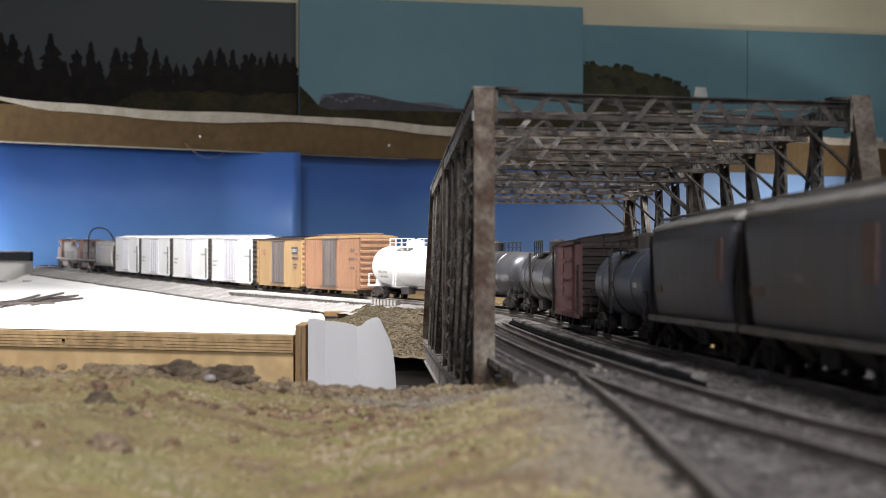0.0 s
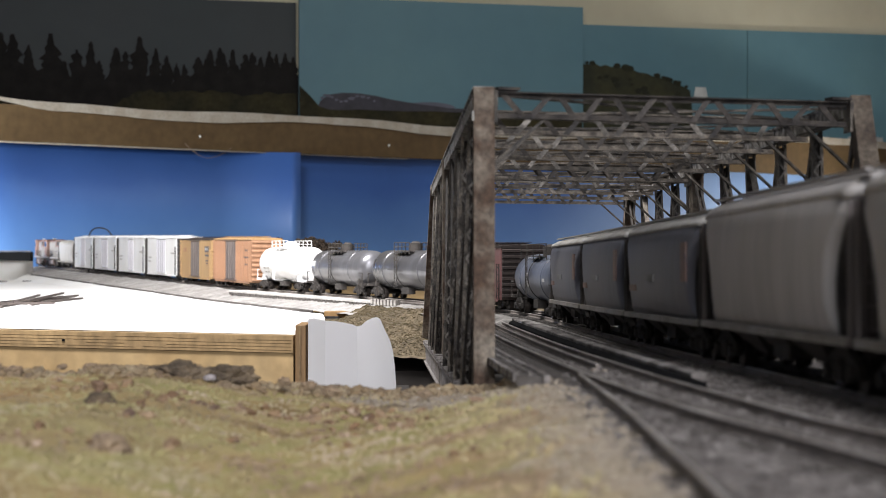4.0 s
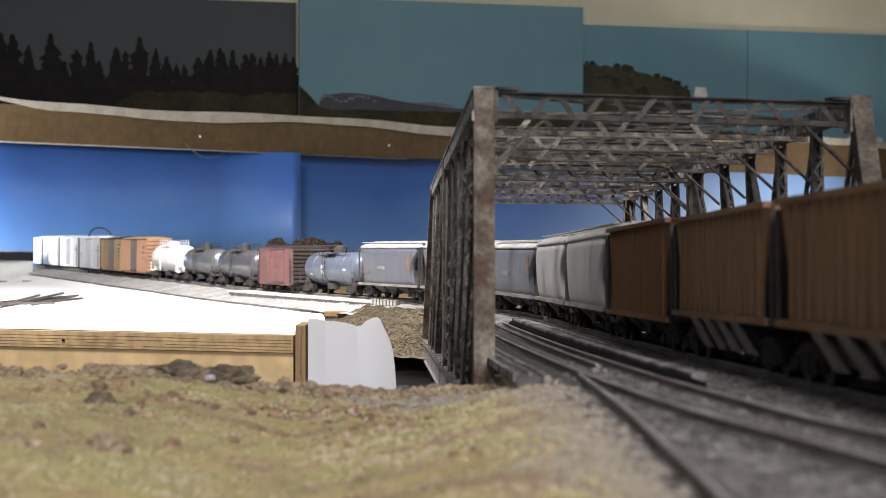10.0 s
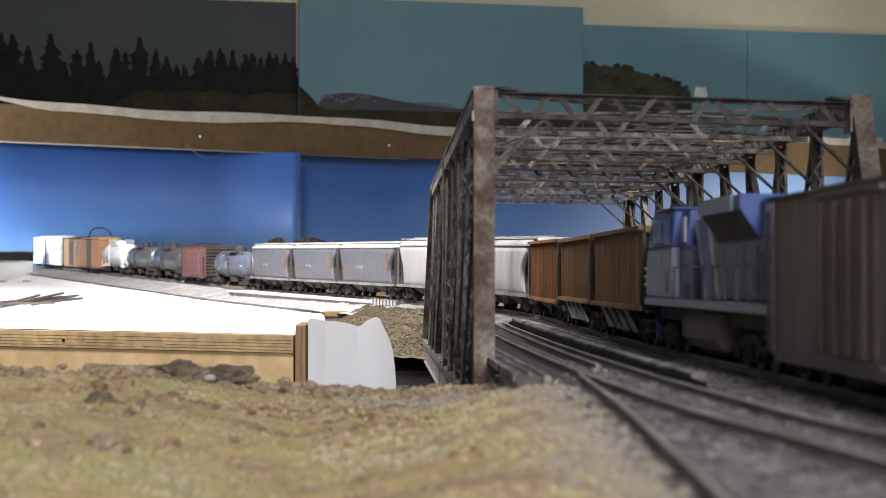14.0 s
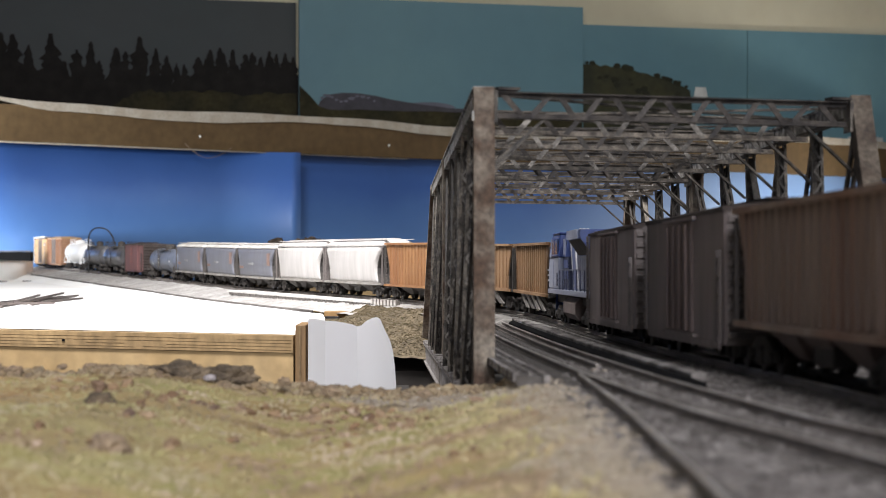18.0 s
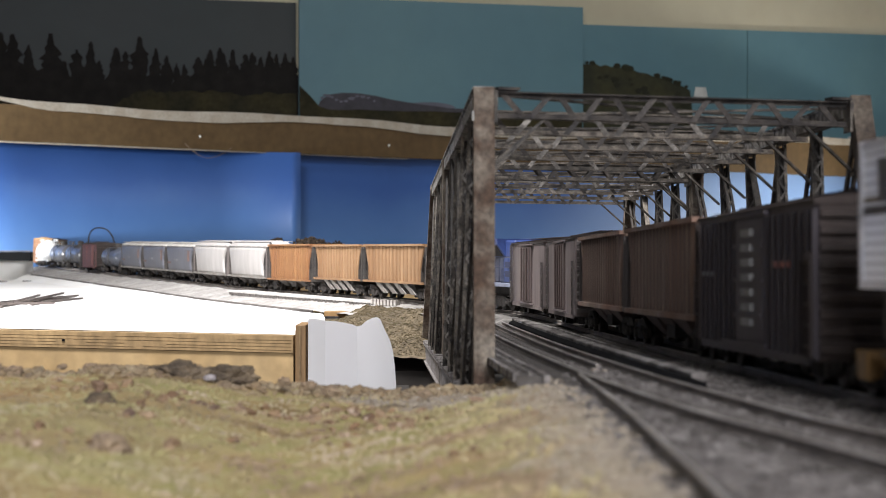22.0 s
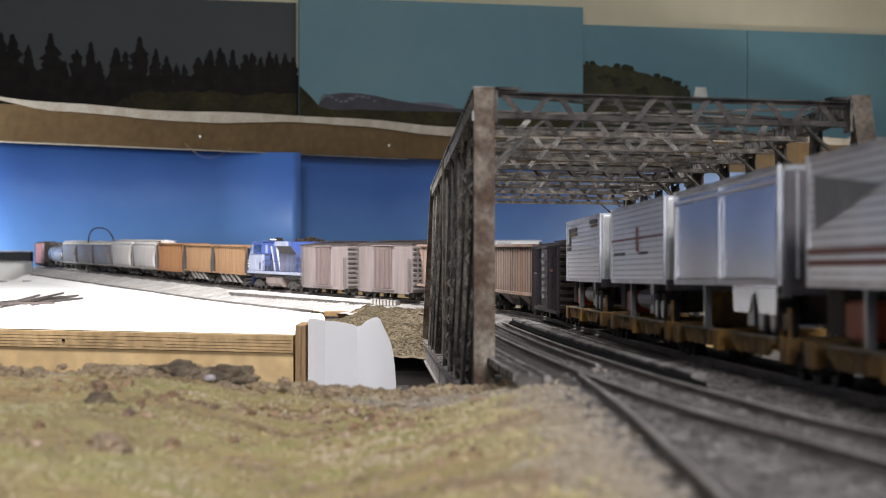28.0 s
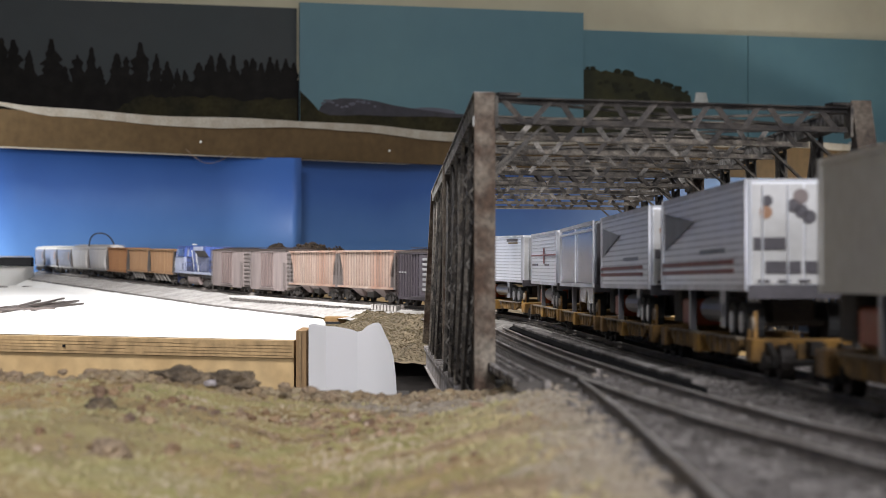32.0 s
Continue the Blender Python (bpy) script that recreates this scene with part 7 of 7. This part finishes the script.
# the train, from its head
run(locomotive("dull red and grey road-worn diesel locomotive leading the train", 0.2, M_loco_red, M_loco_grey, False, False), 25.05, 0.2)
run(locomotive("grey diesel locomotive with dull red cab, second in the train", 0.2, M_loco_red, M_loco_grey, False, False), 22.90, 0.2)
run(covered_hopper("white covered hopper car behind the locomotives", 0.168, 0.012, 0.0435, M_hop_white, M_roof_grey, M_sill), 20.75, 0.168)
for i, (lead, L) in enumerate(((18.85, 0.195), (16.78, 0.205), (14.58, 0.213), (12.32, 0.207))):
    bars = [(L * a, L * b, 0.006 + 0.049 * c, 0.006 + 0.049 * d, M_roof_grey) for a, b, c, d in ((0.30, 0.40, 0.42, 0.46), (0.32, 0.40, 0.32, 0.36), (-0.40, -0.30, 0.56, 0.60))]
    # Black ends put the deep shade between the cars into the colour.
    run(boxcar("boxcar", "tall white insulated boxcar with plug doors" if i % 2 else "tall clean white boxcar with a pale sliding door", L, 0.006, 0.0545, M_white, M_white, M_black, door=(0.0, 0.052 if i % 2 else 0.036, M_white_door, "plug"), bars=bars, group="white boxcars", e=0.0092), lead, L)
L = 0.177
bars = [(-L * 0.40, -L * 0.28, 0.0375, 0.0445, M_letter_dark), (-L * 0.39, -L * 0.285, 0.0395, 0.0425, M_letter_white), (-L * 0.40, -L * 0.29, 0.0325, 0.0345, M_letter_dark), (-L * 0.38, -L * 0.31, 0.0265, 0.0280, M_letter_dark), (-L * 0.37, -L * 0.32, 0.0235, 0.0247, M_letter_dark), (L * 0.28, L * 0.37, 0.037, 0.042, M_salmon)]
run(boxcar("boxcar", "faded yellow-orange boxcar with a grimy dark double door", L, 0.006, 0.0525, M_orange, M_brown_roof, door=(0.002, 0.042, M_door_grey, "double"), bars=bars), 10.02, L)
L = 0.182
bars = [(-L * 0.41, -L * 0.30, 0.0325, 0.0345, M_letter_dark), (-L * 0.40, -L * 0.33, 0.040, 0.0425, M_letter_dark), (-L * 0.39, -L * 0.32, 0.0245, 0.0265, M_letter_dark)]
run(boxcar("boxcar", "salmon-brown board-sided boxcar with a dark door", L, 0.006, 0.0530, M_salmon, M_orange, door=(0.004, 0.042, M_door_grey, "double"), posts=30, bars=bars), 8.13, L)
run(tank_car("glossy white tank car with roof railing and dome", 0.176, 0.0275, 0.0172, M_tank_white, (0.008, 0.004), walk_rail=True, m_gear=M_tank_white, bars=[(0.030, 0.052, 0.022, 0.024, M_roof_grey), (0.034, 0.052, 0.018, 0.0195, M_roof_grey)]), 6.12, 0.176)
run(tank_car("weathered silver-grey tank car with a black dome", 0.18, 0.0250, 0.0160, M_tank_grey, (0.0055, 0.006), bars=[(0.058, 0.068, 0.026, 0.031, M_letter_white)]), 4.12, 0.18)
run(tank_car("dark grey tank car with a black dome", 0.18, 0.0250, 0.0162, M_tank_dark, (0.0055, 0.006)), 2.14, 0.18)
L = 0.143
bars = [(L * 0.10, L * 0.16, 0.0360, 0.0400, M_red_letters), (L * 0.11, L * 0.16, 0.0290, 0.0335, M_red_letters), (L * 0.11, L * 0.16, 0.0235, 0.0265, M_red_letters), (L * 0.10, L * 0.165, 0.0195, 0.0215, M_red_letters), (L * 0.12, L * 0.155, 0.0165, 0.0180, M_red_letters)]
run(boxcar("boxcar", "faded oxide-red boxcar with a sliding door", L, 0.0072, 0.0445, M_red, M_brown_roof, M_brown_roof, door=(-0.016, 0.036, M_red, "single"), bars=bars), 0.0, L)
run(tank_car("blue-grey tank car with white lettering and a dark dome", 0.183, 0.0240, 0.0152, M_tank_blue, (0.0062, 0.005), reach=0.055, bars=[(0.010, 0.018, 0.0235, 0.0275, M_letter_white), (0.010, 0.018, 0.0185, 0.0225, M_letter_white), (0.050, 0.056, 0.018, 0.0195, M_letter_white), (-0.060, -0.052, 0.0225, 0.0245, M_letter_white)]), -1.62, 0.183)
for lead, L in ((-3.64, 0.160), (-5.33, 0.157), (-6.98, 0.165)):
    run(covered_hopper("grey covered hopper car with a faded orange band", L, 0.0122, 0.0430, M_hop_grey, M_roof_grey, M_sill, stripe=True, group="grey covered hoppers"), lead, L)
for lead, L in ((-8.73, 0.172), (-10.56, 0.170)):
    run(covered_hopper("plain off-white covered hopper car", L, 0.0125, 0.0445, M_hop_white, M_hop_white, M_sill, top=0.006, group="white covered hoppers", m_cage=M_door_grey), lead, L)
run(ribbed_hopper("rust-streaked orange ribbed hopper car", 0.168, 0.0122, 0.0475, M_rib_orange, 18), -12.38, 0.168)
for lead, L in ((-14.18, 0.150), (-15.78, 0.163)):
    run(ribbed_hopper("orange ribbed hopper car with striped slope braces", L, 0.0150, 0.0465, M_rib_yellow, 15, stripe=M_brace, group="striped orange hoppers"), lead, L)
run(locomotive("blue and white diesel locomotive with flared radiators", 0.207, M_loco_blue, M_loco_white), -17.52, 0.207)
for lead, L in ((-19.74, 0.158), (-21.60, 0.156)):
    run(boxcar("refrigerator_car", "dusty pinkish-grey refrigerator car with plug doors", L, 0.0066, 0.0465, M_pink, M_brown_roof, M_door_grey, door=(0.0, 0.046, M_pink_door, "plug"), category="refrigerator car", group="pinkish refrigerator cars"), lead, L)
for lead, L in ((-23.24, 0.162), (-24.98, 0.162)):
    run(ribbed_hopper("rust-streaked beige ribbed hopper car", L, 0.0138, 0.0460, M_rib_rust, 17, m_bay=M_pink_door, m_rib=M_rib_edge, group="rusty beige hoppers", m_cage=M_door_grey), lead, L)
L = 0.156
bars = [(-0.010, 0.002, 0.0135 + 0.0040 * k, 0.0155 + 0.0040 * k, M_roof_dust) for k in range(7)] + [(-0.048, -0.030, 0.0290, 0.0305, M_red_letters), (0.046, 0.066, 0.0270, 0.0283, M_roof_dust)]
run(boxcar("boxcar", "dark purple ribbed boxcar with white lettering on its door", L, 0.0068, 0.0445, M_purple, M_brown_roof, M_brown_roof, door=(-0.004, 0.034, M_purple, "single"), posts=22, bars=[(a, b, c, d, m) for a, b, c, d, m in bars]), -26.70, L)
trailer_on_car(trailer("semi_trailer", "silver ribbed trailer with dark and gold markings on a flatcar", 0.145, M_silver, "ribbed"), -28.61, 0.145)
trailer_on_car(trailer("semi_trailer", "silver ribbed trailer with thin red lines on a flatcar", 0.140, M_silver, "ribbed"), -30.53, 0.140)
trailer_on_car(trailer("semi_trailer", "smooth grey trailer with side skirts on a flatcar", 0.155, M_trailer_grey, "smooth"), -32.21, 0.155)
trailer_on_car(trailer("semi_trailer", "silver ribbed trailer with red stripes and a slate arrow", 0.142, M_silver, "arrow"), -34.13, 0.142)
trailer_on_car(trailer("semi_trailer", "silver ribbed trailer with red stripes and white rear doors", 0.141, M_silver, "arrow"), -35.93, 0.141)
trailer_on_car(trailer("semi_trailer", "plain beige-grey trailer on a flatcar", 0.145, M_trailer_beige, "plain"), -38.24, 0.145)


def motions():
    """The whole train runs along the line at one steady speed."""
    for ob, s, span in CARS:
        walk(ob, [(t * 0.5, ride(s + SPEED * t * 0.5, span)) for t in range(65)])


motions()
